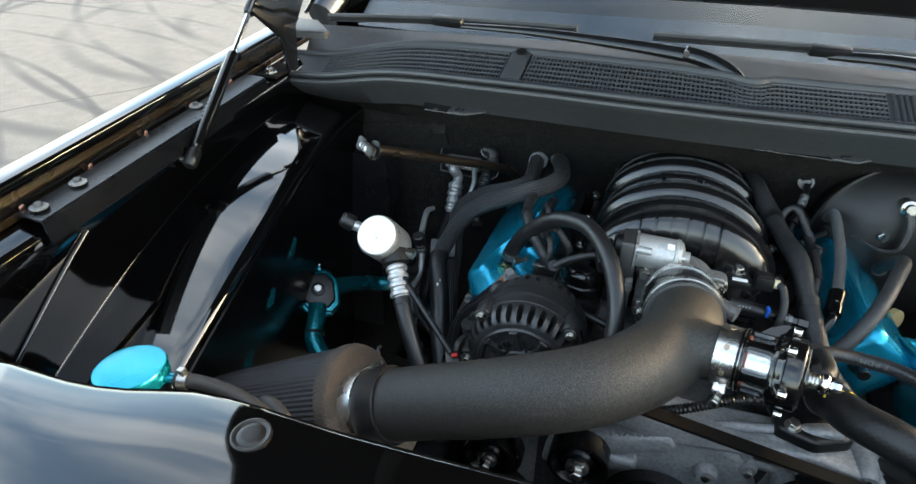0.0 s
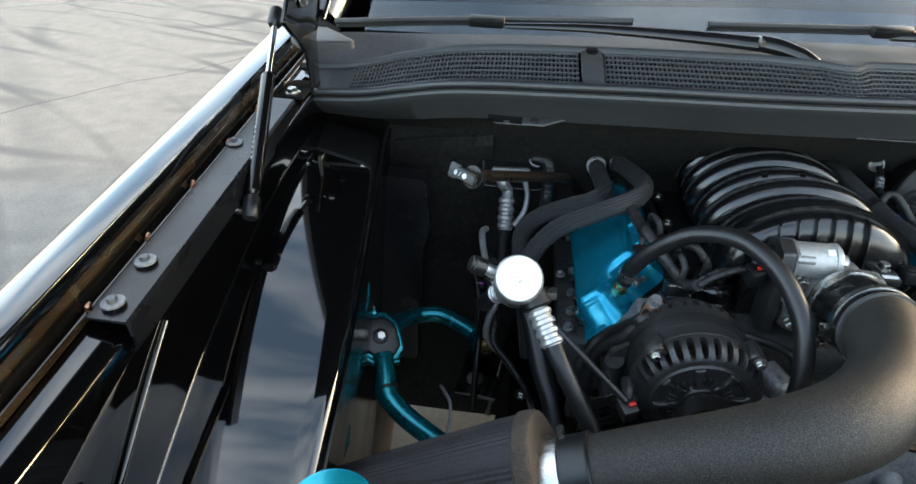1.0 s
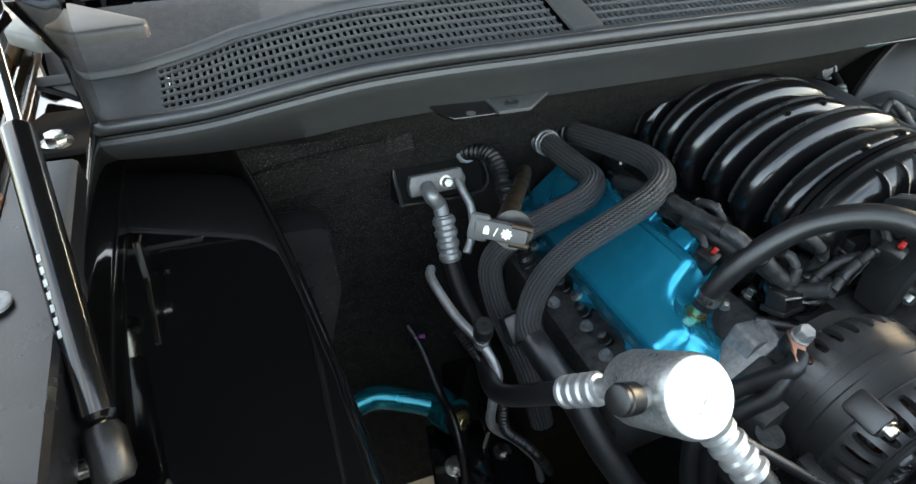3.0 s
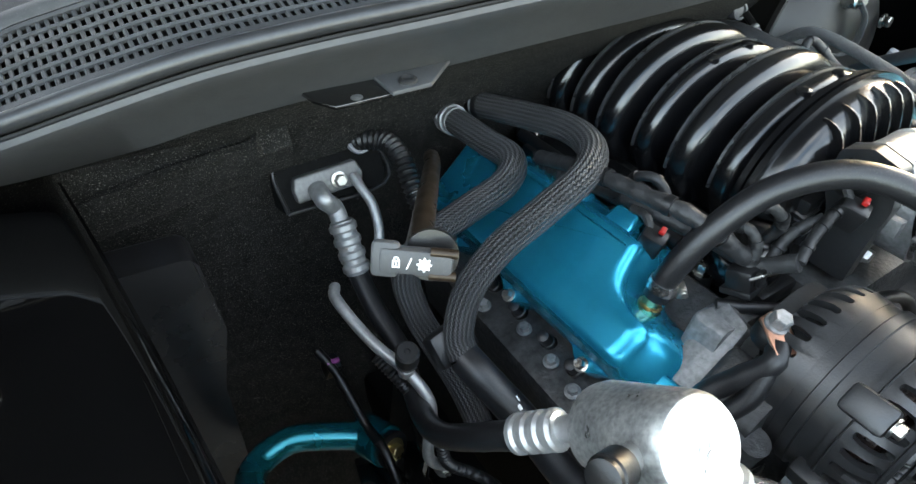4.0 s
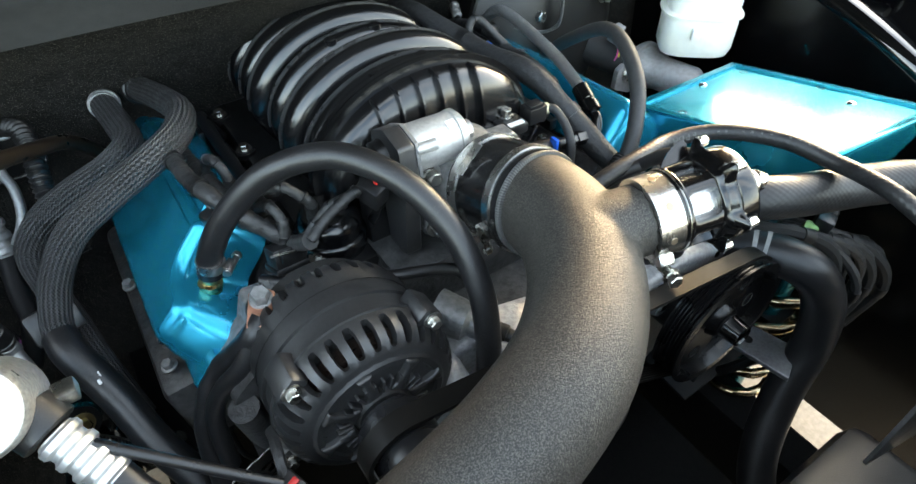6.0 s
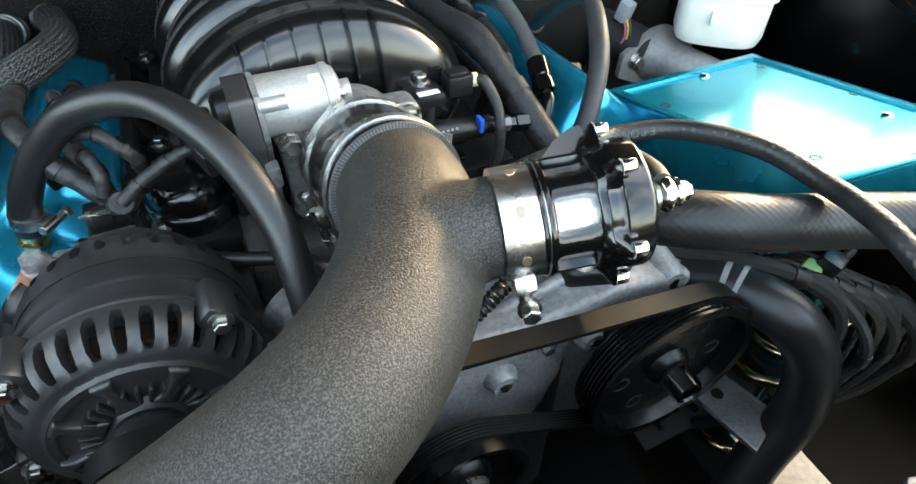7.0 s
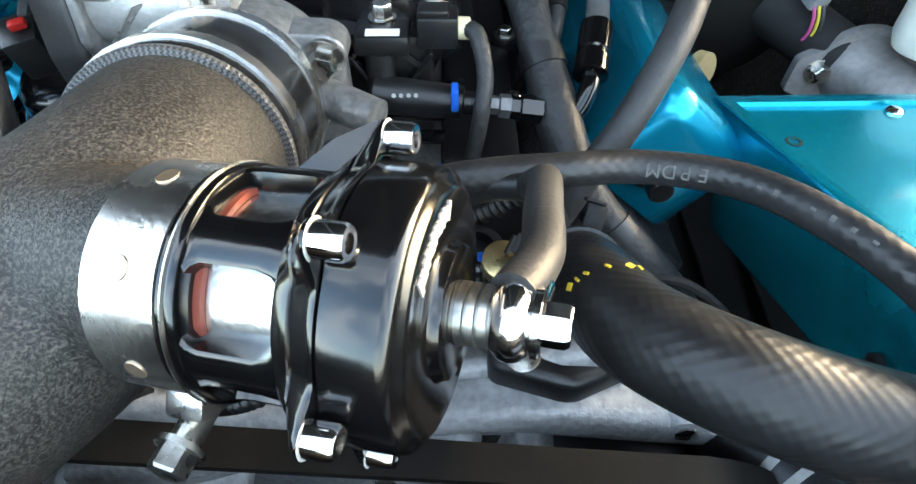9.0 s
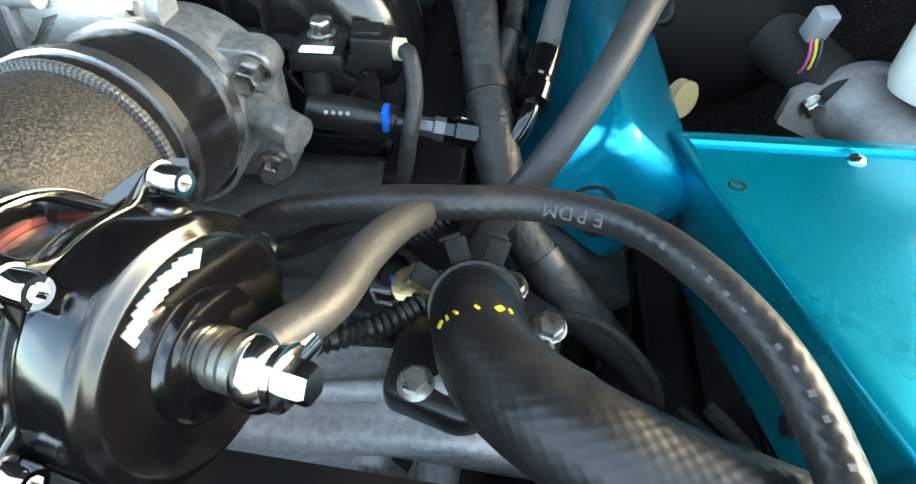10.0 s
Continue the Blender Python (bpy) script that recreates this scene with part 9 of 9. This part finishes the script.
def build_right_small():
    # steering pump bracket, spring and low parts
    p = thing("steering_pump", (0.281, 0.54, 0.74), "black steering pump behind its pulley", "steering pump")
    part("body", lathe(bmesh.new(), (PUL["ps"][0], 0.515, PUL["ps"][1]), (0, 1, 0), [(0, 0.03), (0.002, 0.045), (0.04, 0.045), (0.05, 0.035)], 30), SATIN, p)
    part("bracket", box(bmesh.new(), (0.33, 0.525, 0.70), (0.03, 0.012, 0.09), pose(0, 0, 0, 0, -35, 0), 0.002), SATIN, p)
    s = thing("coil_spring", (0.62, 0.62, 0.45), "gold coil spring of the front suspension", "spring", "coil springs")
    pts = []
    for k in range(81):
        a = 2 * math.pi * k / 13.5
        pts.append(Vector((0.55 + 0.055 * math.cos(a), 0.545 + 0.055 * math.sin(a), 0.38 + 0.0042 * k)))
    part("coil", sweep(bmesh.new(), pts, 0.0085, 10), SPRING, s)
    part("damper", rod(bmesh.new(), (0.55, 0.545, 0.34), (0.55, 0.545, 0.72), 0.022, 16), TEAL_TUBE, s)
    a = thing("control_arm", (0.45, 0.55, 0.62), "candy teal tubular arm low beside the steering pump", "control arm")
    part("front_tube", tube([(0.335, 0.57, 0.62), (0.37, 0.55, 0.655), (0.41, 0.545, 0.675), (0.46, 0.56, 0.68), (0.53, 0.60, 0.68)], 0.0155, 18, 6), TEAL_TUBE, a)
    sb = thing("steering_bracket", (0.36, 0.46, 0.69), "dull grey steel bracket plate with a bolt hole", "bracket")
    part("plate", prism(bmesh.new(), [(0.335, 0.505), (0.378, 0.50), (0.395, 0.44), (0.35, 0.42)], 0.692, 0.698, pose(0, 0, 0, 0, 0, 0), 0.0015), GREY_STEEL, sb)
    part("hole", lathe(bmesh.new(), (0.359, 0.483, 0.6975), (0, 0, 1), [(0, 0.006), (0.001, 0.006)], 16), HOOD_LINER, sb)
    part("flange", box(bmesh.new(), (0.388, 0.47, 0.675), (0.004, 0.07, 0.045), pose(0, 0, 0, 0, 0, 16), 0.001), GREY_STEEL, sb)
    f = thing("support_bracket", (0.30, 0.27, 0.80), "folded dull grey steel bracket at the radiator support", "bracket")
    part("plate", prism(bmesh.new(), [(0.24, 0.20), (0.40, 0.20), (0.40, 0.30), (0.30, 0.33), (0.25, 0.30)], 0.868, 0.872, Matrix(), 0.001), GREY_STEEL, f)
    part("wall", box(bmesh.new(), (0.32, 0.305, 0.82), (0.12, 0.004, 0.10), pose(0, 0, 0, 0, 0, -8), 0.001), GREY_STEEL, f)
    # pipe ends coming through the firewall behind the manifold
    for line in (((0.256, 0.985, 0.986), (0.254, 0.968, 0.976), (0.249, 0.952, 0.964), (0.240, 0.930, 0.947), (0.232, 0.905, 0.930)), ((0.332, 0.985, 0.955), (0.321, 0.966, 0.952), (0.305, 0.948, 0.945), (0.284, 0.920, 0.940), (0.246, 0.880, 0.936))):
        pts = [Vector(q) for q in line]
        h = thing("line_fitting", pts[0] + Vector((0, 0.03, 0)), "black line with a bright grommet ring on the firewall", "line fitting", "firewall line fittings")
        part("grommet_ring", lathe(bmesh.new(), pts[0] + Vector((0, 0.012, 0)), (-0.15, -1, 0.25), [(-0.03, 0.009), (-0.03, 0.0125), (0.004, 0.0125), (0.0055, 0.0115), (0.0055, 0.0085), (0.002, 0.008)], 24), GREY_STEEL, h)
        part("pipe", tube(pts, 0.0048, 14, 8), BLACK, h)
        part("ferrule", ribbed(bmesh.new(), pts[1], pts[2], 0.0058, 3, 0.001), CAST, h)
        d = (pts[3] - pts[2]).normalized()
        part("coupling", lathe(bmesh.new(), pts[2] + d * 0.006, d, [(0, 0.006), (0.001, 0.0082), (0.014, 0.0082), (0.015, 0.0068), (0.018, 0.0068), (0.019, 0.0088), (0.028, 0.0088), (0.029, 0.006)], 18), BLACK, h)
    part("blue_lock", box(bmesh.new(), (0.262, 0.898, 0.944), (0.004, 0.008, 0.008), None, 0.001), BLUE, h, "blue plastic lock")
    hose("wire_loom", [(0.200, 0.855, 0.962), (0.204, 0.862, 0.975), (0.211, 0.87, 0.990), (0.219, 0.872, 0.996), (0.228, 0.868, 0.993), (0.240, 0.852, 0.976), (0.250, 0.838, 0.963)], 0.0050, TAPE, "slim taped loom looping over to a coil plug", 12, 8, category="wire loom")
    cp = thing("coil_plug", (0.256, 0.83, 0.945), "black coil plug at the end of a looped loom", "connector")
    part("body", box(bmesh.new(), (0.256, 0.832, 0.953), (0.018, 0.026, 0.018), pose(0, 0, 0, -20, 10, -30), 0.003), BLACK, cp)
    part("latch", box(bmesh.new(), (0.257, 0.828, 0.964), (0.010, 0.014, 0.004), pose(0, 0, 0, -20, 10, -30), 0.001), BLACK, cp)
    g = thing("ground_strap", (0.374, 0.92, 0.98), "flat grey braided ground strap on the firewall", "ground strap")
    part("strap", sweep(bmesh.new(), spline([(0.374, 0.905, 1.000), (0.379, 0.895, 0.985), (0.380, 0.893, 0.965), (0.376, 0.893, 0.945), (0.362, 0.897, 0.937), (0.345, 0.903, 0.938), (0.318, 0.93, 0.940)], 8), 0.009, 8, 0.25), BRAID_STEEL, g)
    part("lug", lathe(bmesh.new(), (0.374, 0.912, 1.003), (0, -1, 0.2), [(-0.05, 0.012), (0, 0.012), (0.004, 0.012), (0.006, 0.008), (0.012, 0.007)], 18), STEEL, g)


def build_left_wiring():
    hose("wire_loom", [(-0.135, 0.985, 0.90), (-0.135, 0.958, 0.908), (-0.134, 0.909, 0.924), (-0.133, 0.861, 0.938), (-0.131, 0.814, 0.950), (-0.124, 0.767, 0.955), (-0.108, 0.725, 0.948), (-0.098, 0.69, 0.944), (-0.088, 0.662, 0.962)], lambda s: 0.0068 + 0.0008 * math.sin(s * (900 if s < 0.13 else 60)), TAPE, "taped engine loom along the inner edge of the cover", 12, 24, category="wire loom")
    hose("wire_loom", [(-0.131, 0.814, 0.950), (-0.126, 0.80, 0.975), (-0.122, 0.782, 0.982), (-0.118, 0.77, 0.968), (-0.122, 0.775, 0.945)], 0.0045, TAPE, "small looped loom branch", 10, 8, category="wire loom")
    hose("wire_loom", [(-0.088, 0.662, 0.962), (-0.070, 0.668, 0.972), (-0.045, 0.672, 0.982), (-0.030, 0.672, 0.985)], 0.0045, TAPE, "taped loom to the throttle plug", 10, 8, category="wire loom")
    for (x, y, z), lab in (((-0.141, 0.757, 0.946), "black plug with a red lock on the valve cover"), ((-0.026, 0.668, 0.986), "black throttle plug with a red lock"), ((-0.180, 0.518, 0.898), "black alternator plug with a red lock")):
        p = thing("plug", (x, y, z - 0.01), lab, "connector", "red-locked plugs")
        part("body", box(bmesh.new(), (x, y, z - 0.006), (0.018, 0.022, 0.024), pose(0, 0, 0, 15, -10, 20), 0.003), BLACK, p)
        part("red_lock", box(bmesh.new(), (x + 0.003, y - 0.006, z + 0.008), (0.008, 0.005, 0.004), pose(0, 0, 0, 15, -10, 20), 0.001), RED, p)
        part("tail", tube([(x, y + 0.004, z + 0.004), (x + 0.002, y + 0.014, z + 0.012), (x + 0.004, y + 0.03, z + 0.008)], 0.004, 8, 5), TAPE, p)
    p = thing("plug", (-0.104, 0.685, 0.925), "black loom plug held by a bright steel clip", "connector")
    turn = pose(0, 0, 0, -18, 6, 8)
    part("body", box(bmesh.new(), (-0.106, 0.688, 0.936), (0.026, 0.022, 0.020), turn, 0.003), BLACK, p)
    part("collar", box(bmesh.new(), (-0.106, 0.686, 0.926), (0.031, 0.026, 0.006), turn, 0.002), BLACK, p)
    part("latch", box(bmesh.new(), (-0.106, 0.676, 0.944), (0.012, 0.004, 0.012), turn, 0.001), BLACK, p)
    part("clip", sweep(bmesh.new(), spline([(-0.119, 0.678, 0.947), (-0.112, 0.674, 0.950), (-0.104, 0.673, 0.949), (-0.096, 0.675, 0.946)], 5), 0.0012, 8), STEEL, p, "bright wire clip")
    wires = (((-0.108, 0.718, 0.985), (-0.092, 0.700, 0.994), (-0.079, 0.692, 0.983), (-0.073, 0.692, 0.972), (-0.072, 0.70, 0.950)), 0.0047, "grey taped wires bowing over the loom"), \
            (((-0.112, 0.730, 0.958), (-0.104, 0.706, 0.975), (-0.099, 0.694, 0.966), (-0.101, 0.690, 0.952), (-0.105, 0.690, 0.940)), 0.0047, "grey taped wires dropping into a plug"), \
            (((-0.045, 0.676, 0.978), (-0.060, 0.684, 0.968), (-0.074, 0.686, 0.956), (-0.088, 0.684, 0.942), (-0.093, 0.69, 0.922)), 0.0047, "grey taped branch running to the throttle")
    for pts, r, lab in wires:
        hose("wire_loom", pts, lambda q, r=r: r * (1 + 0.06 * math.sin(q * 120) + 0.04 * math.sin(q * 900)), GREY_TAPE, lab, 12, 12, category="wire loom")
    v = thing("valley_cover", (-0.055, 0.715, 0.88), "domed black cover beside the manifold's foot", "cover")
    part("dome", lathe(bmesh.new(), (-0.052, 0.722, 0.895), (0, -0.15, 1), [(0, 0.034), (0.020, 0.034), (0.023, 0.032), (0.024, 0.030), (0.036, 0.029), (0.043, 0.024), (0.046, 0.014), (0.0465, 0.004)], 32), MANIFOLD, v)
    part("bolt_head", hexhead(bmesh.new(), (-0.076, 0.697, 0.908), (0, -0.2, 1), 0.0045, 0.004, 0.008), STEEL, v)
    hose("wire_loom", [(-0.150, 0.90, 0.950), (-0.152, 0.84, 0.972), (-0.151, 0.795, 0.981), (-0.149, 0.765, 0.985), (-0.142, 0.735, 0.986), (-0.128, 0.712, 0.974), (-0.112, 0.70, 0.958), (-0.098, 0.692, 0.945)], lambda q: 0.0074 + 0.0004 * math.sin(q * 300), TAPE, "taped main loom lying over the cover's inner edge", 14, 14, category="wire loom")
    # charge cables from the copper lug
    t = thing("charge_cable", (-0.150, 0.632, 0.940), "pair of heavy black corrugated charge cables", "cable")
    part("cable", tube([(-0.147, 0.628, 0.939), (-0.158, 0.622, 0.932), (-0.170, 0.632, 0.912), (-0.186, 0.645, 0.888), (-0.205, 0.645, 0.862), (-0.22, 0.635, 0.825), (-0.225, 0.61, 0.77)], lambda s: 0.0092 + 0.0003 * math.sin(s * 200), 14, 20), RUBBER, t)
    part("cable", tube([(-0.158, 0.622, 0.930), (-0.175, 0.620, 0.905), (-0.195, 0.628, 0.880), (-0.208, 0.628, 0.85), (-0.212, 0.615, 0.80)], 0.0080, 12, 10), RUBBER, t)
    b = thing("head_bolt", (-0.082, 0.737, 0.88), "zinc flange bolt standing on a black boss", "bolt")
    part("boss", lathe(bmesh.new(), (-0.082, 0.737, 0.858), (0, 0, 1), [(0, 0.012), (0.03, 0.011), (0.032, 0.010)], 18), BLACK, b)
    part("head", hexhead(bmesh.new(), (-0.082, 0.737, 0.888), (0, 0, 1), 0.0062, 0.012, 0.0095), STEEL, b)
    # steam pipe and thin lines under the throttle body
    hose("steam_line", [(-0.13, 0.69, 0.915), (-0.09, 0.655, 0.918), (-0.03, 0.63, 0.915), (0.02, 0.615, 0.905), (0.035, 0.60, 0.875)], 0.0055, SATIN, "slim black steel line under the throttle body", 12, category="coolant line")
    part_s = thing("knock_sensor_stub", (0.0, 0.57, 0.87), "cast aluminium housing with a clipped sender", "sender housing")
    part("housing", lathe(bmesh.new(), (-0.01, 0.60, 0.885), (0.5, -0.8, -0.1), [(0, 0.02), (0.03, 0.018), (0.034, 0.012), (0.05, 0.012)], 24), CAST, part_s)
    part("sender", lathe(bmesh.new(), (0.018, 0.558, 0.882), (0.5, -0.8, -0.1), [(0, 0.009), (0.015, 0.009), (0.016, 0.007), (0.03, 0.007)], 14), BLACK, part_s)
    sh = thing("heat_shield", (-0.19, 0.56, 0.80), "dimpled steel heat shield below the alternator", "heat shield")
    bm = bmesh.new()
    loft(bm, [[(-0.215 + 0.006 * i, 0.575 + 0.004 * j + 0.002 * i, 0.84 - 0.012 * j + 0.0012 * ((i + j) % 2)) for j in range(9)] for i in range(10)])
    part("sheet", thicken(bm, 0.001), STEEL, sh)


build_ac_muffler()
build_firewall_block()
build_braided()
build_breather_hose()
build_dipstick()
build_control_arm()
build_front_covers()
build_module_box()
build_brakes()
build_right_lines()
build_right_small()
build_left_wiring()
